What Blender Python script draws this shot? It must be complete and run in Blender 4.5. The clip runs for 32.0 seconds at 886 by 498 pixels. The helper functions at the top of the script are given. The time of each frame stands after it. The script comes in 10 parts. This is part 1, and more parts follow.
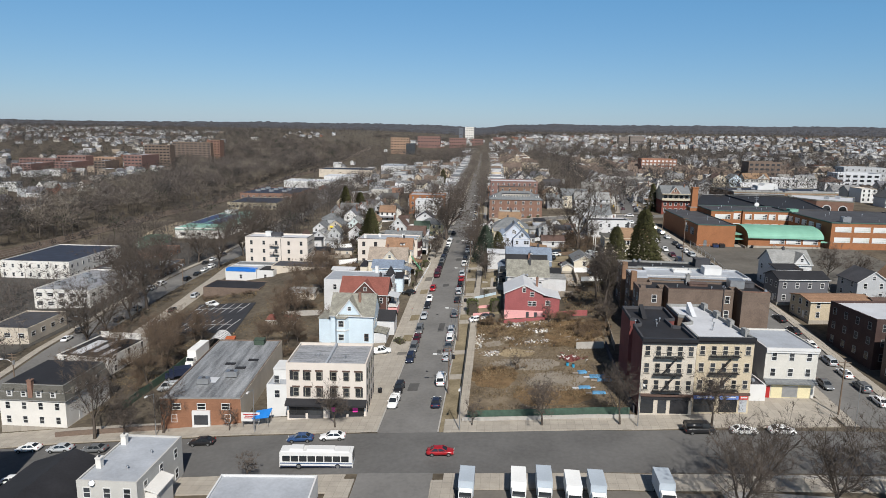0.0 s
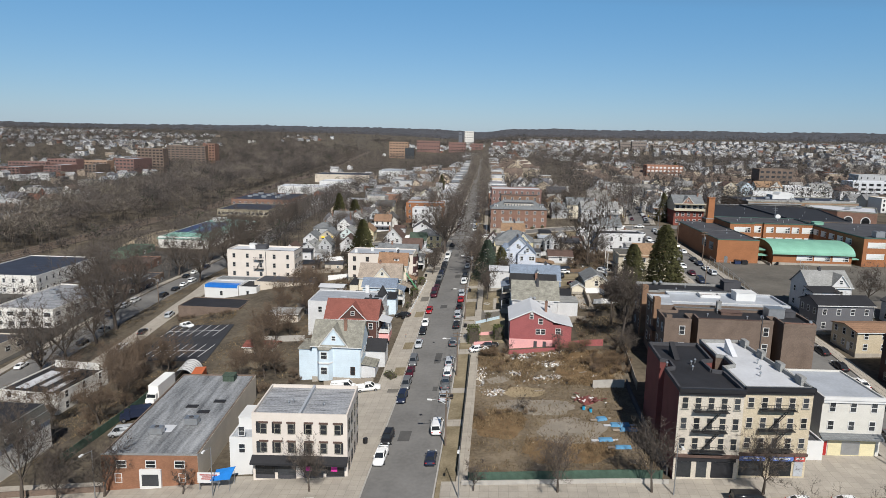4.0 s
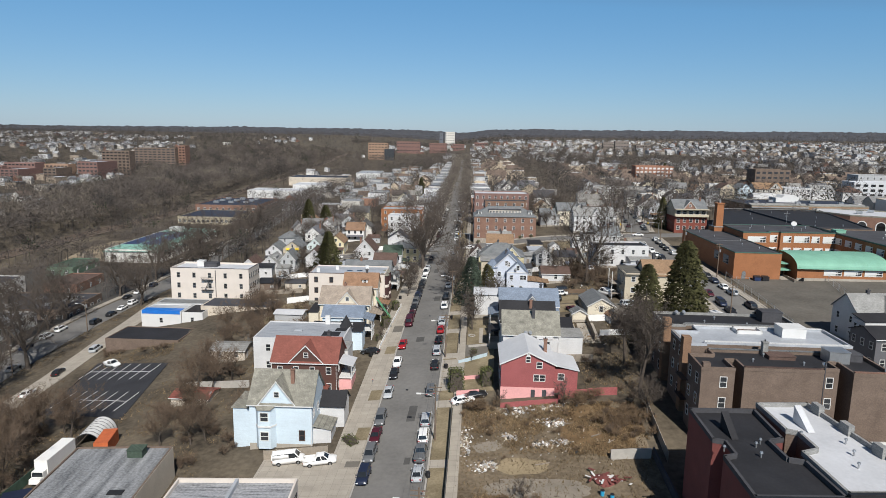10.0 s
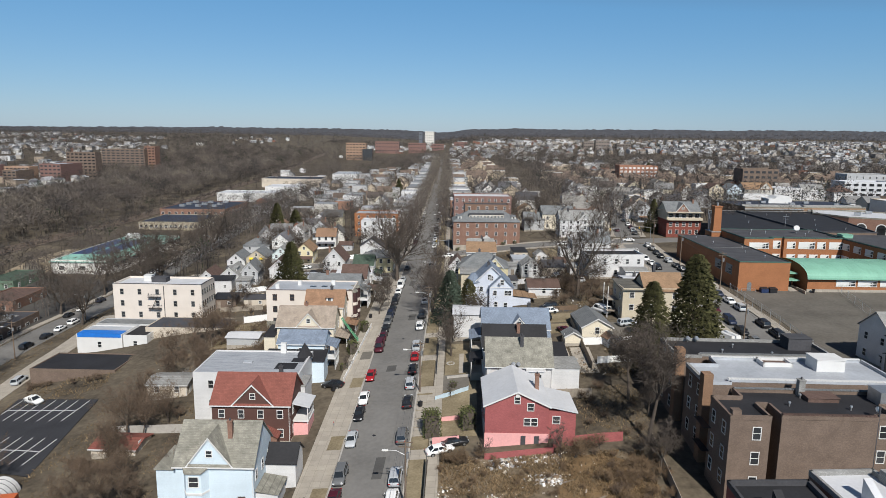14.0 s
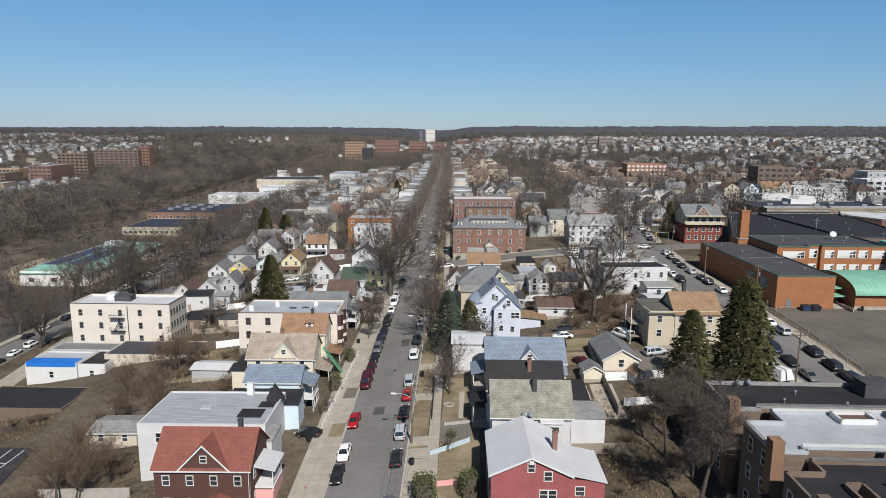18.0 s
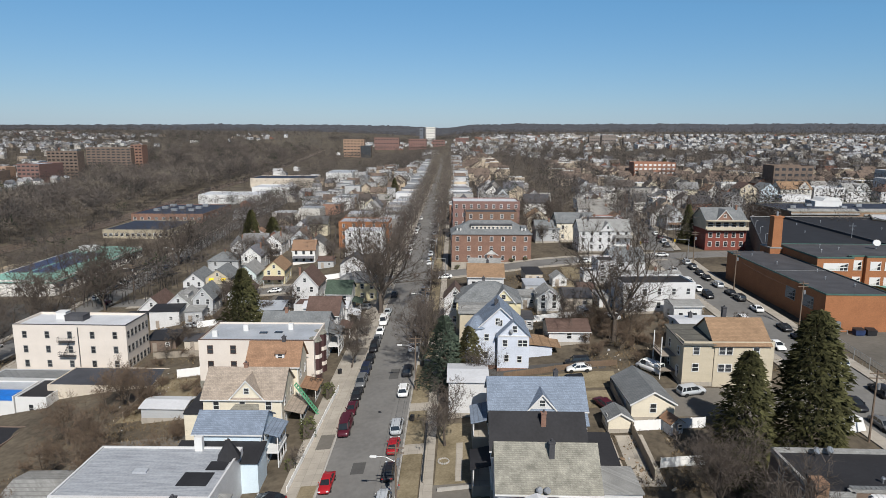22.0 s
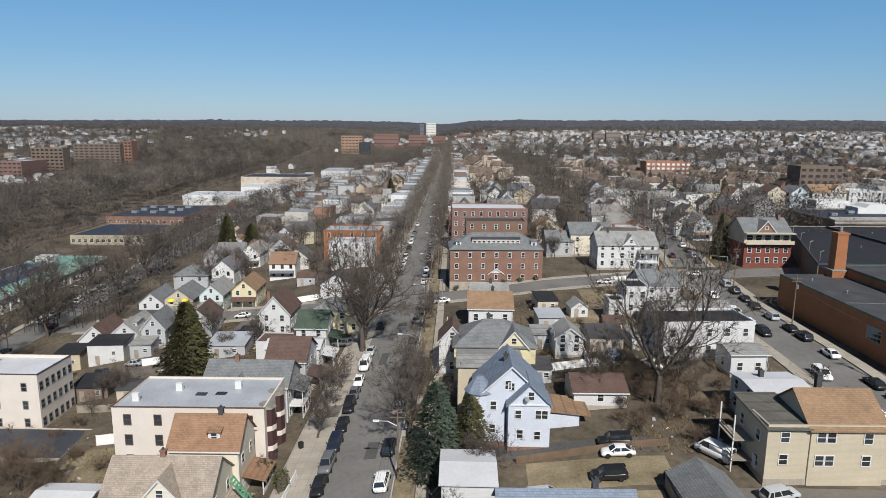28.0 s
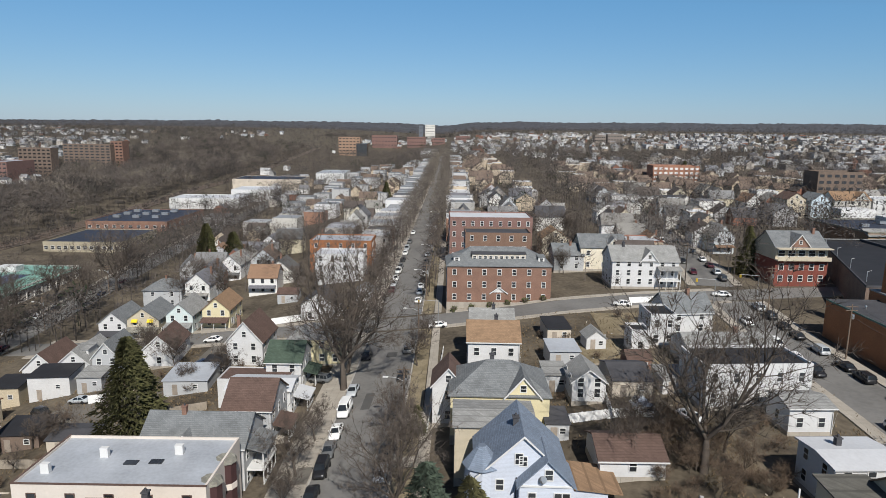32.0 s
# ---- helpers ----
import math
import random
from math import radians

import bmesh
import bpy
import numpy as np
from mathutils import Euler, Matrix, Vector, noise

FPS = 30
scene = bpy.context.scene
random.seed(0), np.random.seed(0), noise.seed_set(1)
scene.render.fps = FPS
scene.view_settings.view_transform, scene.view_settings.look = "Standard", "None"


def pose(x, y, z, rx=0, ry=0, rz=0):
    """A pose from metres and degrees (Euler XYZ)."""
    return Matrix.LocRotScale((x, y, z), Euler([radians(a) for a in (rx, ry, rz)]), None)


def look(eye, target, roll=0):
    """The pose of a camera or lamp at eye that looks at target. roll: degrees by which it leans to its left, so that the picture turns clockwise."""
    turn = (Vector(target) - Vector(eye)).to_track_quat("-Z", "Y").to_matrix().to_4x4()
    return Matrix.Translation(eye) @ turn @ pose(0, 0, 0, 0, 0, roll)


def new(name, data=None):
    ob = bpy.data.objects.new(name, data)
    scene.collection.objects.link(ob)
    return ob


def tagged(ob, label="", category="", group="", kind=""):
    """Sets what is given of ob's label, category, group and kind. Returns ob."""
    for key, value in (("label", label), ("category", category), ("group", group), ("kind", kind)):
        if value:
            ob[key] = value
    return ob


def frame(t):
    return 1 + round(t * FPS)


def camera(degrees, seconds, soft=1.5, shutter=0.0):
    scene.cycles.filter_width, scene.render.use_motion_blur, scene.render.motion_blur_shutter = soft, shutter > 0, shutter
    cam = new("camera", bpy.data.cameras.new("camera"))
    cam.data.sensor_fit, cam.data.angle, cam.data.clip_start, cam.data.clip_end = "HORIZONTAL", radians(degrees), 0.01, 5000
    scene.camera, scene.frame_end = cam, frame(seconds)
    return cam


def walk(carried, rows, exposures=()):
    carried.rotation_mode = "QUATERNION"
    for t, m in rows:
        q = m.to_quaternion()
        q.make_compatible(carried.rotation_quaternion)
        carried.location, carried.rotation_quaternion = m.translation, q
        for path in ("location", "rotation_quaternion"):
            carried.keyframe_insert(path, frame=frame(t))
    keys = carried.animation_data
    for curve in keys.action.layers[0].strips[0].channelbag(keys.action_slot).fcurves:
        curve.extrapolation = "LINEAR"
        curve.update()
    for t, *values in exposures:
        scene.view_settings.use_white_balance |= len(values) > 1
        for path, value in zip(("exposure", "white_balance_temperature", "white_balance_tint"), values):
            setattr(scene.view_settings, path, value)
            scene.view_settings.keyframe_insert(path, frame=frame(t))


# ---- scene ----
cam = camera(69.4, 32.0, 0.7)
PATH = [
    (0, (2.543, 0.754, 54.305), (2.352, 2.713, 53.949), 0.9),
    (1, (2.0, 5.724, 54.485), (1.811, 7.684, 54.133), 1.1),
    (1.5, (1.755, 8.181, 54.543), (1.567, 10.141, 54.194), 1.1),
    (2, (1.539, 10.654, 54.595), (1.351, 12.615, 54.247), 1.2),
    (2.5, (1.354, 13.178, 54.645), (1.166, 15.139, 54.298), 1.2),
    (3, (1.182, 15.75, 54.699), (0.994, 17.711, 54.354), 1.3),
    (3.5, (1.043, 18.346, 54.738), (0.855, 20.307, 54.394), 1.2),
    (5.5, (0.477, 28.897, 54.797), (0.288, 30.859, 54.455), 1.1),
    (6, (0.338, 31.609, 54.804), (0.148, 33.57, 54.461), 1.0),
    (6.5, (0.18, 34.229, 54.799), (-0.01, 36.191, 54.458), 1.1),
    (7, (0.04, 36.807, 54.783), (-0.151, 38.769, 54.441), 1.1),
    (7.5, (-0.116, 39.402, 54.754), (-0.307, 41.363, 54.413), 1.0),
    (8, (-0.261, 42.042, 54.721), (-0.439, 44.004, 54.38), 1.0),
    (8.5, (-0.379, 44.713, 54.683), (-0.553, 46.676, 54.342), 0.9),
    (9, (-0.453, 47.325, 54.639), (-0.628, 49.288, 54.298), 1.0),
    (9.5, (-0.514, 50.018, 54.545), (-0.675, 51.982, 54.204), 0.9),
    (10, (-0.559, 52.638, 54.446), (-0.692, 54.604, 54.106), 0.9),
    (10.5, (-0.571, 55.182, 54.37), (-0.661, 57.151, 54.03), 0.8),
    (11, (-0.541, 57.642, 54.299), (-0.611, 59.611, 53.959), 0.9),
    (11.5, (-0.52, 60.209, 54.241), (-0.59, 62.178, 53.901), 0.8),
    (12, (-0.501, 62.87, 54.212), (-0.571, 64.84, 53.872), 0.8),
    (12.5, (-0.481, 65.502, 54.204), (-0.553, 67.471, 53.864), 0.8),
    (13, (-0.487, 68.14, 54.196), (-0.559, 70.109, 53.856), 0.7),
    (13.5, (-0.497, 70.818, 54.225), (-0.57, 72.787, 53.884), 0.7),
    (14, (-0.47, 73.543, 54.255), (-0.543, 75.513, 53.915), 0.7),
    (14.5, (-0.419, 76.234, 54.275), (-0.493, 78.203, 53.933), 0.7),
    (16.5, (-0.353, 87.071, 54.525), (-0.43, 89.04, 54.181), 0.5),
    (17, (-0.346, 89.792, 54.562), (-0.422, 91.761, 54.218), 0.5),
    (17.5, (-0.316, 92.534, 54.605), (-0.393, 94.503, 54.26), 0.4),
    (18, (-0.215, 95.274, 54.654), (-0.294, 97.242, 54.308), 0.3),
    (18.5, (-0.046, 97.985, 54.69), (-0.125, 99.953, 54.343), 0.3),
    (19, (0.103, 100.7, 54.712), (0.023, 102.668, 54.364), 0.3),
    (19.5, (0.091, 103.418, 54.694), (0.01, 105.385, 54.346), 0.1),
    (20, (0.06, 106.152, 54.675), (-0.021, 108.12, 54.326), 0.2),
    (20.5, (0.066, 108.899, 54.63), (-0.015, 110.867, 54.28), 0.2),
    (21, (0.072, 111.654, 54.568), (-0.009, 113.622, 54.218), 0.2),
    (21.5, (0.05, 114.36, 54.48), (-0.031, 116.326, 54.127), 0.2),
    (22, (-0.028, 117.089, 54.444), (-0.109, 119.056, 54.091), 0.3),
    (22.5, (-0.137, 119.898, 54.407), (-0.218, 121.865, 54.053), 0.5),
    (23, (-0.148, 122.672, 54.419), (-0.229, 124.638, 54.064), 0.4),
    (23.5, (-0.139, 125.459, 54.464), (-0.22, 127.425, 54.108), 0.5),
    (24, (-0.101, 128.201, 54.51), (-0.183, 130.167, 54.152), 0.5),
    (24.5, (-0.111, 130.94, 54.565), (-0.193, 132.906, 54.205), 0.6),
    (25, (-0.189, 133.581, 54.608), (-0.27, 135.547, 54.248), 0.6),
    (25.5, (-0.241, 136.148, 54.659), (-0.322, 138.114, 54.299), 0.5),
    (28, (-0.151, 148.601, 55.153), (-0.235, 150.566, 54.788), 0.4),
    (28.5, (-0.168, 151.24, 55.133), (-0.251, 153.204, 54.768), 0.4),
    (29, (-0.194, 153.915, 55.101), (-0.277, 155.88, 54.737), 0.4),
    (29.5, (-0.255, 156.586, 55.073), (-0.337, 158.551, 54.709), 0.5),
    (30, (-0.325, 159.28, 55.048), (-0.406, 161.245, 54.685), 0.5),
    (30.5, (-0.363, 161.901, 55.061), (-0.444, 163.867, 54.698), 0.5),
    (31, (-0.392, 164.491, 55.084), (-0.473, 166.456, 54.721), 0.6),
    (31.5, (-0.42, 166.968, 55.104), (-0.5, 168.933, 54.742), 0.6),
    (32, (-0.454, 169.473, 55.123), (-0.534, 171.439, 54.763), 0.7),
]
walk(cam, [(t, look(eye, target, roll)) for t, eye, target, roll in PATH])

# ---- ground heights ----
YS = [-200, 60, 100, 147, 175, 200, 228, 265, 305, 420, 700, 1000, 1500, 2200, 3000, 5000]
SS = [-1.5, -1.0, -.6, .2, 2.6, 4.8, 6.8, 8, 8, 10.2, 13, 16.5, 27, 43, 56, 64]
DS = [-1500, -700, -400, -260, -190, -150, -110, -87, -65, -50, -25, 0, 15, 37, 55, 90, 200, 400, 1500]
LS = [10, 4, -6, -14, -16, -16.5, -14.5, -12, -8, -6, -2.6, 0, 1.6, 4.2, 4.9, 5.2, 6, 7, 10]


def G(x, y):
    """Height of the ground at a place of the plan."""
    k = np.interp(y, [60, 110, 200], [.55, .62, 1])
    far = max(0.0, math.hypot(x, y) - 3000) / 1700
    hill = 76 * min(1, far) ** 1.3 * (.86 + .07 * noise.noise(Vector((x / 900, y / 900, 0))) + .08 * noise.noise(Vector((x / 300, y / 300, 3)))) if far > 0 else 0
    if far > 0:
        hill *= float(np.interp(math.degrees(math.atan2(x, y)), [-35, -20, -2, 13, 30], [.32, .54, .76, .84, .84]))
    dip = 15 * np.interp(x, [-820, -620, -400, -300], [0, 1, 1, 0]) * np.interp(y, [450, 680, 1000, 1500], [0, 1, 1, 0])   # hollow beyond the railway
    return float(np.interp(y, YS, SS) + k * np.interp(x + 15, DS, LS) - dip) + hill


def street_x(y):
    """Centre line of the main street."""
    return float(np.interp(y, [60, 145, 274, 670, 1500], [-13.6, -14.7, -16.6, -26.5, -55]))


# ---- world and sun ----
SUN_E, SUN_A = 43.0, 17.0
world = bpy.data.worlds.new("sky")
scene.world = world
world.use_nodes = True
wn = world.node_tree
sky = wn.nodes.new("ShaderNodeTexSky")
sky.sky_type, sky.sun_disc = "NISHITA", False
sky.sun_elevation, sky.sun_rotation = radians(SUN_E), radians(180 - SUN_A)
sky.altitude, sky.air_density, sky.dust_density, sky.ozone_density = 0, 1.0, 0.3, 2.0
tint = wn.nodes.new("ShaderNodeMix")
tint.data_type, tint.blend_type = "RGBA", "MULTIPLY"
tint.inputs["Factor"].default_value, tint.inputs["B"].default_value = 1, (1, .966, 1.018, 1)
wn.links.new(sky.outputs[0], tint.inputs["A"])
deep = wn.nodes.new("ShaderNodeMix")
deep.data_type, deep.blend_type = "RGBA", "ADD"
deep.inputs["Factor"].default_value, deep.inputs["B"].default_value = 1, (0, 2.74, 6.0, 1)
wn.links.new(tint.outputs["Result"], deep.inputs["A"])
low, grn = wn.nodes.new("ShaderNodeMapRange"), wn.nodes.new("ShaderNodeSeparateColor")
low.inputs["From Min"].default_value, low.inputs["From Max"].default_value = 2.6, 4.6
wn.links.new(sky.outputs[0], grn.inputs[0])
wn.links.new(grn.outputs[1], low.inputs["Value"])
wn.links.new(low.outputs[0], deep.inputs["Factor"])
wn.links.new(deep.outputs["Result"], wn.nodes["Background"].inputs[0])
wn.nodes["Background"].inputs[1].default_value = 0.05
sun = new("sun", bpy.data.lights.new("sun", "SUN"))
sun.data.energy, sun.data.angle, sun.data.color = 5.3, radians(0.5), (1, .955, .885)
ce = math.cos(radians(SUN_E))
sun.matrix_world = look((40, -200, 300), (40 - ce * math.sin(radians(SUN_A)), -200 + ce * math.cos(radians(SUN_A)), 300 - math.sin(radians(SUN_E))))
scene.view_settings.exposure = 0.0

# ---- materials ----
MATS = {}


def mat(name, rgb, rough=.85, var=.22, scale=.6, bump=.15, metal=0.0, pattern="", rand=0.0, spec=.3, island=0.0, second=None, island_cols=None, object_cols=None):
    """A node material: base colour with stains and grain, an optional course pattern, and a spread from piece to piece."""
    if name in MATS:
        return MATS[name]
    m = bpy.data.materials.new(name)
    m.use_nodes = True
    nt, N, L = m.node_tree, m.node_tree.nodes, m.node_tree.links
    b = N["Principled BSDF"]
    b.inputs["Roughness"].default_value, b.inputs["Metallic"].default_value = rough, metal
    b.inputs["Specular IOR Level"].default_value = spec
    tc = N.new("ShaderNodeTexCoord")
    n1, n2 = N.new("ShaderNodeTexNoise"), N.new("ShaderNodeTexNoise")
    n1.inputs["Scale"].default_value, n1.inputs["Detail"].default_value = scale, 5
    n2.inputs["Scale"].default_value, n2.inputs["Detail"].default_value = scale * 11, 4
    for n in (n1, n2):
        L.new(tc.outputs["Object"], n.inputs["Vector"])
    add = N.new("ShaderNodeMath")
    add.operation = "MULTIPLY_ADD"
    L.new(n2.outputs[0], add.inputs[0])
    add.inputs[1].default_value = .6
    L.new(n1.outputs[0], add.inputs[2])
    ramp = N.new("ShaderNodeMapRange")
    ramp.inputs["From Min"].default_value, ramp.inputs["From Max"].default_value = .5, 1.1
    L.new(add.outputs[0], ramp.inputs["Value"])
    mix = N.new("ShaderNodeMix")
    mix.data_type = "RGBA"
    L.new(ramp.outputs[0], mix.inputs["Factor"])
    hi = second or [min(1, c * (1 + var)) for c in rgb]
    mix.inputs["A"].default_value = (*[c * (1 - var) for c in rgb], 1)
    mix.inputs["B"].default_value = (*hi, 1)
    col = mix.outputs["Result"]
    height = add.outputs[0]
    if pattern:
        sep, com, ad = N.new("ShaderNodeSeparateXYZ"), N.new("ShaderNodeCombineXYZ"), N.new("ShaderNodeMath")
        L.new(tc.outputs["Object"], sep.inputs[0])
        L.new(sep.outputs[0], ad.inputs[0])
        L.new(sep.outputs[1], ad.inputs[1])
        L.new(ad.outputs[0], com.inputs[0])
        L.new(sep.outputs[2], com.inputs[1])
        bk = N.new("ShaderNodeTexBrick")
        L.new(tc.outputs["Object"] if pattern == "slab" else com.outputs[0], bk.inputs["Vector"])
        if pattern == "slab":
            bk.offset = 0
        size = {"brick": (.23, .078, .012, .72), "siding": (9.0, .16, .014, .8), "shingle": (.32, .17, .016, .62), "block": (.4, .2, .012, .75), "slab": (1.5, 1.5, .035, .72), "seam": (.5, 12.0, .02, .8)}[pattern]
        bk.inputs["Scale"].default_value = 1
        bk.inputs["Brick Width"].default_value, bk.inputs["Row Height"].default_value, bk.inputs["Mortar Size"].default_value = size[0], size[1], size[2]
        spread = .12 if pattern in ("brick", "shingle") else .06 if pattern == "slab" else .02
        bk.inputs["Color1"].default_value, bk.inputs["Color2"].default_value = (1, 1, 1, 1), (1 - 2 * spread, 1 - 2 * spread, 1 - 2 * spread, 1)
        bk.inputs["Mortar"].default_value = (size[3],) * 3 + (1,)
        mul = N.new("ShaderNodeMix")
        mul.data_type, mul.blend_type = "RGBA", "MULTIPLY"
        mul.inputs["Factor"].default_value = 1
        L.new(col, mul.inputs["A"])
        L.new(bk.outputs["Color"], mul.inputs["B"])
        col = mul.outputs["Result"]
    if island_cols or object_cols:
        cr = N.new("ShaderNodeValToRGB")
        pick = N.new("ShaderNodeNewGeometry").outputs["Random Per Island"] if island_cols else N.new("ShaderNodeObjectInfo").outputs["Random"]
        island_cols = island_cols or object_cols
        cr.color_ramp.interpolation = "CONSTANT"
        while len(cr.color_ramp.elements) < len(island_cols):
            cr.color_ramp.elements.new(.5)
        for i, c in enumerate(island_cols):
            cr.color_ramp.elements[i].position, cr.color_ramp.elements[i].color = i / len(island_cols), (*c, 1)
        L.new(pick, cr.inputs[0])
        mul = N.new("ShaderNodeMix")
        mul.data_type, mul.blend_type = "RGBA", "MULTIPLY"
        mul.inputs["Factor"].default_value = 1
        L.new(col, mul.inputs["A"])
        L.new(cr.outputs[0], mul.inputs["B"])
        col = mul.outputs["Result"]
    if rand or island:
        hs, mr = N.new("ShaderNodeHueSaturation"), N.new("ShaderNodeMapRange")
        src = N.new("ShaderNodeObjectInfo").outputs["Random"] if rand else N.new("ShaderNodeNewGeometry").outputs["Random Per Island"]
        L.new(src, mr.inputs["Value"])
        mr.inputs["To Min"].default_value, mr.inputs["To Max"].default_value = 1 - (rand or island), 1 + (rand or island)
        L.new(mr.outputs[0], hs.inputs["Value"])
        L.new(col, hs.inputs["Color"])
        col = hs.outputs[0]
    L.new(col, b.inputs["Base Color"])
    if bump:
        bp = N.new("ShaderNodeBump")
        bp.inputs["Strength"].default_value, bp.inputs["Distance"].default_value = bump, .05
        L.new(height, bp.inputs["Height"])
        L.new(bp.outputs[0], b.inputs["Normal"])
    MATS[name] = m
    return m


def streaked(name, dark, light, along=(1, 14, 1)):
    """Roof coating laid in lengths, worn in long streaks."""
    m = mat(name, dark, .6, .12, .25, .1, second=light)
    nt = m.node_tree
    tc = [n for n in nt.nodes if n.type == "TEX_COORD"][0]
    mp = nt.nodes.new("ShaderNodeMapping")
    mp.inputs["Scale"].default_value = along
    nt.links.new(tc.outputs["Object"], mp.inputs[0])
    for n in [n for n in nt.nodes if n.type == "TEX_NOISE"][:1]:
        nt.links.new(mp.outputs[0], n.inputs["Vector"])
    return m


def paint(name, rgb, pattern="siding"):
    return mat(name, rgb, .6, .1, .35, .1, pattern=pattern)


ASPHALT = mat("asphalt", (.165, .16, .152), .9, .22, .12, .1)
ASPHALT_NEW = mat("asphalt_fresh", (.036, .037, .042), .85, .2, .2, .1)
LOT_OLD = mat("asphalt_worn", (.145, .133, .116), .92, .2, .15, .1)
ASPHALT_AVE = mat("avenue_asphalt", (.12, .117, .113), .9, .22, .12, .1)
CONCRETE = mat("concrete", (.37, .335, .285), .9, .14, .5, .1, pattern="slab")
KERB = mat("kerb_stone", (.38, .36, .33), .9, .15, 1, .1)
GROUND = mat("winter_ground", (.058, .047, .035), .97, .4, .09, .5, second=(.165, .136, .098))
LAWN = mat("dormant_lawn", (.17, .135, .08), .97, .3, .25, .4, second=(.3, .25, .165))
DIRT = mat("lot_dirt", (.105, .076, .046), .97, .4, .14, .6, second=(.25, .2, .14))
WHITE = mat("white_paint", (.62, .62, .61), .6, .06, .5, .05)
TRIM = mat("trim_white", (.62, .62, .61), .55, .05, 1, .03)
DARK = mat("dark_metal", (.03, .03, .033), .5, .2, 1, .05, metal=.3)
STEEL = mat("galvanised_steel", (.45, .46, .47), .45, .15, 1, .05, metal=.8)
WOODPOLE = mat("weathered_pole_wood", (.16, .12, .09), .9, .3, 1, .3)
TIMBER = mat("grey_timber", (.28, .24, .2), .9, .25, 1, .2, rand=.2)
GLASS = mat("window_glass", (.035, .038, .042), .12, .3, .3, 0, spec=.4, rand=.5)
BARK = mat("bark", (.085, .07, .058), .95, .3, 2, .4)
TWIG = mat("bare_twigs", (.098, .08, .067), .95, .3, .4, 0, rand=.18)
TWIG_RED = mat("brown_bramble", (.13, .094, .067), .95, .3, .4, 0, rand=.15)
NEEDLE = mat("spruce_needles", (.058, .057, .022), .9, .45, .7, .2, island=.4)
NEEDLE_BLUE = mat("blue_spruce_needles", (.052, .07, .05), .9, .4, .7, .2, island=.4)
HEDGE = mat("hedge_leaves", (.075, .085, .028), .8, .4, 2, .2, island=.4)
RUBBER = mat("tyre_rubber", (.02, .02, .02), .9, .1, 3, .1)
RIM = mat("wheel_rim", (.4, .41, .42), .35, .1, 3, 0, metal=.8)
CARGLASS = mat("car_glass", (.02, .024, .028), .06, .2, 1, 0, spec=.7)
LAMP_RED = mat("tail_light", (.35, .02, .02), .3, .1, 3, 0, spec=.5)
LAMP_CLEAR = mat("head_light", (.7, .72, .74), .2, .1, 3, 0, spec=.6)
BRICK_RED = mat("red_brick", (.255, .15, .112), .9, .2, .4, .15, pattern="brick")
BRICK_BROWN = mat("brown_brick", (.19, .142, .113), .9, .2, .4, .15, pattern="brick")
BRICK_ORANGE = mat("orange_brick", (.36, .155, .072), .9, .14, .3, .12, pattern="brick")
R_BLACK = mat("black_roofing", (.024, .024, .027), .75, .3, .25, .1)
R_DARK = mat("dark_grey_roofing", (.062, .062, .068), .85, .3, .25, .1)
R_SILVER = mat("silver_coated_roofing", (.37, .39, .42), .5, .2, .2, .1)
R_STREAK = streaked("streaked_silver_roofing", (.1, .104, .112), (.46, .47, .49))
R_STREAK_Y = streaked("streaked_grey_roofing", (.06, .063, .067), (.4, .41, .42), (3.2, .35, 1))
R_PANEL = streaked("panelled_silver_roofing", (.25, .265, .29), (.42, .44, .47), (1, 9, 1))
R_WHITE = mat("white_coated_roofing", (.53, .54, .56), .55, .12, .2, .1)
R_GREY = mat("grey_shingle", (.19, .2, .205), .9, .22, .5, .2, pattern="shingle")
R_LGREY = mat("pale_grey_shingle", (.3, .3, .29), .9, .2, .5, .2, pattern="shingle")
R_STONE = mat("worn_slate_shingle", (.27, .26, .22), .9, .35, .8, .25, pattern="shingle")
R_BLUE = mat("blue_grey_shingle", (.21, .255, .325), .85, .16, .5, .2, pattern="shingle")
R_TAN = mat("tan_shingle", (.3, .195, .12), .9, .16, .5, .2, pattern="shingle")
R_ORANGE = mat("rust_orange_shingle", (.31, .185, .115), .9, .2, .5, .2, pattern="shingle")
R_BEIGE = mat("beige_shingle", (.36, .3, .245), .9, .22, .6, .2, pattern="shingle")
R_RED = mat("red_shingle", (.25, .09, .07), .85, .14, .5, .2, pattern="shingle")
R_BROWN = mat("brown_shingle", (.13, .085, .07), .9, .22, .5, .2, pattern="shingle")
R_GREEN = mat("green_shingle", (.07, .1, .075), .9, .22, .5, .2, pattern="shingle")
COPPER = mat("green_patina_roof", (.2, .41, .31), .6, .16, .25, .1)
W_SAGE = mat("warm_white_siding", (.58, .565, .52), .7, .08, .3, .1, pattern="siding")
W_PALE = mat("pale_stucco", (.62, .56, .5), .8, .08, .3, .1)
W_WHITE = paint("white_siding", (.59, .59, .59))
W_LBLUE = paint("light_blue_siding", (.58, .68, .75))
W_LAV = paint("pale_lavender_siding", (.56, .6, .68))
W_YELLOW = paint("pale_yellow_siding", (.66, .59, .38))
W_BUTTER = paint("butter_siding", (.68, .62, .5))
W_TAN = paint("tan_siding", (.5, .44, .335))
W_GREY = paint("grey_siding", (.42, .43, .44))
W_DGREY = paint("charcoal_siding", (.13, .13, .14))
W_RED = mat("red_painted_brick", (.37, .115, .115), .8, .14, .3, .1, pattern="brick")
W_PINK = mat("pink_painted_base", (.72, .37, .36), .8, .12, .3, .1)
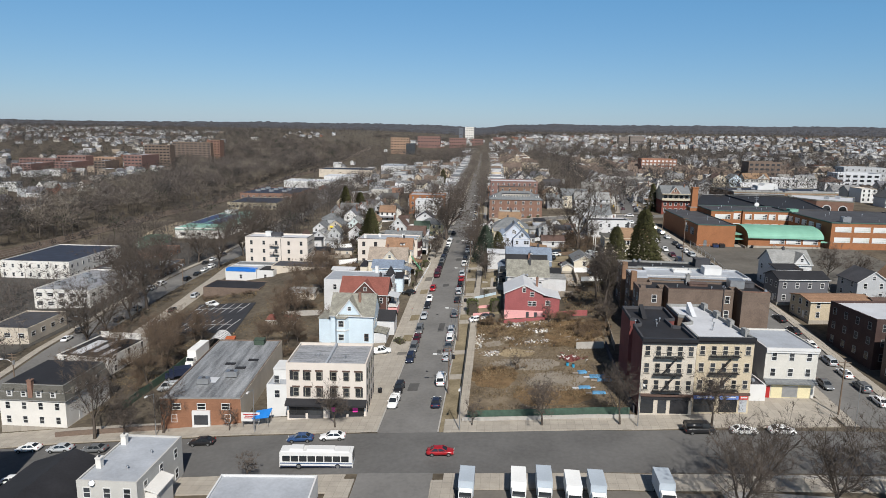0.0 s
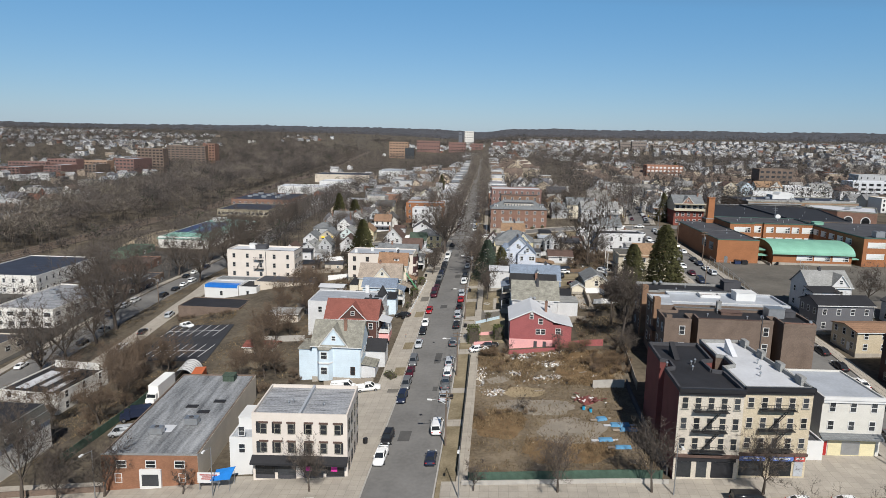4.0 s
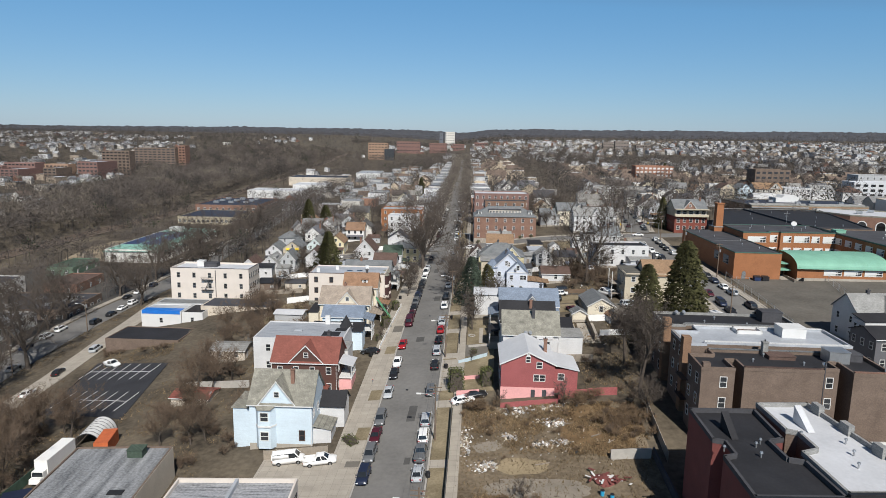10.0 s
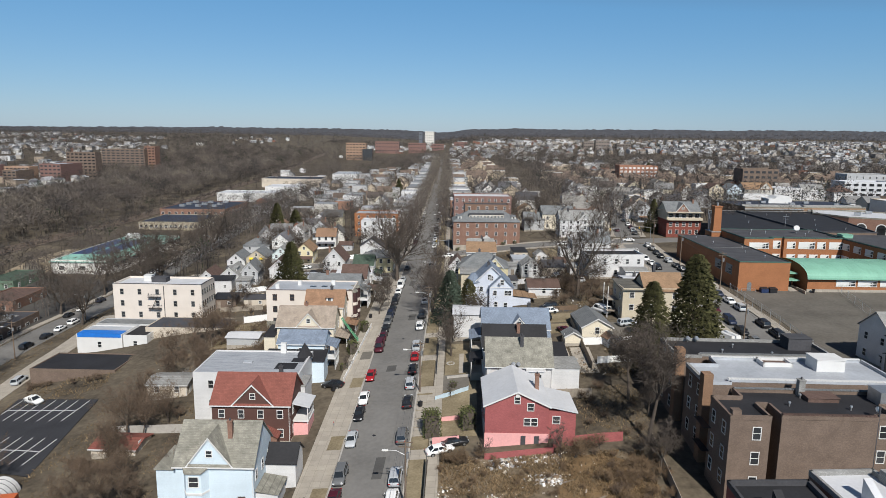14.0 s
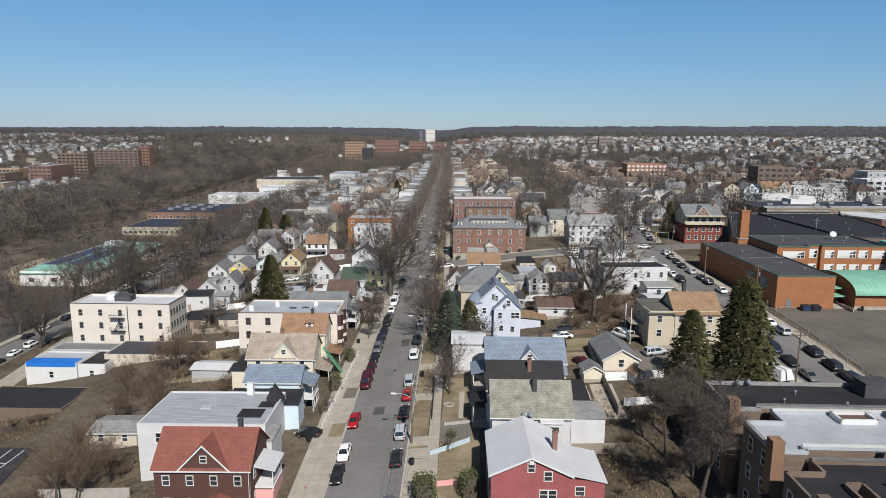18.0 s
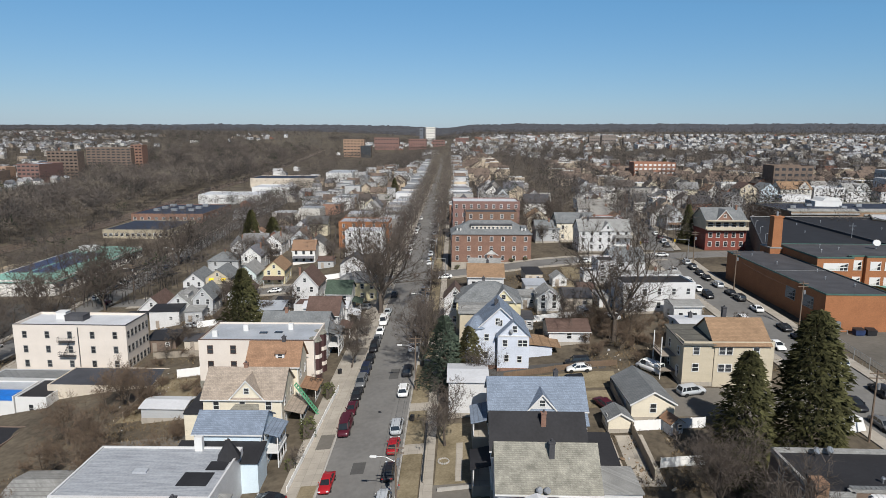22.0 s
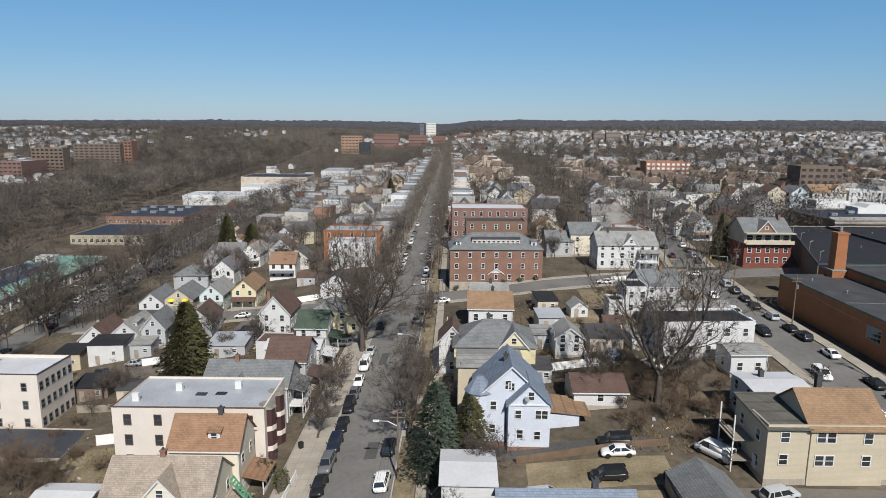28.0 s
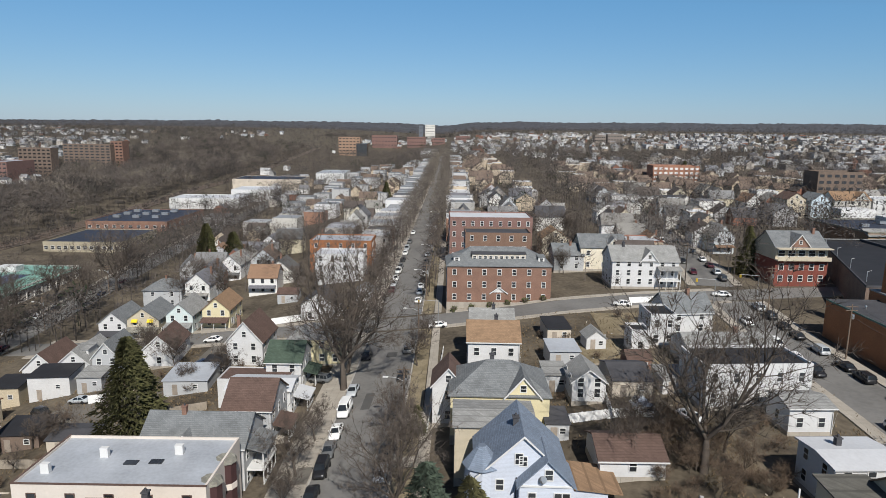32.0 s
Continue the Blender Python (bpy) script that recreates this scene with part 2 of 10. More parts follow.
W_BROWNR = mat("maroon_siding", (.1, .052, .043), .8, .14, .3, .1, pattern="siding")
W_OCHRE = mat("ochre_brick", (.58, .495, .36), .85, .12, .3, .1, pattern="brick")
W_BEIGE = mat("beige_brick", (.62, .56, .475), .85, .1, .3, .1, pattern="brick")


# ---- mesh building ----
class MB:
    """Gathers faces of one mesh."""

    def __init__(s):
        s.v, s.f = [], []

    def poly(s, pts):
        n = len(s.v)
        s.v += [tuple(p) for p in pts]
        s.f.append(tuple(range(n, n + len(pts))))
        return s

    def box(s, x0, y0, z0, x1, y1, z1, tx=0.0, ty=0.0):
        n = len(s.v)
        s.v += [(x0, y0, z0), (x1, y0, z0), (x1, y1, z0), (x0, y1, z0), (x0 + tx, y0 + ty, z1), (x1 - tx, y0 + ty, z1), (x1 - tx, y1 - ty, z1), (x0 + tx, y1 - ty, z1)]
        s.f += [tuple(n + i for i in q) for q in ((3, 2, 1, 0), (4, 5, 6, 7), (0, 1, 5, 4), (1, 2, 6, 5), (2, 3, 7, 6), (3, 0, 4, 7))]
        return s

    def slab(s, pts, h):
        """A flat or sloped plate: pts from above, thickness h downwards."""
        n, k = len(s.v), len(pts)
        s.v += [tuple(p) for p in pts] + [(p[0], p[1], p[2] - h) for p in pts]
        s.f.append(tuple(range(n, n + k)))
        s.f.append(tuple(range(n + 2 * k - 1, n + k - 1, -1)))
        s.f += [(n + (i + 1) % k, n + i, n + k + i, n + k + (i + 1) % k) for i in range(k)]
        return s

    def tube(s, p, q, r, r2=None, n=6, cap=True):
        p, q = Vector(p), Vector(q)
        r2 = r if r2 is None else r2
        d = (q - p).normalized()
        a = d.orthogonal().normalized()
        b = d.cross(a)
        k = len(s.v)
        for c, rr in ((p, r), (q, r2)):
            for i in range(n):
                t = 2 * math.pi * i / n
                s.v.append(tuple(c + (a * math.cos(t) + b * math.sin(t)) * rr))
        s.f += [(k + i, k + (i + 1) % n, k + n + (i + 1) % n, k + n + i) for i in range(n)]
        if cap:
            s.f.append(tuple(k + n + i for i in range(n)))
            s.f.append(tuple(k + n - 1 - i for i in range(n)))
        return s

    def link(s, k):
        """Joins the piece that begins at vertex k to what was built before it."""
        p = s.v[k]
        q = min(range(k), key=lambda i: (s.v[i][0] - p[0]) ** 2 + (s.v[i][1] - p[1]) ** 2 + (s.v[i][2] - p[2]) ** 2)
        s.f.append((k, k + 1, q))

    def mesh(s, name, material, smooth=False):
        me = bpy.data.meshes.new(name)
        me.from_pydata(s.v, [], s.f)
        me.materials.append(material)
        if smooth:
            me.polygons.foreach_set("use_smooth", [True] * len(me.polygons))
        me.update()
        return me


def part(name, mb, material, parent, label="", smooth=False):
    """Links the faces as one mesh object under a thing or under a part."""
    me = mb if isinstance(mb, bpy.types.Mesh) else mb.mesh(name, material, smooth)
    ob = new(name, me)
    ob.parent = parent
    if label:
        tagged(ob, label)
    return ob


def thing(name, x, y, z, rz, label, category, group="", kind=""):
    ob = new(name)
    ob.empty_display_size = .5
    ob.matrix_basis = pose(x, y, z, 0, 0, rz)
    return tagged(ob, label, category, group, kind)


def solid(name, mb, material, label, category, kind="", group="", smooth=False):
    return tagged(new(name, mb.mesh(name, material, smooth)), label, category, group, kind)


CACHE = {}


def cached(key, make):
    if key not in CACHE:
        CACHE[key] = make()
    return CACHE[key]


def window_meshes(w, h, trim):
    def make():
        t = .11
        xs, zs = [-w / 2 - t, -w / 2, w / 2, w / 2 + t], [-h / 2 - t, -h / 2, -.04, .04, h / 2, h / 2 + t]
        f = MB()
        f.v = [(x, -.07, z) for z in zs for x in xs] + [(x, .02, z) for z in zs for x in xs]
        cell = lambda i, j: not (i == 1 and j in (1, 3))
        for j in range(5):
            for i in range(3):
                q = j * 4 + i
                if cell(i, j):
                    f.f.append((q, q + 1, q + 5, q + 4))
        for j in (1, 3):
            q = j * 4 + 1
            for c, d in ((q, q + 1), (q + 1, q + 5), (q + 5, q + 4), (q + 4, q)):
                f.f.append((d, c, c + 24, d + 24))
        rim = [0, 1, 2, 3, 7, 11, 15, 19, 23, 22, 21, 20, 16, 12, 8, 4]
        for c, d in zip(rim, rim[1:] + rim[:1]):
            f.f.append((c, c + 24, d + 24, d))
        g = MB().box(-w / 2, -.03, -h / 2, w / 2, .02, h / 2)
        return f.mesh("window", trim), g.mesh("pane", GLASS)
    return cached(("win", round(w, 2), round(h, 2), trim.name), make)


def window(parent, W, D, face, u, z, w=.95, h=1.5, trim=None):
    """A sash window on a face (F front, B back, L, R) of a box W wide and D deep."""
    f, g = window_meshes(w, h, trim or TRIM)
    ob = part("window", f, None, parent)
    ob.matrix_basis = {"F": pose(u, 0, z), "B": pose(u, D, z, 0, 0, 180), "L": pose(-W / 2, u, z, 0, 0, -90), "R": pose(W / 2, u, z, 0, 0, 90)}[face]
    part("pane", g, None, ob)
    return ob


def rows_of_windows(e, W, D, faces, floors, storey, sill, w=.95, h=1.5, trim=None):
    for face, n in faces:
        span = W if face in "FB" else D
        for k in range(floors):
            for i in range(n):
                u = span * ((i + .5) / n) - (W / 2 if face in "FB" else 0)
                window(e, W, D, face, u, sill + k * storey + h / 2, w, h, trim)


def chimney(e, x, y, z0, z1, s=.6, material=None):
    c = part("chimney", MB().box(x - s / 2, y - s / 2, z0, x + s / 2, y + s / 2, z1).box(x - s / 2 - .08, y - s / 2 - .08, z1, x + s / 2 + .08, y + s / 2 + .08, z1 + .15), material or BRICK_RED, e)
    part("flue", MB().tube((x, y, z1 + .1), (x, y, z1 + .5), .13, n=8), R_DARK, c)


def dish(e, x, y, z):
    m = MB().tube((x, y, z), (x, y, z + .7), .03)
    m.tube((x, y, z + .7), (x + .1, y - .16, z + .8), .45, .38, 12)
    part("satellite_dish", m, STEEL, e, "small grey satellite dish")


def gable_roof(e, W, D, eave, rise, axis, roof, o=.35, th=.18, name="roof", y0=0.0, x0=0.0):
    m = MB()
    if axis == "x":
        k = rise / (D / 2)
        r, lo = eave + rise + .05, eave - o * k + .05
        m.slab([(x0 - W / 2 - o, y0 - o, lo), (x0 + W / 2 + o, y0 - o, lo), (x0 + W / 2 + o, y0 + D / 2, r), (x0 - W / 2 - o, y0 + D / 2, r)], th)
        m.slab([(x0 + W / 2 + o, y0 + D + o, lo), (x0 - W / 2 - o, y0 + D + o, lo), (x0 - W / 2 - o, y0 + D / 2, r), (x0 + W / 2 + o, y0 + D / 2, r)], th)
    else:
        k = rise / (W / 2)
        r, lo = eave + rise + .05, eave - o * k + .05
        m.slab([(x0 - W / 2 - o, y0 + D + o, lo), (x0 - W / 2 - o, y0 - o, lo), (x0, y0 - o, r), (x0, y0 + D + o, r)], th)
        m.slab([(x0 + W / 2 + o, y0 - o, lo), (x0 + W / 2 + o, y0 + D + o, lo), (x0, y0 + D + o, r), (x0, y0 - o, r)], th)
    return part(name, m, roof, e)


def hip_roof(e, W, D, eave, rise, roof, o=.35, name="roof"):
    m = MB()
    a, b, c, d = (-W / 2 - o, -o, eave), (W / 2 + o, -o, eave), (W / 2 + o, D + o, eave), (-W / 2 - o, D + o, eave)
    z = eave + rise
    if W >= D:
        k = D / 2
        p, q = (-W / 2 + k, D / 2, z), (W / 2 - k, D / 2, z)
        if W - D < .5:
            p, q = (-.3, D / 2, z), (.3, D / 2, z)
        m.poly([a, b, q, p]).poly([b, c, q]).poly([c, d, p, q]).poly([d, a, p])
    else:
        k = W / 2
        p, q = (0, k, z), (0, D - k, z)
        m.poly([a, b, p]).poly([b, c, q, p]).poly([c, d, q]).poly([d, a, p, q])
    m.slab([a, b, c, d], .16)
    return part(name, m, roof, e)


def walls(e, W, D, eave, rise, axis, wall, label="", base=-2.5, name="wall", y0=0.0, x0=0.0):
    """Outer walls as one closed shell, with the gables that the roof asks for."""
    a, b, c, d = (x0 - W / 2, y0), (x0 + W / 2, y0), (x0 + W / 2, y0 + D), (x0 - W / 2, y0 + D)
    m = MB()
    P = lambda p, z: (p[0], p[1], z)
    if axis == "y":
        f, g = (x0, y0, eave + rise), (x0, y0 + D, eave + rise)
        m.poly([P(a, base), P(b, base), P(b, eave), f, P(a, eave)]).poly([P(c, base), P(d, base), P(d, eave), g, P(c, eave)])
        m.poly([P(b, base), P(c, base), P(c, eave), P(b, eave)]).poly([P(d, base), P(a, base), P(a, eave), P(d, eave)])
    elif axis == "x":
        f, g = (x0 - W / 2, y0 + D / 2, eave + rise), (x0 + W / 2, y0 + D / 2, eave + rise)
        m.poly([P(a, base), P(b, base), P(b, eave), P(a, eave)]).poly([P(c, base), P(d, base), P(d, eave), P(c, eave)])
        m.poly([P(b, base), P(c, base), P(c, eave), g, P(b, eave)]).poly([P(d, base), P(a, base), P(a, eave), f, P(d, eave)])
    else:
        m.box(a[0], a[1], base, c[0], c[1], eave)
    return part(name, m, wall, e, label)


def porch(e, W, D, side, u, length, depth, h, roof, post_mat=None, storeys=1):
    """An open porch with deck, posts, railing and a lean-to roof, on a side of the house."""
    pm = post_mat or TRIM
    base = part("porch", MB().box(0, 0, -2.5, length, depth, .5), CONCRETE, e)
    base.matrix_basis = {"R": pose(W / 2, u + length, 0, 0, 0, -90), "L": pose(-W / 2, u, 0, 0, 0, 90), "F": pose(u + length, 0, 0, 0, 0, 180)}[side]
    for k in range(storeys):
        z = .5 + k * 2.9
        for i in range(4):
            x = .1 + (length - .32) * i / 3
            part("post", MB().box(x, depth - .25, z, x + .14, depth - .11, z + 2.6), pm, base)
        part("railing", MB().box(.1, depth - .2, z + .85, length - .1, depth - .12, z + .95).box(.1, depth - .2, z + .1, length - .1, depth - .12, z + .7), pm, base)
        if k < storeys - 1:
            part("upper_deck", MB().box(0, 0, z + 2.6, length, depth, z + 2.9), pm, base)
    z = .5 + storeys * 2.9 - .3
    part("porch_roof", MB().slab([(-.2, depth + .3, z), (-.2, 0, z + h), (length + .2, 0, z + h), (length + .2, depth + .3, z)], .2), roof, base)


def front_gable(e, u, w, z, rise, depth, wall, roof, win=True, trim=None):
    """A gable that breaks through the front slope of the roof."""
    m = MB().poly([(u - w / 2, -.04, z), (u + w / 2, -.04, z), (u, -.04, z + rise)])
    m.poly([(u - w / 2, depth, z), (u - w / 2, -.04, z), (u, -.04, z + rise), (u, depth, z + rise)])
    g = part("front_gable", m, wall, e)
    gable_roof(g, w, depth, z, rise, "y", roof, .3, .14, "gable_roof", y0=0, x0=u)
    t = MB()
    for s in (-1, 1):
        t.slab([(u, -.36, z + rise + .02), (u + s * (w / 2 + .3), -.36, z - .3 * rise / (w / 2) + .02), (u + s * (w / 2 + .3), -.3, z - .3 * rise / (w / 2) + .02), (u, -.3, z + rise + .02)][::s], .3)
    part("gable_trim", t, trim or TRIM, g)
    if win and w > 2:
        f, p = window_meshes(.8, .95, TRIM)
        o = part("window", f, None, g)
        o.matrix_basis = pose(u, -.04, z + rise * .38)
        part("pane", p, None, o)


def dormer(e, u, y, z, w, h, wall, roof, depth=2.2):
    d = part("dormer", MB().box(u - w / 2, y, z, u + w / 2, y + depth, z + h), wall, e)
    part("dormer_roof", MB().slab([(u - w / 2 - .2, y - .25, z + h + .02), (u + w / 2 + .2, y - .25, z + h + .02), (u + w / 2 + .2, y + depth, z + h + .35), (u - w / 2 - .2, y + depth, z + h + .35)], .12), roof, d)
    f, p = window_meshes(.75, .9, TRIM)
    n = max(1, int(w // 1.3))
    for i in range(n):
        o = part("window", f, None, d)
        o.matrix_basis = pose(u - w / 2 + w * (i + .5) / n, y, z + h * .5)
        part("pane", p, None, o)


def house(label, x, y, W, D, eave, rise, wall, roof, axis="x", rz=0.0, floors=2, nF=3, nS=3, chim=None, porch_on=None, gables=(), dormers=(), name="house", z=None, trim=None, base_wall=None, category="house", chim_mat=None, sill=1.3, group="", porch_roof=None):
    """A framed house; x, y is the middle of its front wall's foot."""
    zz = G(x, y + D * .3) if z is None else z
    e = thing(name, x, y, zz, rz, label, category, group)
    walls(e, W, D, eave, rise if axis in "xy" else 0, axis, wall)
    part("foundation", MB().box(-W / 2 - .06, -.06, -2.6, W / 2 + .06, D + .06, .55), base_wall or CONCRETE, e)
    if axis == "hip":
        hip_roof(e, W, D, eave, rise, roof)
    elif axis == "flat":
        flat_top(e, W, D, eave, roof, wall)
    else:
        gable_roof(e, W, D, eave, rise, axis, roof)
    if y < 310 and axis in "xy" and rise > .6:
        m = MB()
        o = .35
        if axis == "x":
            k = rise / (D / 2)
            m.box(-W / 2 - o, -o - .1, eave - o * k - .16, W / 2 + o, -o, eave - o * k + .02)
            m.tube((W / 2 - .1, -.12, .3), (W / 2 - .1, -.12, eave - .2), .05, n=6).link(len(m.v) - 12)
        else:
            k = rise / (W / 2)
            for u in (-1, 1):
                m.slab([(0, -o - .05, eave + rise + .03), (u * (W / 2 + o), -o - .05, eave - o * k + .03), (u * (W / 2 + o), -o, eave - o * k + .03), (0, -o, eave + rise + .03)][::u], .26)
            m.link(8)
        part("gutter" if axis == "x" else "rake_board", m, TRIM, e, "white painted roof edge")
    storey = (eave - .4) / floors
    side = "L" if x > 0 else "R"
    rows_of_windows(e, W, D, (("F", nF), (side, nS)), floors, storey, sill, .9, 1.4, trim)
    if axis == "y" and rise > 2:
        window(e, W, D, "F", 0, eave + rise * .35, .8, 1.1, trim)
    part("door", MB().box(-.5, -.05, .4, .5, .02, 2.45), TRIM, e).matrix_basis = {"L": pose(-W / 2, D * .3, 0, 0, 0, -90), "R": pose(W / 2, D * .3, 0, 0, 0, 90)}[side]
    if chim:
        chimney(e, chim[0], chim[1], eave - .5, eave + rise + (chim[2] if len(chim) > 2 else 1.0), .65, chim_mat)
    if porch_on:
        u, length, depth, st = porch_on
        porch(e, W, D, side, u, length, depth, .7, porch_roof or roof, TRIM, st)
    for g in gables:
        front_gable(e, *g)
    for d in dormers:
        dormer(e, *d)
    return e


def flat_top(e, W, D, h, roof, wall, par=.45, th=.25):
    part("roof", MB().box(-W / 2 + th, th, h - .1, W / 2 - th, D - th, h + .05), roof, e)
    m = MB()
    for z in (h, h + par):
        for k in (0, th):
            m.v += [(-W / 2 + k, k, z), (W / 2 - k, k, z), (W / 2 - k, D - k, z), (-W / 2 + k, D - k, z)]
    for i in range(4):
        j = (i + 1) % 4
        m.f += [(i, j, 8 + j, 8 + i), (4 + j, 4 + i, 12 + i, 12 + j), (8 + i, 8 + j, 12 + j, 12 + i)]
    part("parapet", m, wall, e)


def flat(label, x, y, W, D, h, wall, roof, floors=3, nF=4, nS=4, rz=0.0, name="apartment_building", par=.45, cornice=None, trim=None, z=None, wsize=(.95, 1.5), category="building", storey=None, sill=1.2, side_wall=None, faces=None, group=""):
    zz = G(x, y + D * .3) if z is None else z
    e = thing(name, x, y, zz, rz, label, category, group)
    walls(e, W, D, h, 0, "flat", wall, base=-3)
    flat_top(e, W, D, h, roof, wall, par)
    if cornice:
        part("cornice", MB().box(-W / 2 - .1, -.45, h + par - .5, W / 2 + .1, -.003, h + par + .08).box(-W / 2, -.3, h + par - .95, W / 2, -.003, h + par - .5), cornice, e)
    st = storey or (h / floors)
    f = faces or (("F", nF), ("L" if x > 0 else "R", nS))
    rows_of_windows(e, W, D, f, floors, st, sill, wsize[0], wsize[1], trim)
    return e


def plan_building(label, x, y, rz, z, plan, h, wall, roof, par=.5, coping=None, name="apartment_building", base=-3):
    """A flat-roofed building on a plan with courts and bays: outer walls, roof and coped parapet."""
    e = thing(name, x, y, z, rz, label, "building")
    n = len(plan)
    m = MB()
    for i, (p, q) in enumerate(zip(plan, plan[1:] + plan[:1])):
        m.poly([(*p, base), (*q, base), (*q, h + par), (*p, h + par)])
    part("wall", m, wall, e)
    part("roof", MB().poly([(*p, h) for p in plan]), roof, e)
    m = MB()
    for p, q in zip(plan, plan[1:] + plan[:1]):
        dx, dy = q[0] - p[0], q[1] - p[1]
        L = math.hypot(dx, dy)
        ux, uy = dx / L, dy / L
        a, b = (p[0] + uy * .06, p[1] - ux * .06), (q[0] + uy * .06, q[1] - ux * .06)
        c, d = (q[0] - uy * .3, q[1] + ux * .3), (p[0] - uy * .3, p[1] + ux * .3)
        k = len(m.v)
        m.slab([(*a, h + par + .1), (*b, h + par + .1), (*c, h + par + .1), (*d, h + par + .1)], par + .1)
        if k:
            m.link(k)
    part("parapet", m, coping or wall, e)
    return e


def roof_box(e, x, y, z, w, d, h, material, name="roof_bulkhead"):
    return part(name, MB().box(x - w / 2, y - d / 2, z, x + w / 2, y + d / 2, z + h).box(x - w / 2 - .1, y - d / 2 - .1, z + h, x + w / 2 + .1, y + d / 2 + .1, z + h + .1), material, e)


def vent(e, x, y, z, h=.7):
    part("roof_vent", MB().tube((x, y, z), (x, y, z + h), .1, n=8).tube((x, y, z + h), (x, y, z + h + .2), .22, .16, 8), STEEL, e)


def ac_unit(e, x, y, z, w=1.6, d=1.1, h=1.0):
    a = part("air_conditioner", MB().box(x - w / 2, y - d / 2, z + .15, x + w / 2, y + d / 2, z + h), STEEL, e)
    part("fan_cowl", MB().tube((x, y, z + h), (x, y, z + h + .12), .4, n=10), R_DARK, a)


# ---- draped strips ----
def strip(name, line, half, lift, material, label, category="road", step=6.0, thick=0.5, across=4):
    """A strip of paving along a line of the plan, which follows the ground; half: half its width, or a pair left and right."""
    pts = []
    for (ax, ay), (bx, by) in zip(line, line[1:]):
        n = max(1, int(math.hypot(bx - ax, by - ay) / step))
        pts += [(ax + (bx - ax) * i / n, ay + (by - ay) * i / n) for i in range(n)]
    pts.append(line[-1])
    l, r = half if isinstance(half, tuple) else (half, half)
    m = MB()
    k = across + 1
    for i, (x, y) in enumerate(pts):
        x0, y0 = pts[max(0, i - 1)]
        x1, y1 = pts[min(len(pts) - 1, i + 1)]
        d = math.hypot(x1 - x0, y1 - y0)
        nx, ny = (y1 - y0) / d, -(x1 - x0) / d
        for j in range(k):
            o = -l + (l + r) * j / across
            px, py = x + nx * o, y + ny * o
            m.v.append((px, py, G(px, py) + lift))
        for j in (0, across):
            v = m.v[len(m.v) - k + j] if j == 0 else m.v[len(m.v) - 1 - 1]
            m.v.append((v[0], v[1], v[2] - thick))
    w = k + 2
    for i in range(len(pts) - 1):
        a, b = i * w, (i + 1) * w
        for j in range(across):
            m.f.append((a + j, a + j + 1, b + j + 1, b + j))
        m.f.append((a + k, a, b, b + k))
        m.f.append((a + across, a + k + 1, b + k + 1, b + across))
    return solid(name, m, material, label, category, "structure")


def patch(name, x0, y0, x1, y1, lift, material, label, category="ground", step=4.0, skew=0.0, kind="structure", thick=.4):
    nx, ny = max(1, int(abs(x1 - x0) / step)), max(1, int(abs(y1 - y0) / step))
    m = MB()
    for j in range(ny + 1):
        for i in range(nx + 1):
            y = y0 + (y1 - y0) * j / ny
            x = x0 + (x1 - x0) * i / nx + skew * (y - y0)
            m.v.append((x, y, G(x, y) + lift))
    for j in range(ny):
        for i in range(nx):
            a = j * (nx + 1) + i
            m.f.append((a, a + 1, a + nx + 2, a + nx + 1))
    rim = [i for i in range(nx + 1)] + [j * (nx + 1) + nx for j in range(1, ny + 1)] + [ny * (nx + 1) + i for i in range(nx - 1, -1, -1)] + [j * (nx + 1) for j in range(ny - 1, 0, -1)]
    n = len(m.v)
    m.v += [(m.v[i][0], m.v[i][1], m.v[i][2] - thick) for i in rim]
    for k in range(len(rim)):
        q = (k + 1) % len(rim)
        m.f.append((rim[q], rim[k], n + k, n + q))
    return solid(name, m, material, label, category, kind)


def array_mesh(name, V, material, smooth=False):
    """A mesh from an array of triangles (n, 3, 3)."""
    n = len(V)
    me = bpy.data.meshes.new(name)
    me.vertices.add(n * 3)
    me.vertices.foreach_set("co", V.astype(np.float32).ravel())
    me.loops.add(n * 3)
    me.loops.foreach_set("vertex_index", np.arange(n * 3, dtype=np.int32))
    me.polygons.add(n)
    me.polygons.foreach_set("loop_start", np.arange(0, n * 3, 3, dtype=np.int32))
    me.materials.append(material)
    me.update(calc_edges=True)
    me.validate()
    return me

# ---- ground, roads, pavements ----
def build_ground():
    def axis(lo, a, b, hi, fine, grow):
        mid = list(np.arange(a, b + .1, fine))
        out, s, v = [], fine, a
        while v > lo:
            s *= grow
            v -= s
            out.insert(0, v)
        s, v = fine, b
        while v < hi:
            s *= grow
            v += s
            mid.append(v)
        return out + mid
    xs, ys = axis(-4300, -150, 130, 4300, 4, 1.09), axis(-900, 40, 380, 4700, 4, 1.09)
    m = MB()
    m.v = [(x, y, G(x, y)) for y in ys for x in xs]
    n = len(xs)
    m.f = [(j * n + i, j * n + i + 1, (j + 1) * n + i + 1, (j + 1) * n + i) for j in range(len(ys) - 1) for i in range(n - 1)]
    solid("ground", m, GROUND, "brown winter ground of yards, banks and woods", "ground", "structure", smooth=True)


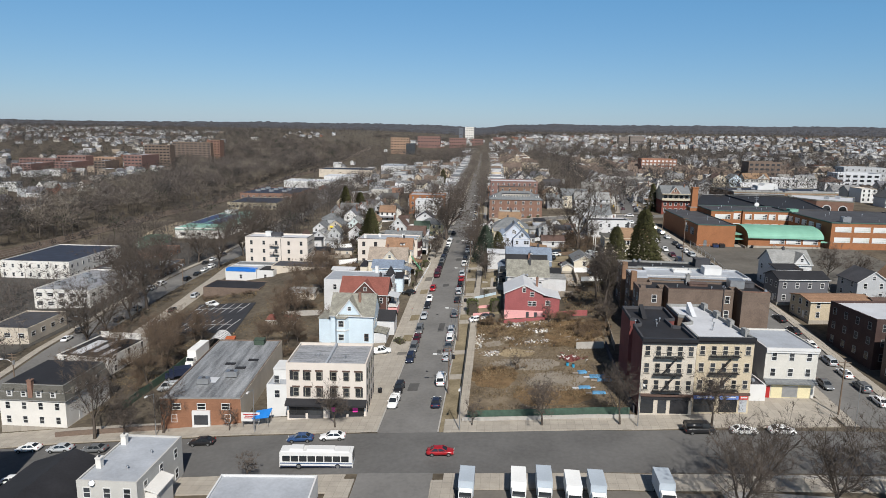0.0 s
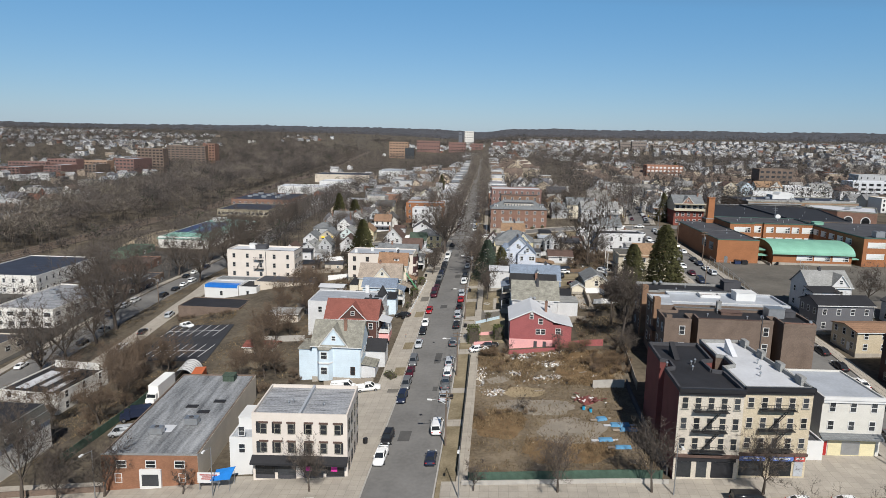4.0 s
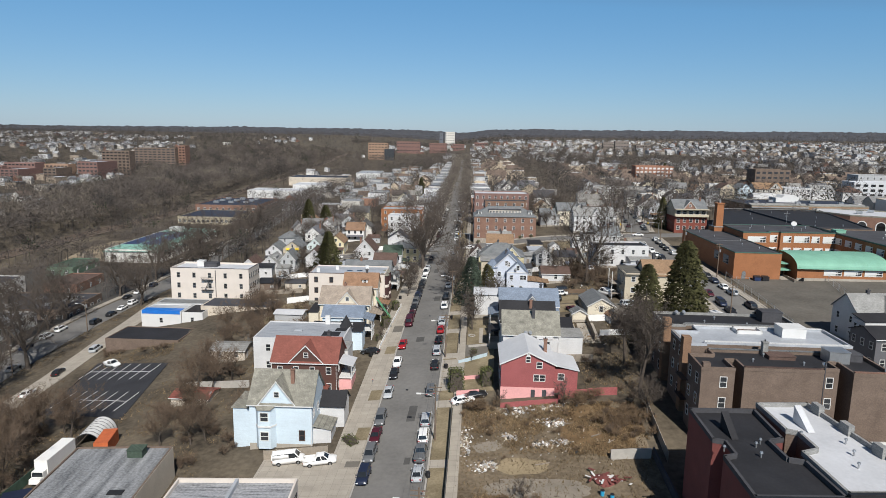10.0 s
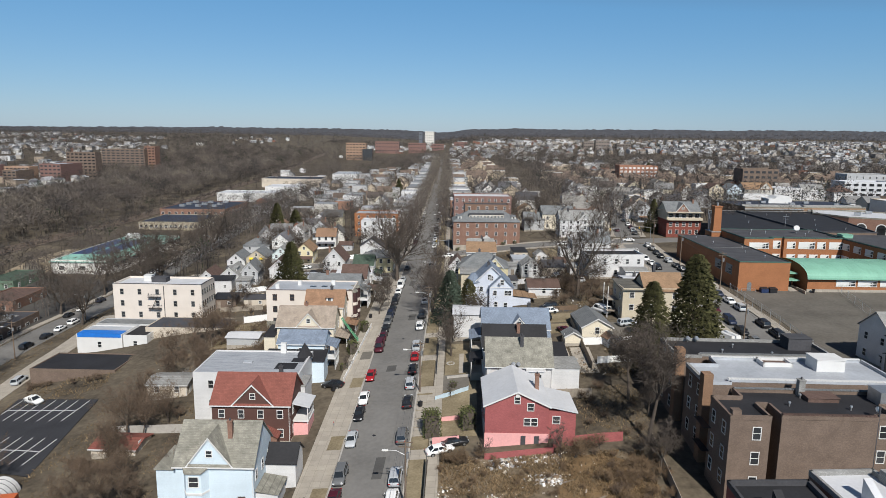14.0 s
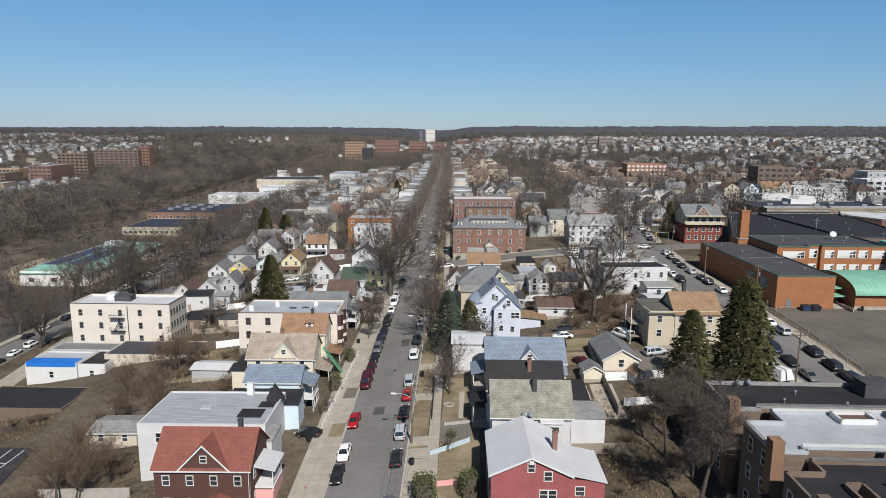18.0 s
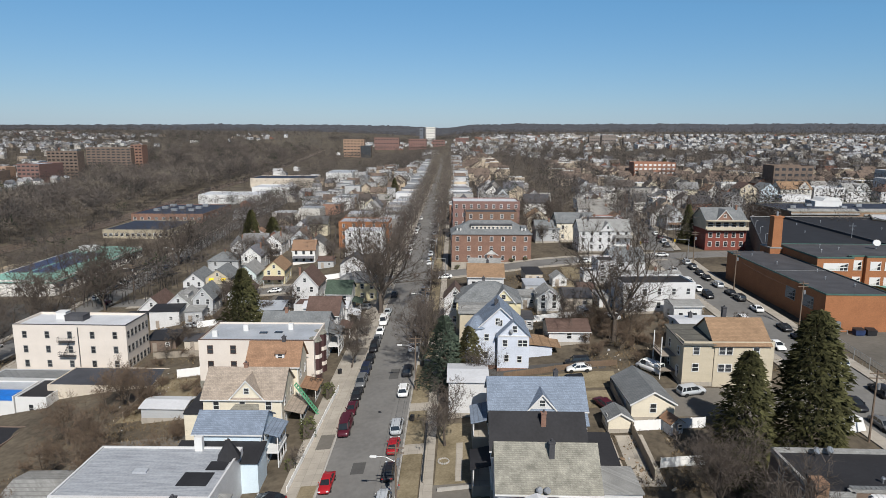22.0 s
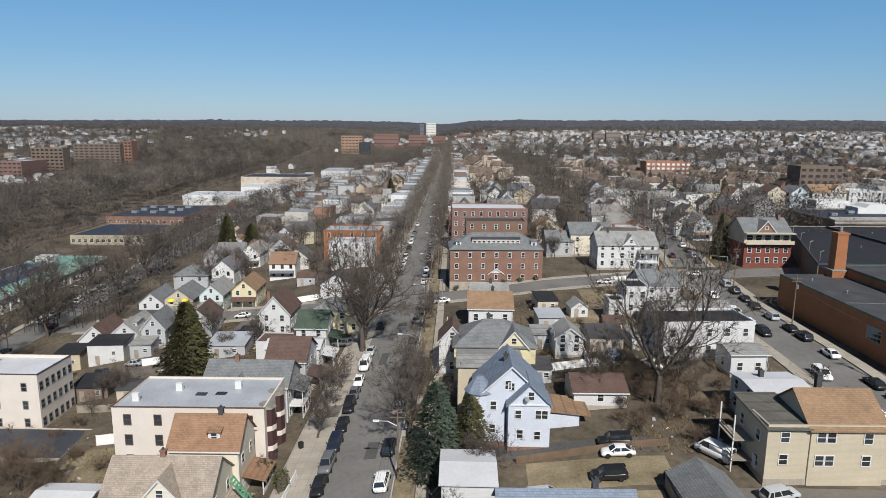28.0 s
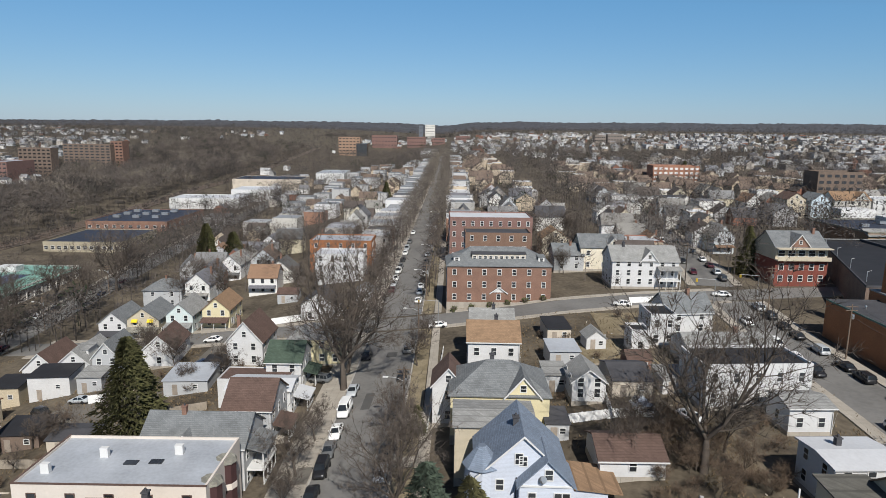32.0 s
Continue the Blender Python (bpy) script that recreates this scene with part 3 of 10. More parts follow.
build_ground()
main = [(street_x(y), y) for y in (110, 145, 200, 274, 316)]
main2 = [(street_x(y), y) for y in (328, 420, 520, 670, 900, 1200)]
W5 = 5.6
strip("road", main, W5, .1, ASPHALT, "grey worn asphalt residential street")
strip("road", main2, W5, .1, ASPHALT, "grey worn asphalt street between distant houses")
FRONT = [(-400, 84), (-120, 97), (-49, 101.5), (-14, 103), (26, 103.6), (75, 108), (160, 114), (400, 130)]
strip("road", FRONT, 7.0, .13, ASPHALT_AVE, "wide asphalt avenue crossing in front")
SECOND = [(-125, 334), (-73, 325), (-37, 322), (-15, 322), (20, 325), (50, 332), (84, 339), (170, 352)]
strip("road", SECOND, 4.6, .13, ASPHALT, "narrow asphalt cross street")
SOUTH = [(-14, 96.2), (-13.4, 80), (-12.6, 40)]
strip("road", SOUTH, W5 + .6, .11, ASPHALT, "grey asphalt street leading off the avenue")
for o in (-8.2, 8.0):
    strip("pavement", [(x + o, y - 2.4) for x, y in SOUTH], 1.9, .25, CONCRETE, "concrete pavement of the street off the avenue", "pavement", across=2)
RIGHT1 = [(73, 116), (73, 150), (72, 172), (66.5, 212), (65.3, 250), (65.5, 300), (67, 330)]
RIGHT2 = [(68, 345), (71, 365), (73.5, 390), (76, 416), (81.5, 461), (88, 520), (104, 800)]
strip("road", RIGHT1, 5.2, .1, ASPHALT, "asphalt side street with parked cars")
strip("road", RIGHT2, 5.0, .1, ASPHALT, "asphalt side street running on past the school")
LEFT = [(-114, 108), (-126.5, 170), (-130.5, 205), (-131, 240), (-131.5, 280), (-132.5, 330), (-137, 380), (-150, 500), (-170, 800)]
strip("road", LEFT, 5.5, .1, ASPHALT, "tree-lined asphalt street")
for s, lab in ((-1, "pale concrete pavement beside the street"), (1, "pale concrete pavement beside the street")):
    for ln in (main, main2):
        off = [(x + s * (W5 + 4.3), y) for x, y in ln]
        strip("pavement", off, .9 if s > 0 else 1.2, .24, CONCRETE, lab, "pavement", across=2)
        strip("kerb", [(x + s * (W5 + .12), y) for x, y in ln], .13, .24, KERB, "stone kerb along the street", "kerb", across=1)
        strip("verge", [(x + s * (W5 + 1.75), y) for x, y in ln], 1.45, .2, CONCRETE if s < 0 else LAWN, "paved verge between kerb and walk" if s < 0 else "dry grass verge between kerb and walk", "verge", across=2)
strip("pavement", [(-400, 95.5), (-120, 108), (-49, 112.7), (-22, 113.6)], 3.4, .26, CONCRETE, "concrete pavement of the avenue", "pavement", across=2)
strip("pavement", [(-7.6, 112.6), (26, 113.6), (64, 118.5)], 2.6, .26, CONCRETE, "concrete pavement of the avenue", "pavement", across=2)
strip("pavement", [(82, 118.5), (160, 124.5), (400, 141)], 2.6, .26, CONCRETE, "concrete pavement of the avenue", "pavement", across=2)
strip("pavement", [(-400, 73), (-120, 86), (-49, 91.5), (-22, 92.6)], 2.6, .26, CONCRETE, "concrete pavement of the avenue", "pavement", across=2)
strip("pavement", [(-6, 93.6), (26, 93.8), (75, 98), (160, 104)], 2.2, .26, CONCRETE, "concrete pavement of the avenue", "pavement", across=2)
for ln, o in ((RIGHT1, 6.6), (RIGHT1, -6.6), (RIGHT2, 6.4), (RIGHT2, -6.4), (LEFT, -7.6)):
    strip("pavement", [(x + o, y) for x, y in ln], 1.2, .24, CONCRETE, "concrete pavement of the side street", "pavement", across=2)
for a, b in ((-118, -25), (-6, 66)):
    for o in (-5.9, 5.9):
        strip("pavement", [(x, float(np.interp(x, [p[0] for p in SECOND], [p[1] for p in SECOND])) + o) for x in np.linspace(a, b, 8)], .9, .24, CONCRETE, "concrete pavement of the cross street", "pavement", across=2)

strip("service_lane", [(-106, 150), (-110.5, 190), (-112, 220), (-114.5, 247), (-119, 278)], 3.2, .16, CONCRETE, "pale concrete service lane beside the car park", "lane", across=2)
# the car park is a skewed plot; s runs along its near edge, t away from the avenue
CP = lambda s, t: (-98.4 + 23.2 * s - 5.2 * t, 179.6 - 7 * s + 30.4 * t)


def car_park():
    n = 8
    m = MB()
    for j in range(n + 1):
        for i in range(n + 1):
            x, y = CP(i / n, j / n)
            m.v.append((x, y, G(x, y) + .14))
    m.f = [(j * (n + 1) + i, j * (n + 1) + i + 1, (j + 1) * (n + 1) + i + 1, (j + 1) * (n + 1) + i) for j in range(n) for i in range(n)]
    rim = [(0, 0), (1, 0), (1, 1), (0, 1)]
    for (a, b), (c, d) in zip(rim, rim[1:] + rim[:1]):
        (x0, y0), (x1, y1) = CP(a, b), CP(c, d)
        m.poly([(x0, y0, G(x0, y0) - .4), (x1, y1, G(x1, y1) - .4), (x1, y1, G(x1, y1) + .14), (x0, y0, G(x0, y0) + .14)])
    solid("car_park", m, ASPHALT_NEW, "fresh black asphalt car park", "car park", "structure")
    for t0, t1, s0, s1, k in ((.1, .42, .1, .9, 7), (.66, .98, .02, .86, 7)):
        for i in range(k):
            s = s0 + (s1 - s0) * i / (k - 1)
            strip("parking_line", [CP(s - .05, t0), CP(s + .05, t1)], .09, .2, WHITE, "white painted parking line", "marking", step=3, thick=.05, across=1)
        strip("parking_line", [CP(s0, (t0 + t1) / 2), CP(s1, (t0 + t1) / 2)], .09, .2, WHITE, "white painted parking line", "marking", step=3, thick=.05, across=1)


car_park()
patch("vacant_lot", -4.6, 117, 27.5, 169, .06, DIRT, "littered dirt of a vacant lot", "lot")
patch("schoolyard", 75.5, 196, 134, 254, .1, mat("schoolyard_asphalt", (.118, .108, .092), .93, .28, .12, .15, second=(.15, .138, .12)), "worn brown-grey asphalt schoolyard", "schoolyard")
patch("parking_lot", -4, 74, 34, 91.2, .1, LOT_OLD, "worn asphalt parking lot", "lot")
patch("driveway", 33, 214, 58, 223.6, .1, LOT_OLD, "worn asphalt driveway beside the tan house", "driveway")
patch("driveway", 20, 196, 26.5, 208.6, .1, CONCRETE, "pale concrete driveway in front of the shed", "driveway")
patch("driveway", -4, 232.6, 26, 236.4, .1, mat("dark_drive_asphalt", (.085, .082, .078), .93, .25, .2, .1), "asphalt drive in front of the blue house", "driveway")
patch("back_lawn", 8, 224.6, 27, 231.2, .09, LAWN, "rough dry grass yard with parked cars", "lawn")
patch("forecourt", -38, 129.5, -25.5, 155, .12, CONCRETE, "pale concrete yard behind the corner building", "yard")
patch("forecourt", 47.5, 119.6, 66, 127.5, .18, CONCRETE, "pale concrete forecourt beside the corner", "yard")
patch("back_lawn", 12.5, 217.5, 24.6, 223.4, .09, LAWN, "dry grass back yard", "lawn")
patch("front_lawn", -4.5, 176, 2, 216, .08, LAWN, "dry grass front gardens", "lawn")

# ---- buildings of the first block ----
S = 14.5
e = flat("cream painted three-storey corner building with shop fronts", -31.1, 115.9, 15.6, 12.4, 10.9, W_PALE, R_STREAK, 3, 6, 4, 5, "corner_building", .6, None, DARK, storey=3.45, sill=1.3, wsize=(1.0, 1.75), faces=())
CREAM = e
e = flat("low brick workshop with a patched silver roof", -55.6, 113.2, 15.6, 36, 5.8, BRICK_BROWN, R_STREAK_Y, 1, 3, 0, 7, "workshop", .3, None, TRIM, faces=())
for u in (-4.6, .2, 4.9):
    window(e, 15.6, 36, "F", u, 4.4, 1.5, 1.15).location.y = -.06
WORKSHOP = e
RSIDE = mat("dark_red_render", (.17, .055, .05), .85, .15, .4, .15)
BLK = plan_building("four-storey beige brick tenement with black roof and shop", 33.4, 117.2, 4, G(33.4, 123.6), [(-4.95, 0), (4.95, 0), (4.95, 8), (3.2, 8.6), (3.2, 13), (5.2, 13.6), (5.8, 22.5), (-3.3, 22.5), (-3.9, 13.2), (-2.6, 12.7), (-2.8, 9.4), (-4.4, 8.9)], 14.3, RSIDE, R_BLACK, .5, R_DARK, "tenement")
YEL = plan_building("four-storey ochre brick tenement with white roof and shops", 43.8, 118.6, 6, G(43.8, 125.5), [(-5.3, 0), (5.3, 0), (4.6, 23.5), (-2.9, 23.5), (-3.4, 15), (-2.2, 14.4), (-2.5, 10), (-4.8, 9.2)], 14.3, BRICK_BROWN, R_WHITE, .5, R_LGREY, "tenement")
for e, w, fm, hh in ((BLK, 9.9, W_BEIGE, 1.8), (YEL, 10.6, W_OCHRE, 1.6)):
    part("front_wall", MB().box(-w / 2, -.12, -3, w / 2, -.004, 14.9), fm, e, "pale brick street front")
    part("cornice", MB().box(-w / 2 - .1, -.6, 14.3, w / 2 + .1, -.124, 14.95).box(-w / 2, -.42, 13.85, w / 2, -.124, 14.296), DARK, e, "dark metal cornice")
    for k in range(3):
        for q in range(5):
            window(e, w, 22, "F", w * ((q + .5) / 5) - w / 2, 5.0 + k * 3.3 + hh / 2, .85, hh, W_BEIGE).location.y = -.12
            part("sill", MB().box(w * ((q + .5) / 5) - w / 2 - .6, -.26, 4.84 + k * 3.3, w * ((q + .5) / 5) - w / 2 + .6, -.124, 4.98 + k * 3.3), R_STONE, e)
e = flat("three-storey warm white house with a flat grey roof", 59.5, 127.1, 10.2, 13, 10, W_SAGE, R_SILVER, 2, 3, 0, 4, "apartment_house", .35, TRIM, TRIM, storey=3.2, sill=4.6, wsize=(.9, 1.5), faces=(("F", 3),))
WHT = e
b1 = plan_building("brown brick apartment building with black roof and courts", 50.7, 156, .5, 5.2, [(-15.25, 0), (-9.8, 0), (-9.8, 4.6), (-8.2, 4.6), (-8.2, .5), (4.6, .5), (4.6, 1.3), (7.4, 1.3), (7.4, 4.8), (8.8, 4.8), (8.8, -.4), (15.25, -.4), (15.25, 10.0), (-11, 10.0), (-11, 7.0), (-15.25, 7.0)], 12.3, BRICK_BROWN, R_BLACK, .5, BRICK_BROWN)
b2 = plan_building("brown brick apartment building with silver roof and white parapets", 50.6, 166.3, .5, 6.4, [(-15, 0), (-11, 0), (-11, 1.2), (15, 1.2), (15, 11.6), (-10, 11.6), (-10, 8), (-15, 8)], 12, BRICK_BROWN, R_SILVER, .4, R_SILVER)
b3 = plan_building("brown brick apartment building with dark roof and white coping", 49.0, 178.2, .5, 6.6, [(-13.6, 0), (-9.6, 0), (-9.6, 1.0), (13, 1.0), (13, 9.6), (-13.6, 9.6)], 11.8, BRICK_BROWN, R_BLACK, .4, R_LGREY)
for k in range(3):
    for u, v in ((-11.6, 0), (6.0, 1.3)):
        window(b1, 30.5, 12, "F", u, 3.2 + k * 3.6, 1.0, 1.7).location.y = v
    for b, x0, vs in ((b1, -15.25, (1.8, 5.4)), (b2, -15, (2.0, 5.6)), (b3, -13.6, (2.4, 6.8))):
        for v in vs:
            o = window(b, 30.5, 12, "L", v, 3.2 + k * 3.6, 1.0, 1.7)
            o.location.x = x0
LB = house("light blue sided house with a bay and gables", -36.2, 157.6, 11.2, 9.5, 8.2, 4.6, W_LBLUE, R_STONE, "x", 2, 2, 0, 3, chim=(1.6, 3, .6), gables=((-.6, 6.4, 8.2, 4.2, 4.7, W_LBLUE, R_STONE),))
RED = house("maroon sided house with a bright red roof", -37.6, 177.5, 13.6, 9.5, 7.4, 4.0, W_BROWNR, R_RED, "x", 2, 2, 4, 2, chim=(4.2, 5.2, .9), gables=((.4, 7.0, 7.4, 3.6, 4.7, W_BROWNR, R_RED),), porch_on=(2.2, 5, 2.8, 2), chim_mat=R_DARK, porch_roof=R_WHITE)
BIGW = flat("long white two-storey building with a worn silver roof", -42.2, 188.6, 20.4, 13.2, 8, W_WHITE, R_PANEL, 2, 3, 0, 2, "row_building", .3, None, TRIM, faces=(("F", 3),))
BG = house("pale blue house with blue-grey roof and black lean-to", -35.8, 205, 10, 7, 7.2, 2.0, W_LBLUE, R_BLUE, "x", 2, 2, 1, 3, porch_on=(1.5, 5, 2.2, 2))
TW = house("butter-cream house with beige shingle roof and front gable", -38.2, 218, 13.4, 9, 6.4, 3.8, W_BUTTER, R_BEIGE, "x", 2, 2, 3, 2, chim=(-.5, 4.6, .6), gables=((.8, 5.6, 6.4, 3.2, 4.4, W_BUTTER, R_BEIGE),), porch_on=(1.5, 6, 3, 1))
OR = house("cream house with a rust-orange shingle roof", -35.6, 226.8, 9.4, 7, 8.2, 3.4, W_BUTTER, R_ORANGE, "x", 2, 2, 0, 2, chim=(1.4, 3.6, .7), porch_on=(1, 5, 3, 1), chim_mat=R_DARK)
PINK = flat("pink-cream flat-roofed apartment house with bay fronts", -41.4, 235.3, 22.6, 12, 10, W_PALE, R_SILVER, 3, 5, 0, 2, "apartment_house", .35, None, R_BROWN, storey=3.2, sill=1.2, faces=(("F", 5),))
FLATL = flat("large cream stucco apartment building with flat white roof", -92.4, 256.0, 26.6, 10.5, 12, W_PALE, R_WHITE, 3, 5, 6, 1, "apartment_building", .6, None, R_LGREY, storey=3.5, sill=2.4, z=-2.0, wsize=(.9, 1.5))
house("grey-roofed house with a small front gable", -38, 249.4, 14.5, 9, 7.2, 3.0, W_GREY, R_GREY, "x", 1, 2, 0, 3, chim=(-2.4, 4.2, .8), gables=((-1, 3, 7.2, 1.6, 3, W_GREY, R_GREY),), porch_on=(1, 6, 2.5, 2))
house("narrow house with a brown gabled roof", -34.3, 261, 7.4, 10, 6.6, 3.2, W_GREY, R_BROWN, "x", 2, 2, 2, 3, porch_on=(1, 5, 2.6, 1))
flat("low building with brown roofing", -39.4, 278.4, 13, 6.4, 4.6, W_WHITE, R_BROWN, 1, 2, 1, 1, "garage_building", .2, None, TRIM)
house("white house with a white coated roof", -36, 271.4, 11, 6.6, 5.6, .8, W_WHITE, R_WHITE, "x", 2, 2, 2, 3, porch_on=(2, 5, 2.6, 1))
house("white house with dark green shingle roof", -35, 283, 6.6, 9, 6.2, 2.8, W_WHITE, R_GREEN, "x", 2, 2, 2, 3, porch_on=(2, 5, 2.4, 1))
house("pale yellow house with a grey hipped roof", -32.2, 296.4, 11.2, 8, 6, 2.4, W_YELLOW, R_LGREY, "hip", 1, 2, 4, 3)
house("white gabled house with brown roof and outside stair", -48.4, 299.6, 7.8, 11, 6, 4.4, W_WHITE, R_BROWN, "y", 1, 2, 2, 3, chim=(-2, 3, .3))
SP = house("red painted brick house with white metal roof and pink base", 8.3, 172.4, 10.4, 12, 6.6, 2.4, W_RED, R_WHITE, "y", 1, 2, 0, 3, chim=(3.8, 5.5, .8))
STONE = house("white house with worn slate shingle gambrel", 9.7, 186.2, 12, 8.4, 7, 4.0, W_WHITE, R_STONE, "x", 1, 2, 0, 3, chim=(.6, 3.0, .6), chim_mat=R_DARK)
house("white house with near-black shingle roof", 9.5, 195.5, 12.4, 8, 6.6, 3.4, W_WHITE, R_BLACK, "x", 1, 2, 2, 2, chim=(.8, 2.6, .4), porch_on=(1, 5, 2.5, 1))
BH = house("white house with blue-grey roof and front gable", 10.6, 207.4, 14.4, 8.6, 5.8, 3.4, W_WHITE, R_BLUE, "x", 2, 1, 3, 2, chim=(3.2, 4.6, .8), gables=((.6, 4.2, 5.8, 2.4, 4.0, W_WHITE, R_BLUE),), porch_on=(1, 6, 2.5, 1), chim_mat=R_DARK)
house("white two-storey house with low pale roof", .1, 218, 6.4, 8, 6.2, .6, W_WHITE, R_WHITE, "x", 1, 2, 0, 2)
BLUEH = house("pale lavender-blue gabled house with blue roof", 6.2, 236.6, 10.4, 9.4, 7.4, 4.9, W_LAV, R_BLUE, "y", 1, 2, 0, 3, chim=(-.6, 4.2, .2), base_wall=BRICK_RED, chim_mat=R_DARK)
house("cream house with a flat pale roof", 3.4, 247.5, 10.4, 8, 8, .5, W_TAN, R_LGREY, "x", 1, 2, 1, 2)
house("yellow house with a large grey hipped roof and gable", 4.6, 258.5, 14.6, 11, 7, 3.6, W_YELLOW, R_GREY, "hip", 1, 2, 2, 3, chim=(-1, 6, .6), gables=((3.4, 5.2, 7, 3.0, 4.5, W_YELLOW, R_GREY),), chim_mat=R_DARK)
house("white house with a lilac-brown gabled roof", -3.2, 264, 5, 7, 7, 2.8, W_WHITE, R_BROWN, "y", 1, 2, 1, 2)
house("white house with an orange-tan shingle roof", 4.5, 281.4, 9.4, 9.5, 7.6, 2.6, W_WHITE, R_TAN, "x", 1, 2, 3, 2, chim=(.6, 5.2, .7), chim_mat=R_DARK)
house("white house with a pale grey roof", 4.5, 292.5, 8.6, 7, 8, 1.8, W_WHITE, R_LGREY, "x", 1, 2, 0, 2, chim=(.4, 3.4, .7), chim_mat=R_DARK)
house("pale yellow garage with a grey gabled roof", 29.1, 212.6, 6.8, 11, 2.9, 1.9, W_BUTTER, R_GREY, "y", 3, 1, 1, 0, name="garage", category="garage")
TAN = house("tan sided two-storey house with brown-tan roof", 45, 224.6, 15.6, 9, 7.4, 0, W_TAN, R_GREY, "flat", 2, 2, 0, 2)
house("small pale garden shed with grey roof", 23.3, 209.4, 3.5, 3.6, 2.2, 1.0, W_BUTTER, R_GREY, "y", 3, 1, 0, 0, name="shed", category="shed")
house("white two-storey flat-roofed house with black roofing", 44.9, 265.6, 17.4, 9, 7, .3, W_WHITE, R_BLACK, "flat", 6, 2, 5, 2)
house("white annex with a pale low roof", 49, 257.4, 6.4, 6, 4.3, .7, W_WHITE, R_LGREY, "x", 4, 1, 2, 1)
house("white house with white flat roof", 46, 238.6, 8.6, 7.4, 5.9, .4, W_WHITE, R_WHITE, "x", 4, 2, 3, 2, chim=(-1, 5, .8), chim_mat=R_DARK)
house("old garage with a rusty brown roof", 21, 245.6, 8.4, 8, 2.9, 1.6, W_WHITE, R_BROWN, "x", 2, 1, 1, 0, name="garage", category="garage")
house("small white gabled house", 19.4, 268, 5.4, 7, 4.0, 2.0, W_WHITE, R_LGREY, "y", 2, 2, 2, 2)
house("white house with navy flat roof", 38.8, 294.5, 5.2, 8, 6.6, .4, W_WHITE, R_BLACK, "flat", 2, 2, 2, 2)
house("white and navy cottage", 33.4, 290.6, 3.6, 5, 4.6, .4, W_WHITE, R_BLACK, "flat", 2, 1, 1, 1)
house("long low house with pale grey roof and brick chimney", 48.4, 283, 16.6, 9, 3.8, 1.9, W_GREY, R_LGREY, "x", 4, 1, 3, 2, chim=(2, 4.5, .9))
house("white house with dark grey gabled roof", 46.6, 302, 10, 9, 5.4, 3.2, W_WHITE, R_GREY, "x", 8, 2, 2, 2, chim=(1, 4, .8))
CORNER = house("red brick corner house with pale upper storey and grey roof", 91.4, 347, 14.4, 12, 10.8, 3.8, W_TAN, R_GREY, "x", 3, 1, 0, 0, chim=(5.4, 5, .8), gables=((-.6, 6, 10.8, 3.6, 5, BRICK_RED, R_GREY),))
part("brick_base", MB().box(-7.26, -.5, -2, 7.26, 12.06, 7.3), mat("bright_red_brick", (.23, .072, .054), .88, .18, .4, .12, pattern="brick"), CORNER, "bright red brick lower storeys")
part("balcony", MB().box(-7.4, -1.9, 7.3, 7.4, -.02, 7.55).box(-7.4, -1.9, 7.55, 7.4, -1.82, 8.4).box(-7.6, -2.1, 10.5, 7.6, .2, 10.75), W_TAN, CORNER, "pale covered balcony across the upper storey")
for u in (-5.6, -2.8, 0, 2.8, 5.6):
    for q, z in ((-.5, 2.2), (-.5, 5.4), (-.01, 9.1)):
        f_, g_ = window_meshes(1.2 if z < 8 else 1.8, 1.6, TRIM)
        o_ = part("window", f_, None, CORNER)
        o_.matrix_basis = pose(u, q, z)
        part("pane", g_, None, o_)
house("cream house with grey hipped roof", 40.5, 362, 14, 11, 7.4, 3.2, W_BUTTER, R_GREY, "x", 3, 2, 3, 3, gables=((3, 5, 7.4, 2.8, 5, W_BUTTER, R_GREY),))
house("small house with grey gabled roof", 30, 361, 9, 10, 5.4, 2.8, W_GREY, R_GREY, "x", 3, 2, 2, 2, chim=(1, 4, .7))
house("small house with brown gabled roof", 29, 386, 9, 10, 6, 3, W_BUTTER, R_TAN, "y", 3, 2, 2, 2)
BIGB = house("long red brick apartment house with grey mansard roof", 7.6, 331.5, 27, 13, 10.2, 4.0, BRICK_RED, R_GREY, "hip", 3, 3, 7, 4, name="apartment_house")
flat("orange-brown brick apartment building", 8.5, 362, 20, 11, 13, mat("tan_brick", (.23, .145, .105), .9, .15, .4, .1, pattern="brick"), R_DARK, 4, 5, 4, 3, cornice=None)
flat("brown brick apartment building with white coping", 7, 384, 28, 16, 14.5, mat("mauve_brick", (.25, .15, .13), .9, .15, .4, .1, pattern="brick"), R_WHITE, 4, 9, 5, 3)
W3 = house("large white three-storey house with grey roof", 47.6, 341.5, 18, 11, 7.7, 3.4, W_WHITE, R_LGREY, "x", 2, 3, 6, 3, chim=(-5, 5, .8), gables=((1, 4.6, 7.7, 2.9, 5, W_WHITE, R_LGREY),), chim_mat=R_DARK)
flat("white cubic apartment house", -42.4, 371, 15.6, 11, 9, W_WHITE, R_WHITE, 3, 4, 3, 2)
flat("orange brick flat-roofed building", -46, 392, 22, 14, 10, BRICK_ORANGE, R_SILVER, 3, 5, 3, 2)
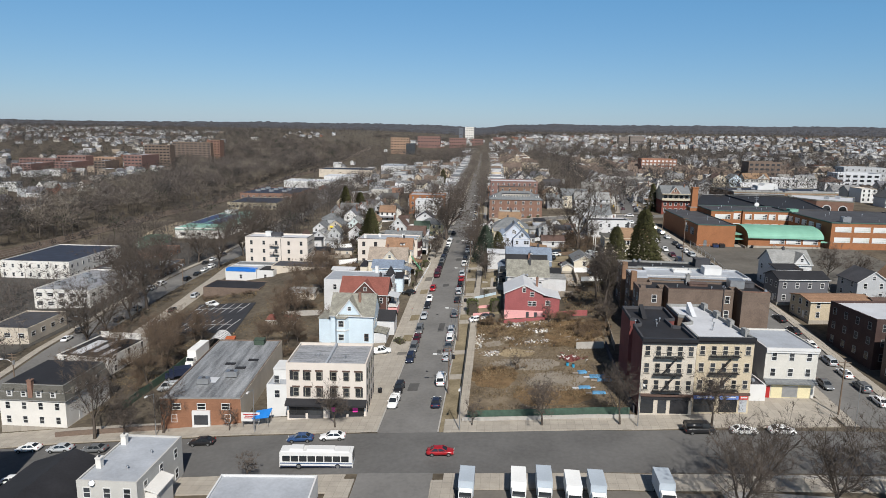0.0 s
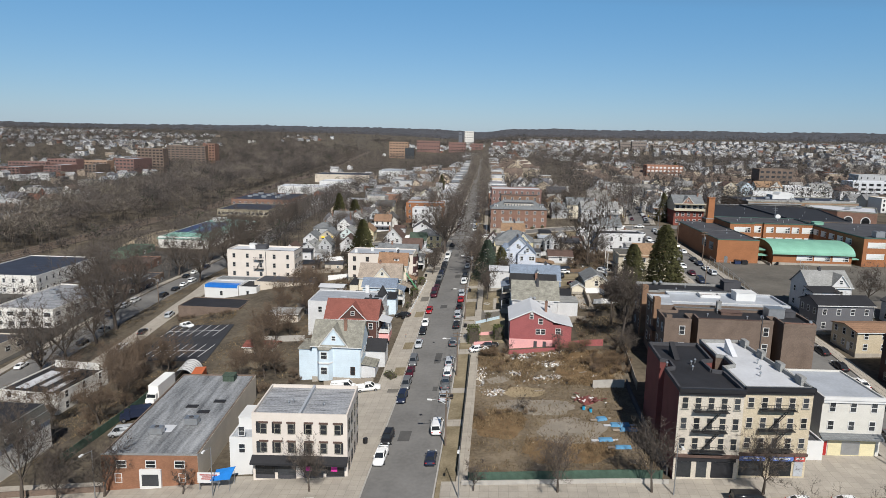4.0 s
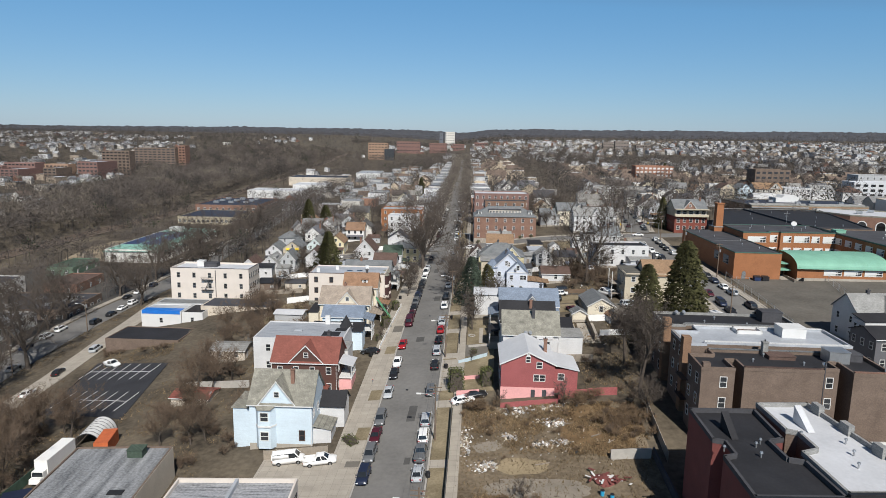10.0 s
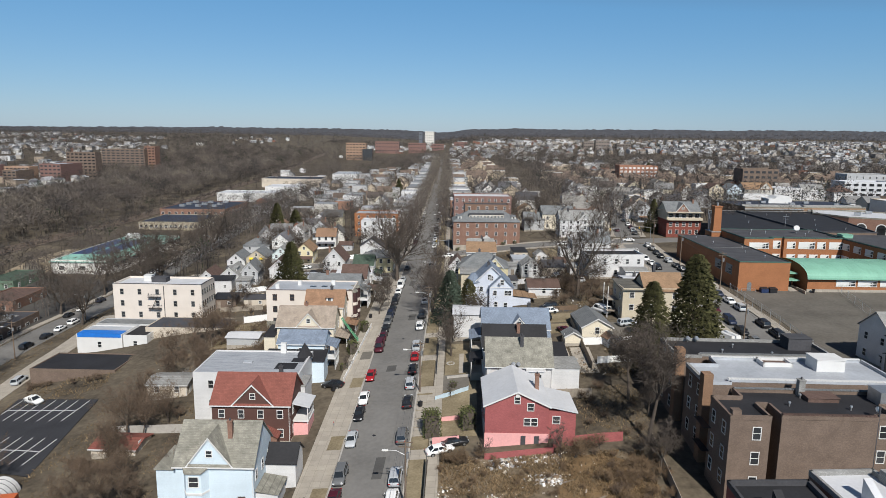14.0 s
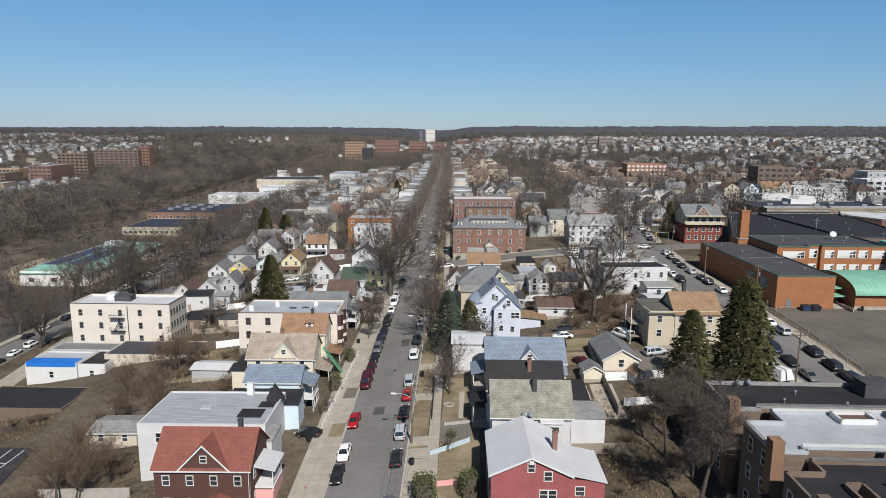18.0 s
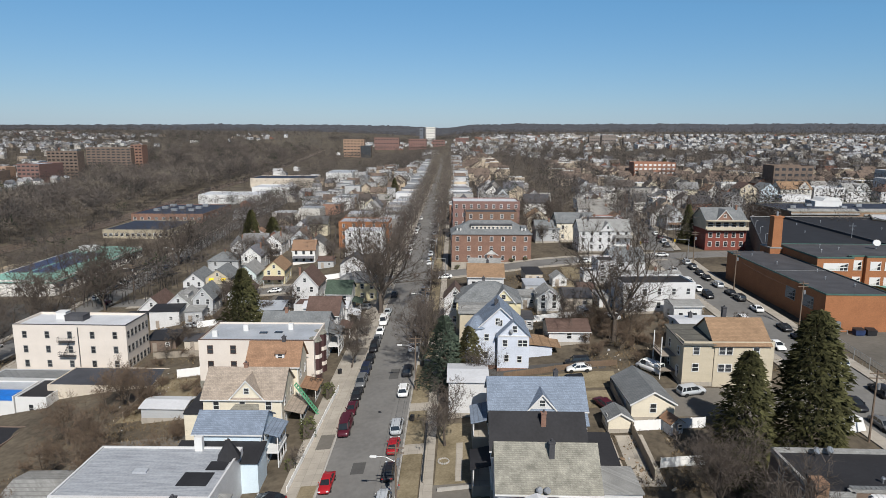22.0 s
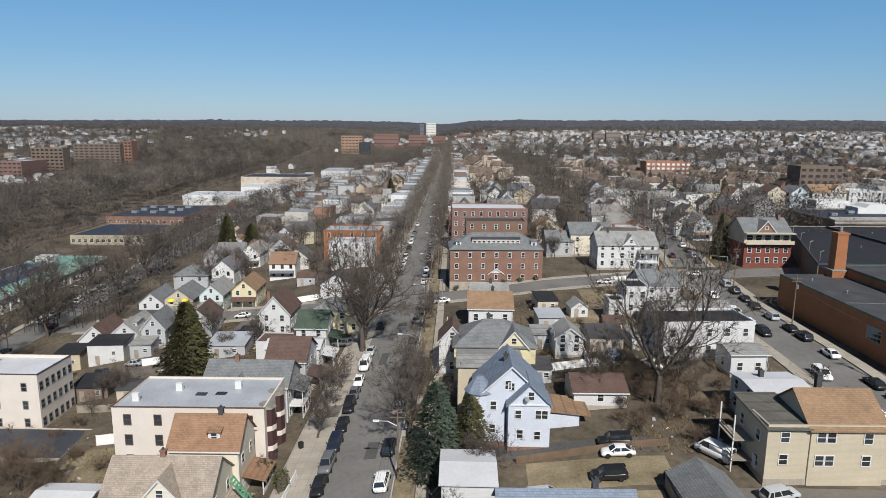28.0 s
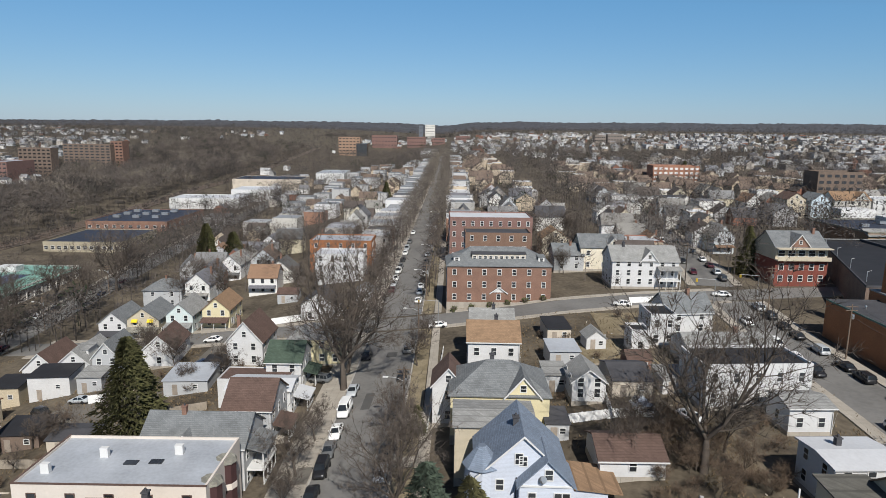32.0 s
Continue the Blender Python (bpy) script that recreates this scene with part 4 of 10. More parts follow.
for i, (x, y, w, wl, rf, lab) in enumerate(((-96.4, 333.5, 7.4, W_WHITE, R_GREY, "white"), (-87.4, 332.6, 8.4, W_TAN, R_GREY, "tan"), (-77, 331.8, 7, mat("pale_mint_siding", (.56, .63, .62), .6, .1, .35, .1, pattern="siding"), R_LGREY, "pale mint"), (-67.6, 333.2, 7.2, W_YELLOW, R_TAN, "butter yellow"))):
    house(lab + " narrow gabled row house with front porch", x, y - 1.4, w, 12, 5.6, 3.1, wl, rf, "y", 4, 2, 2, 3, name="row_house", group="gabled houses on the cross street")
house("white gabled house with brown-grey roof", -97, 303, 7.6, 12, 4.4, 3.6, W_WHITE, R_BROWN, "y", 6, 1, 2, 2)
H2 = house("white house with grey roof and dormer", -87.6, 301, 7.4, 12, 4.8, 3.2, W_WHITE, R_LGREY, "y", 4, 2, 2, 2)
house("grey house with a steep gable", -79.6, 300, 5.8, 10, 5.6, 3.4, W_GREY, R_GREY, "y", 6, 2, 2, 2)
house("white house with reddish brown roof and dormer", -70.2, 305, 7, 12, 4.6, 3.2, W_WHITE, R_BROWN, "y", 8, 1, 1, 2)
house("tan house with flat roof", -96, 276, 9, 8, 5.4, .6, W_TAN, R_TAN, "x", 3, 2, 2, 2)
house("small white gabled house with dark roof", -39, 328, 9, 9, 5, 3, W_WHITE, R_DARK, "y", 2, 1, 2, 2)

# ---- school ----
FLASHING = mat("green_flashing", (.06, .12, .1), .6, .2, 1, .1)
BLIND = mat("pale_blind_behind_glass", (.5, .52, .48), .3, .2, 1.4, .05)


def school_window(e, m, w, h, lights, rows=2, pane=None, trim=None):
    """A wide metal-framed window: a frame, bars and one pane a light."""
    f = MB().box(-w / 2 - .14, -.1, -h / 2 - .16, w / 2 + .14, .01, -h / 2)
    bars = [(-w / 2 - .14, h / 2, w / 2 + .14, h / 2 + .12)]
    bars += [(-w / 2 + w * k / lights - .06, -h / 2, -w / 2 + w * k / lights + .06, h / 2) for k in range(lights + 1)]
    bars += [(-w / 2, -h / 2 + h * k / rows - .05, w / 2, -h / 2 + h * k / rows + .05) for k in range(1, rows)]
    for x0, z0, x1, z1 in bars:
        n = len(f.v)
        f.box(x0, -.07, z0, x1, .01, z1).link(n)
    ob = part("window", f, trim or TRIM, e)
    ob.matrix_basis = m
    for x0, x1, q in ((-w / 2, w / 6, BLIND), (w / 6, w / 2, GLASS)):
        part("pane", MB().box(x0 + .01, -.035, -h / 2 + .01, x1 - .01, .005, h / 2 - .01), pane or q, ob)
    return ob


def edge_strip(e, pts, z, h=.34, closed=False):
    """Green metal edge along the top of a wall."""
    m = MB()
    for (x0, y0), (x1, y1) in zip(pts, pts[1:] + pts[:1] if closed else pts[1:]):
        L = math.hypot(x1 - x0, y1 - y0)
        ox, oy = (y1 - y0) / L * .09, -(x1 - x0) / L * .09
        k = len(m.v)
        m.slab([(x0 + ox, y0 + oy, z), (x1 + ox, y1 + oy, z), (x1 - ox, y1 - oy, z), (x0 - ox, y0 - oy, z)], h)
        if k:
            m.link(k)
    part("roof_edge", m, FLASHING, e, "dark green metal roof edge")


def school():
    W, D, H = 14.2, 51, 8.2
    e = thing("school_wing", 83.4, 253.2, 12.9, 1, "long orange brick school wing with dark flat roof", "school")
    walls(e, W, D, H, 0, "flat", BRICK_ORANGE, base=-3)
    flat_top(e, W, D, H, R_DARK, R_DARK, .25)
    edge_strip(e, [(-W / 2, D), (-W / 2, 0), (W / 2, 0), (W / 2, D)], H + .3)
    for u in (6.6, 14.4):
        school_window(e, pose(-W / 2, u, 5.1, 0, 0, -90), 4.2, 2.5, 4, 3, GLASS, R_LGREY)
    door = part("door", MB().box(-4.5, -.09, -.2, -3.3, .02, 1.9), R_GREY, e, "grey arched metal door")
    part("arch", MB().tube((-3.9, -.085, 1.9), (-3.9, .02, 1.9), .6, n=16), R_GREY, door)
    part("step", MB().box(-6.6, -1.5, -.6, -2.6, -.02, -.15).box(-7.6, -2.1, -.8, -2.6, -1.5, -.4), CONCRETE, e, "low concrete entrance steps")
    part("railing", MB().box(-6.6, -1.5, -.1, -6.5, -1.4, .9).box(-2.7, -1.5, -.1, -2.6, -1.4, .9).box(-6.6, -1.48, .85, -2.6, -1.42, .93), STEEL, e)
    for u, v in ((3.4, 7.5), (1.0, 15), (-1.6, 33), (-3.2, 44), (4, 24)):
        vent(e, u, v, H, .6)
    part("seam", MB().box(-W / 2 + .3, 24.9, H + .05, W / 2 - .3, 25.15, H + .13), R_GREY, e, "grey flashing across the roof")
    for x in (82.9, 85.3):
        b = thing("dumpster", x, 251.3, G(x, 251) + .1, 1, "dark blue steel dumpster against the school wall" if x < 84 else "dark grey steel dumpster against the school wall", "dumpster")
        part("body", MB().box(-.95, -.7, .1, .95, .7, 1.25, -.08, -.05), mat("navy_steel", (.02, .035, .09), .6, .2, 1, .1) if x < 84 else DARK, b)
        part("lid", MB().slab([(-1, -.78, 1.22), (1, -.78, 1.22), (1, .74, 1.5), (-1, .74, 1.5)], .08), DARK, b)
    # link between the wing and the hall: two stepped canopies
    e = thing("school_link", 92.2, 258, 12.9, 1, "glazed school link under two stepped green canopies", "school")
    part("wall", MB().box(-1.6, 0, -3, 1.9, 22, 4.4), BRICK_ORANGE, e)
    for z, d in ((2.7, 3.2), (4.4, 1.6)):
        part("canopy", MB().box(-1.55, -d, z, 2.0, 0 if z < 4 else 22, z + .35), COPPER, e, "pale green metal canopy")
    part("door", MB().box(-1.2, -.06, -.2, 1.4, .0, 2.3), GLASS, e)
    part("ramp", MB().slab([(-1.4, -8, -.1), (1.2, -8, -.1), (1.2, -.2, .5), (-1.4, -.2, .5)], .5).box(1.2, -8, -.5, 1.4, -.2, 1.0), CONCRETE, e, "concrete ramp with low wall")
    e = thing("school_hall", 108.5, 252.8, 12.9, 1.5, "school hall with a curved green metal roof", "school")
    walls(e, 26.6, 18, 4.3, 0, "flat", BRICK_ORANGE, base=-3)
    m = MB()
    arc = [(9 - 9.9 * math.cos(math.pi * i / 16), 4.3 + 3.5 * math.sin(math.pi * i / 16)) for i in range(17)]
    for (y0, z0), (y1, z1) in zip(arc, arc[1:]):
        m.poly([(-13.9, y0, z0), (13.9, y0, z0), (13.9, y1, z1), (-13.9, y1, z1)])
    part("roof", m, COPPER, e, "curved green patina roof")
    for x in (-13.9, 13.9):
        q = [(x * .957, y, z - .05) for y, z in arc]
        part("gable", MB().poly(q if x < 0 else q[::-1]), BRICK_ORANGE, e)
    part("fascia", MB().box(-13.9, -.94, 3.95, 13.9, -.84, 4.42), COPPER, e, "green metal eaves fascia")
    m = MB()
    for k in range(23):
        x = -13.2 + k * 1.2
        for (y0, z0), (y1, z1) in list(zip(arc, arc[1:]))[:9]:
            n = len(m.v)
            m.slab([(x - .03, y0, z0 + .05), (x + .03, y0, z0 + .05), (x + .03, y1, z1 + .05), (x - .03, y1, z1 + .05)], .05)
            if n:
                m.link(n)
    part("standing_seams", m, COPPER, e)
    part("plinth", MB().box(-13.4, -.12, -2.5, 13.4, .1, 1.0), CONCRETE, e, "pale concrete plinth")
    for u in (-2.6, 3.4, 9.6):
        school_window(e, pose(u, 0, 2.75), 5.2, 1.5, 4, 2)
    part("canopy", MB().box(13.3, .2, 2.6, 15.8, 3.0, 2.95).box(13.3, 1.6, 4.0, 15.2, 4.4, 4.3), COPPER, e, "pale green metal canopy")
    # classroom block behind, on a stepped front
    plan = [(0, 0), (9.4, 0), (9.4, 2.6), (13.8, 2.6), (13.8, 1.6), (34, 1.6), (34, 21), (0, 21)]
    e = plan_building("orange brick two-storey school block with large windows", 90.4, 284, 1.5, 12.9, plan, 10.3, BRICK_ORANGE, R_DARK, .2, R_DARK, "school_block")
    edge_strip(e, plan[:6] + [plan[6], plan[7], plan[0]], 10.75)
    for z in (8.1, 4.0):
        school_window(e, pose(4.9, 0, z), 6.2, 1.8, 6)
        school_window(e, pose(11.6, 2.6, z), 3.0, 2.4 if z > 5 else 1.8, 3)
        for x, w, k in ((16.2, 2.6, 3), (21.3, 5.2, 6), (26.1, 2.6, 3), (31.0, 4.6, 5)):
            if z > 5:
                school_window(e, pose(x, 1.6, z), w, 2.1, k)
        if z < 5:
            for k in range(5):
                school_window(e, pose(16.4 + k * 3.7, 1.6, z), 2.6, 1.9, 3)
    for u, v in ((6, 9), (13, 13), (24, 8), (29, 15), (10, 17)):
        vent(e, u, v, 10.3, .7)
    # boiler stack on its plinth
    e = thing("boiler_house", 88.3, 303.6, 12.9, 1.5, "orange brick boiler house with a tall square chimney stack", "school")
    part("wall", MB().box(-2, -1.9, -3, 2.6, 4, 9.8), BRICK_ORANGE, e)
    part("roof", MB().box(-2.1, -2.0, 9.8, 2.7, 4.1, 10.1), R_LGREY, e, "pale stone coping")
    part("chimney", MB().box(-1.35, -1.35, 10.1, 1.35, 1.35, 18.6, .1, .1).box(-1.45, -1.45, 18.6, 1.45, 1.45, 19.0), BRICK_ORANGE, e, "tall square brick chimney")
    part("flue", MB().tube((.1, 0, 19), (.1, 0, 20.2), .3, n=10), STEEL, e)
    # right-hand wing with its dark side towards the yard
    e = plan_building("long brick school wing with paired windows and dark flat roof", 125.0, 253, 3, 12.9, [(0, 0), (44, 0), (44, 42), (0, 42)], 10.2, BRICK_ORANGE, R_DARK, .25, R_DARK, "school_block")
    edge_strip(e, [(0, 42), (0, 0), (44, 0)], 10.7)
    for z in (8.0, 4.0):
        for k in range(6):
            school_window(e, pose(0, 9 + k * 5.6, z, 0, 0, -90), 3.4, 1.9, 4)
        for k in range(6):
            school_window(e, pose(4.4 + k * 7.0, 0, z), 5.8, 1.7, 5, 2, BLIND)
    roof_box(e, 3.5, 38, 10.2, 3.6, 3, 1.1, COPPER)
    for u, v in ((9, 22), (15, 30), (12, 12), (22, 8), (26, 26)):
        vent(e, u, v, 10.2, .7)
    ac_unit(e, 7, 4, 10.25, 3, 2.4, 2.2)
    # wide black roofs behind
    e = plan_building("wide low building with tarred black roofs", 96, 311, 0, 13.4, [(-6, 4), (56, 4), (70, 74), (19, 72)], 8.1, BRICK_BROWN, R_BLACK, .35, R_DARK, "industrial_building")
    part("fire_wall", MB().box(31.5, 1.2, 8.1, 32.1, 71, 8.9), R_DARK, e, "low grey fire wall across the roof")
    part("coping", MB().slab([(19, 71.4, 8.62), (69.8, 73.4, 8.62), (69.8, 74.1, 8.62), (19, 72.1, 8.62)], .2), R_LGREY, e)
    for k in range(4):
        u, v = -2.4 + k * 5.4, 10 + k * 16
        part("lamp_post", MB().tube((u, v, 8), (u, v, 10.6), .08, n=6).tube((u, v, 10.55), (u + .9, v, 10.8), .06, n=6), STEEL, e)
    for u, v in ((36, 8), (44, 24), (52, 40), (20, 30), (27, 50), (49, 12), (40, 58)):
        vent(e, u, v, 8.1, .6)
    part("mast", MB().tube((30, 20, 8.1), (30, 20, 13.0), .1, n=6).box(28.8, 19.95, 12.0, 31.2, 20.05, 12.12).box(29.2, 19.95, 11, 30.8, 20.05, 11.1), STEEL, e, "steel roof mast with crossbars")
    # low hall with a broad pale parapet and a navy roof
    e = plan_building("long low hall with a broad pale parapet", 135, 390, 0, 14.8, [(0, 0), (60, 4), (62, 40), (-3, 36)], 8.2, mat("tawny_brick", (.3, .2, .13), .9, .15, .4, .1, pattern="brick"), mat("navy_roofing", (.035, .042, .062), .7, .3, .3, .1), .4, R_STONE, "industrial_building")
    part("front_slope", MB().slab([(-.2, -.6, 7.6), (29, 1.4, 7.6), (29, 6, 9.3), (-.2, 4, 9.3)], .5), R_LGREY, e, "weathered pale sloping parapet")
    part("front_slope", MB().slab([(31, 1.5, 7.2), (60, 3.4, 7.2), (60, 9, 9.2), (31, 7, 9.2)], .5), R_LGREY, e, "weathered pale sloping parapet")
    part("monitor", MB().box(22, 24, 8.2, 34, 33, 10.6).box(25, 23.9, 10.6, 33.8, 33.1, 12.0, 1.4, 0), WHITE, e, "white roof monitor")
    for k in range(5):
        ac_unit(e, 8 + k * 11, 16 + (k % 2) * 8, 8.25, 2.4, 2.0, 1.2)
    # brick hall with two white arches
    e = plan_building("red brick hall with white arched windows and a white roof", 168.6, 362, -27, 14.6, [(0, 0), (17, 0), (17, 32), (-14, 32), (-14, 10)], 7.2, BRICK_RED, R_WHITE, .5, R_STONE, "hall")
    for u in (5, 12.4):
        a = part("arch", MB().box(u - 2.1, -.12, .2, u + 2.1, .02, 3.2).tube((u, -.12, 3.2), (u, .02, 3.2), 2.1, n=20), TRIM, e, "white arched surround")
        part("pane", MB().box(u - 1.7, -.16, .4, u + 1.7, -.1, 3.2).tube((u, -.16, 3.2), (u, -.1, 3.2), 1.7, n=20), GLASS, a)
    ac_unit(e, 4, 14, 7.25, 2.6, 2, 1.4), ac_unit(e, 9, 24, 7.25, 2.6, 2, 1.4)
    # houses in a row behind the low hall
    house("tan gabled house behind the low hall", 155, 480, 9, 12, 9.2, 3, W_TAN, R_BROWN, "y", 2, 3, 2, 2, z=16.5)
    house("pale blue gabled house behind the low hall", 165.5, 478, 9, 12, 8.8, 3.4, W_LBLUE, R_GREY, "y", 2, 3, 2, 2, z=16.5)
    house("large cream house with brown gambrel roof and gable", 179.5, 477, 17, 12, 9.4, 3.6, W_SAGE, R_TAN, "x", 2, 3, 5, 3, z=16.5, gables=((4, 7, 9.4, 3.6, 5, W_SAGE, R_TAN),))
    flat("white flat-roofed house with grey end wall", 199, 480, 17, 14, 9.6, W_WHITE, R_WHITE, 3, 5, 3, 2, z=16.5)
    house("white house with pale blue-grey roof and deep porch", 216, 482, 14, 11, 8, 3.8, W_WHITE, R_LGREY, "x", 3, 2, 3, 2, z=16.7, gables=((0, 6, 8, 3.2, 5, W_WHITE, R_LGREY),))
    house("white house with brown-grey hipped roof", 234, 482, 12, 11, 7.6, 3.8, W_WHITE, R_BROWN, "hip", 3, 2, 3, 2, z=16.9)
    flat("grey four-storey flat-roofed apartment house", 283, 538, 30, 20, 15, W_GREY, R_LGREY, 4, 7, 5, -8, z=17.5)


school()

# ---- trees ----
def bare_tree(seed, h, spread, levels=3, twigs=26, twig_len=1.5, fork=4, bole=.32, girth=.026, keep=.68):
    """Trunk and limbs as tapered tubes, and a crown of fine twigs: two arrays of faces."""
    rng = random.Random(seed)
    tr, tw = MB(), []

    def side(d):
        v = Vector((rng.uniform(-1, 1), rng.uniform(-1, 1), rng.uniform(-1, 1)))
        v -= d * v.dot(d)
        return v.normalized()

    def spray(p, d, n, length):
        for _ in range(n):
            t = (d * rng.uniform(.3, 1) + side(d) * rng.uniform(.3, 1.1) + Vector((0, 0, .25))).normalized()
            q = p + t * length * rng.uniform(.5, 1.2)
            s = side(t) * rng.uniform(.018, .032)
            tw.append((p - s, p + s, q))
            for _ in range(2):
                c = p.lerp(q, rng.uniform(.3, .8))
                u = (t + side(t) * .9).normalized()
                s2 = side(u) * .015
                tw.append((c - s2, c + s2, c + u * length * rng.uniform(.25, .6)))

    def limb(p, d, length, r, level):
        n = 3
        for i in range(n):
            bend = .16 + .1 * level
            d2 = (d + side(d) * rng.uniform(0, bend) + Vector((0, 0, .1 if level else 0))).normalized()
            q = p + d2 * length / n
            r2 = r * (.86 if i < n - 1 else .7)
            tr.tube(p, q, r, r2, 6 if level == 0 else 5 if level == 1 else 3, False)
            if level and i:
                spray(p.lerp(q, rng.random()), d2, max(2, twigs // 7), twig_len)
            if level and level < levels:
                for _ in range(1 if i == 0 else 2):
                    c = p.lerp(q, rng.uniform(.2, 1))
                    limb(c, (d2 * .55 + side(d2) * .85 + Vector((0, 0, .18))).normalized(), length * rng.uniform(.4, .62), r2 * (.5 if keep < .7 else .6), level + 1)
            p, d, r = q, d2, r2
        if level >= levels:
            spray(p, d, twigs, twig_len)
        else:
            for k in range(fork if level == 0 else 2):
                a = 2 * math.pi * (k + rng.random() * .6) / fork
                out = Vector((math.cos(a), math.sin(a), 0)) if level == 0 else side(d)
                limb(p, (d * (1 if level else .9) + out * spread * rng.uniform(.55, 1.0)).normalized(), (h * (.7 - bole) if level == 0 else length * .7) * rng.uniform(.8, 1.15), r * keep, level + 1)

    limb(Vector((0, 0, -.6)), Vector((0, 0, 1)), h * bole, h * girth, 0)
    return tr, np.array([[tuple(v) for v in t] for t in tw])


def tree_proto(name, seed, h, spread, twig_mat, label, category="tree", **kw):
    tr, tw = bare_tree(seed, h, spread, **kw)
    return (name, tr.mesh("trunk", BARK, True), array_mesh("crown", tw, twig_mat), label, category)


PROTOS = {
    "big": [tree_proto("bare_street_tree", s, 15, .9, TWIG, "tall leafless street tree with spreading grey-brown limbs", twigs=7, fork=5, bole=.24, girth=.03, keep=.8) for s in (1, 2, 3)],
    "mid": [tree_proto("bare_tree", s, 11, .75, TWIG, "leafless brown tree with fine twigs", twigs=6, twig_len=1.2) for s in (4, 5, 6)],
    "tall": [tree_proto("bare_tree", s, 17, .55, TWIG, "tall airy leafless tree with a straight trunk", twigs=7, fork=4, bole=.4, girth=.02, keep=.72) for s in (14, 15)],
    "thin": [tree_proto("sapling", s, 8, .5, TWIG, "slender leafless young tree", levels=2, twigs=18, twig_len=1.1) for s in (7, 8)],
    "bush": [tree_proto("bare_shrub", s, 4.2, 1.1, TWIG_RED, "tangled leafless brown shrub", "shrub", levels=2, twigs=9, twig_len=1.2, fork=5) for s in (9, 10)],
}


def plant(kind, x, y, s=1.0, group="", rng=random.Random(5)):
    name, tr, cr, label, cat = rng.choice(PROTOS[kind])
    e = new(name)
    e.matrix_basis = pose(x, y, G(x, y), rng.uniform(-3, 3), rng.uniform(-3, 3), rng.uniform(0, 360)) @ Matrix.Scale(s * rng.uniform(.88, 1.12), 4)
    tagged(e, label, cat, group)
    part("trunk", tr, None, e)
    part("crown", cr, None, e)
    return e


def spruce_mesh(seed, h, r, full=.0):
    """Needled sprays on drooping boughs; full: how far the crown keeps its width upwards."""
    g = np.random.default_rng(seed)
    n = int(115 * h * r / 3)
    t = g.uniform(0, 1, n) ** (1.25 - .3 * full)
    th = g.uniform(0, 2 * np.pi, n)
    lobes = 1 + .13 * np.sin(3 * th + 5 * t + seed) + .1 * np.sin(7 * th - 11 * t + 2 * seed) + .1 * np.sin(23 * t + 2 * np.sin(2 * th + seed))
    cone, round_ = (1 - t) ** .82, np.sqrt(np.clip(1 - (1.0 * t) ** 2.4, 0, 1)) * (1 - .25 * t)
    prof = (cone * (1 - full) + round_ * full) * np.clip(.62 + 3.4 * t, 0, 1) + .02
    u = g.uniform(.12, 1, n) ** .42
    rad = r * prof * lobes * u * g.uniform(.86, 1.1, n)
    z = .04 * h + .95 * h * t - .16 * rad
    d = np.stack([np.cos(th), np.sin(th), np.zeros(n)], -1)
    s = np.stack([-np.sin(th), np.cos(th), np.zeros(n)], -1)
    p = d * rad[:, None] + np.array([0, 0, 1.0]) * z[:, None]
    size = g.uniform(.35, .95, (n, 1)) * (.75 + .02 * h)
    out = []
    for w in (-1, 0, 1):
        tip = p + (d * g.uniform(.45, .9, (n, 1)) + s * w * g.uniform(.3, .8, (n, 1)) + np.array([0, 0, 1.0]) * g.uniform(-.55, .25, (n, 1))) * size
        side = (s * g.uniform(.05, .16, (n, 1)) + np.array([0, 0, 1.0]) * g.uniform(.06, .2, (n, 1))) * size * 1.3
        out.append(np.stack([p - side, p + side, tip], 1))
    top = np.array([[(-.1, 0, h * .9), (.1, 0, h * .9), (0, 0, h * 1.02)]])
    return np.concatenate(out + [top])


def spruce(x, y, h, r, seed, material, label, full=.0):
    e = thing("spruce", x, y, G(x, y), seed * 40, label, "conifer")
    part("trunk", MB().tube((0, 0, -.6), (0, 0, h * .92), h * .018, .04, 7), BARK, e)
    part("crown", array_mesh("crown", spruce_mesh(seed, h, r, full), material), material, e)


spruce(44.4, 197.2, 23.5, 5.9, 1, NEEDLE, "tall dark green spruce behind the brick apartments", .62)
spruce(36.2, 197, 18.2, 4.6, 2, NEEDLE, "dark green spruce beside a taller one", .5)
spruce(-4.4, 229.6, 14, 4.3, 3, NEEDLE_BLUE, "blue-green spruce overhanging the pavement", .4)
spruce(.2, 231.4, 11, 2.9, 13, mat("olive_evergreen", (.075, .07, .03), .9, .45, .7, .2, island=.4), "olive green evergreen tangled with bare stems", .7)
spruce(-53.8, 263.4, 19.6, 6.6, 4, NEEDLE, "broad dark spruce between back yards", .12)
spruce(-101.5, 409, 21.5, 5.6, 5, NEEDLE, "tall dark spruce among bare trees", .3)
spruce(-93, 414, 16, 5.4, 6, NEEDLE, "tall dark spruce among bare trees", .5)
spruce(82, 359, 15, 3.8, 7, NEEDLE, "dark spruce beside a brick house")
spruce(-58, 610, 14, 4.5, 8, NEEDLE, "distant dark green spruce tree")
spruce(170, 690, 16, 5, 9, NEEDLE, "distant dark green spruce tree")
spruce(-8, 262, 5, 1.6, 10, NEEDLE, "small evergreen beside the pavement")
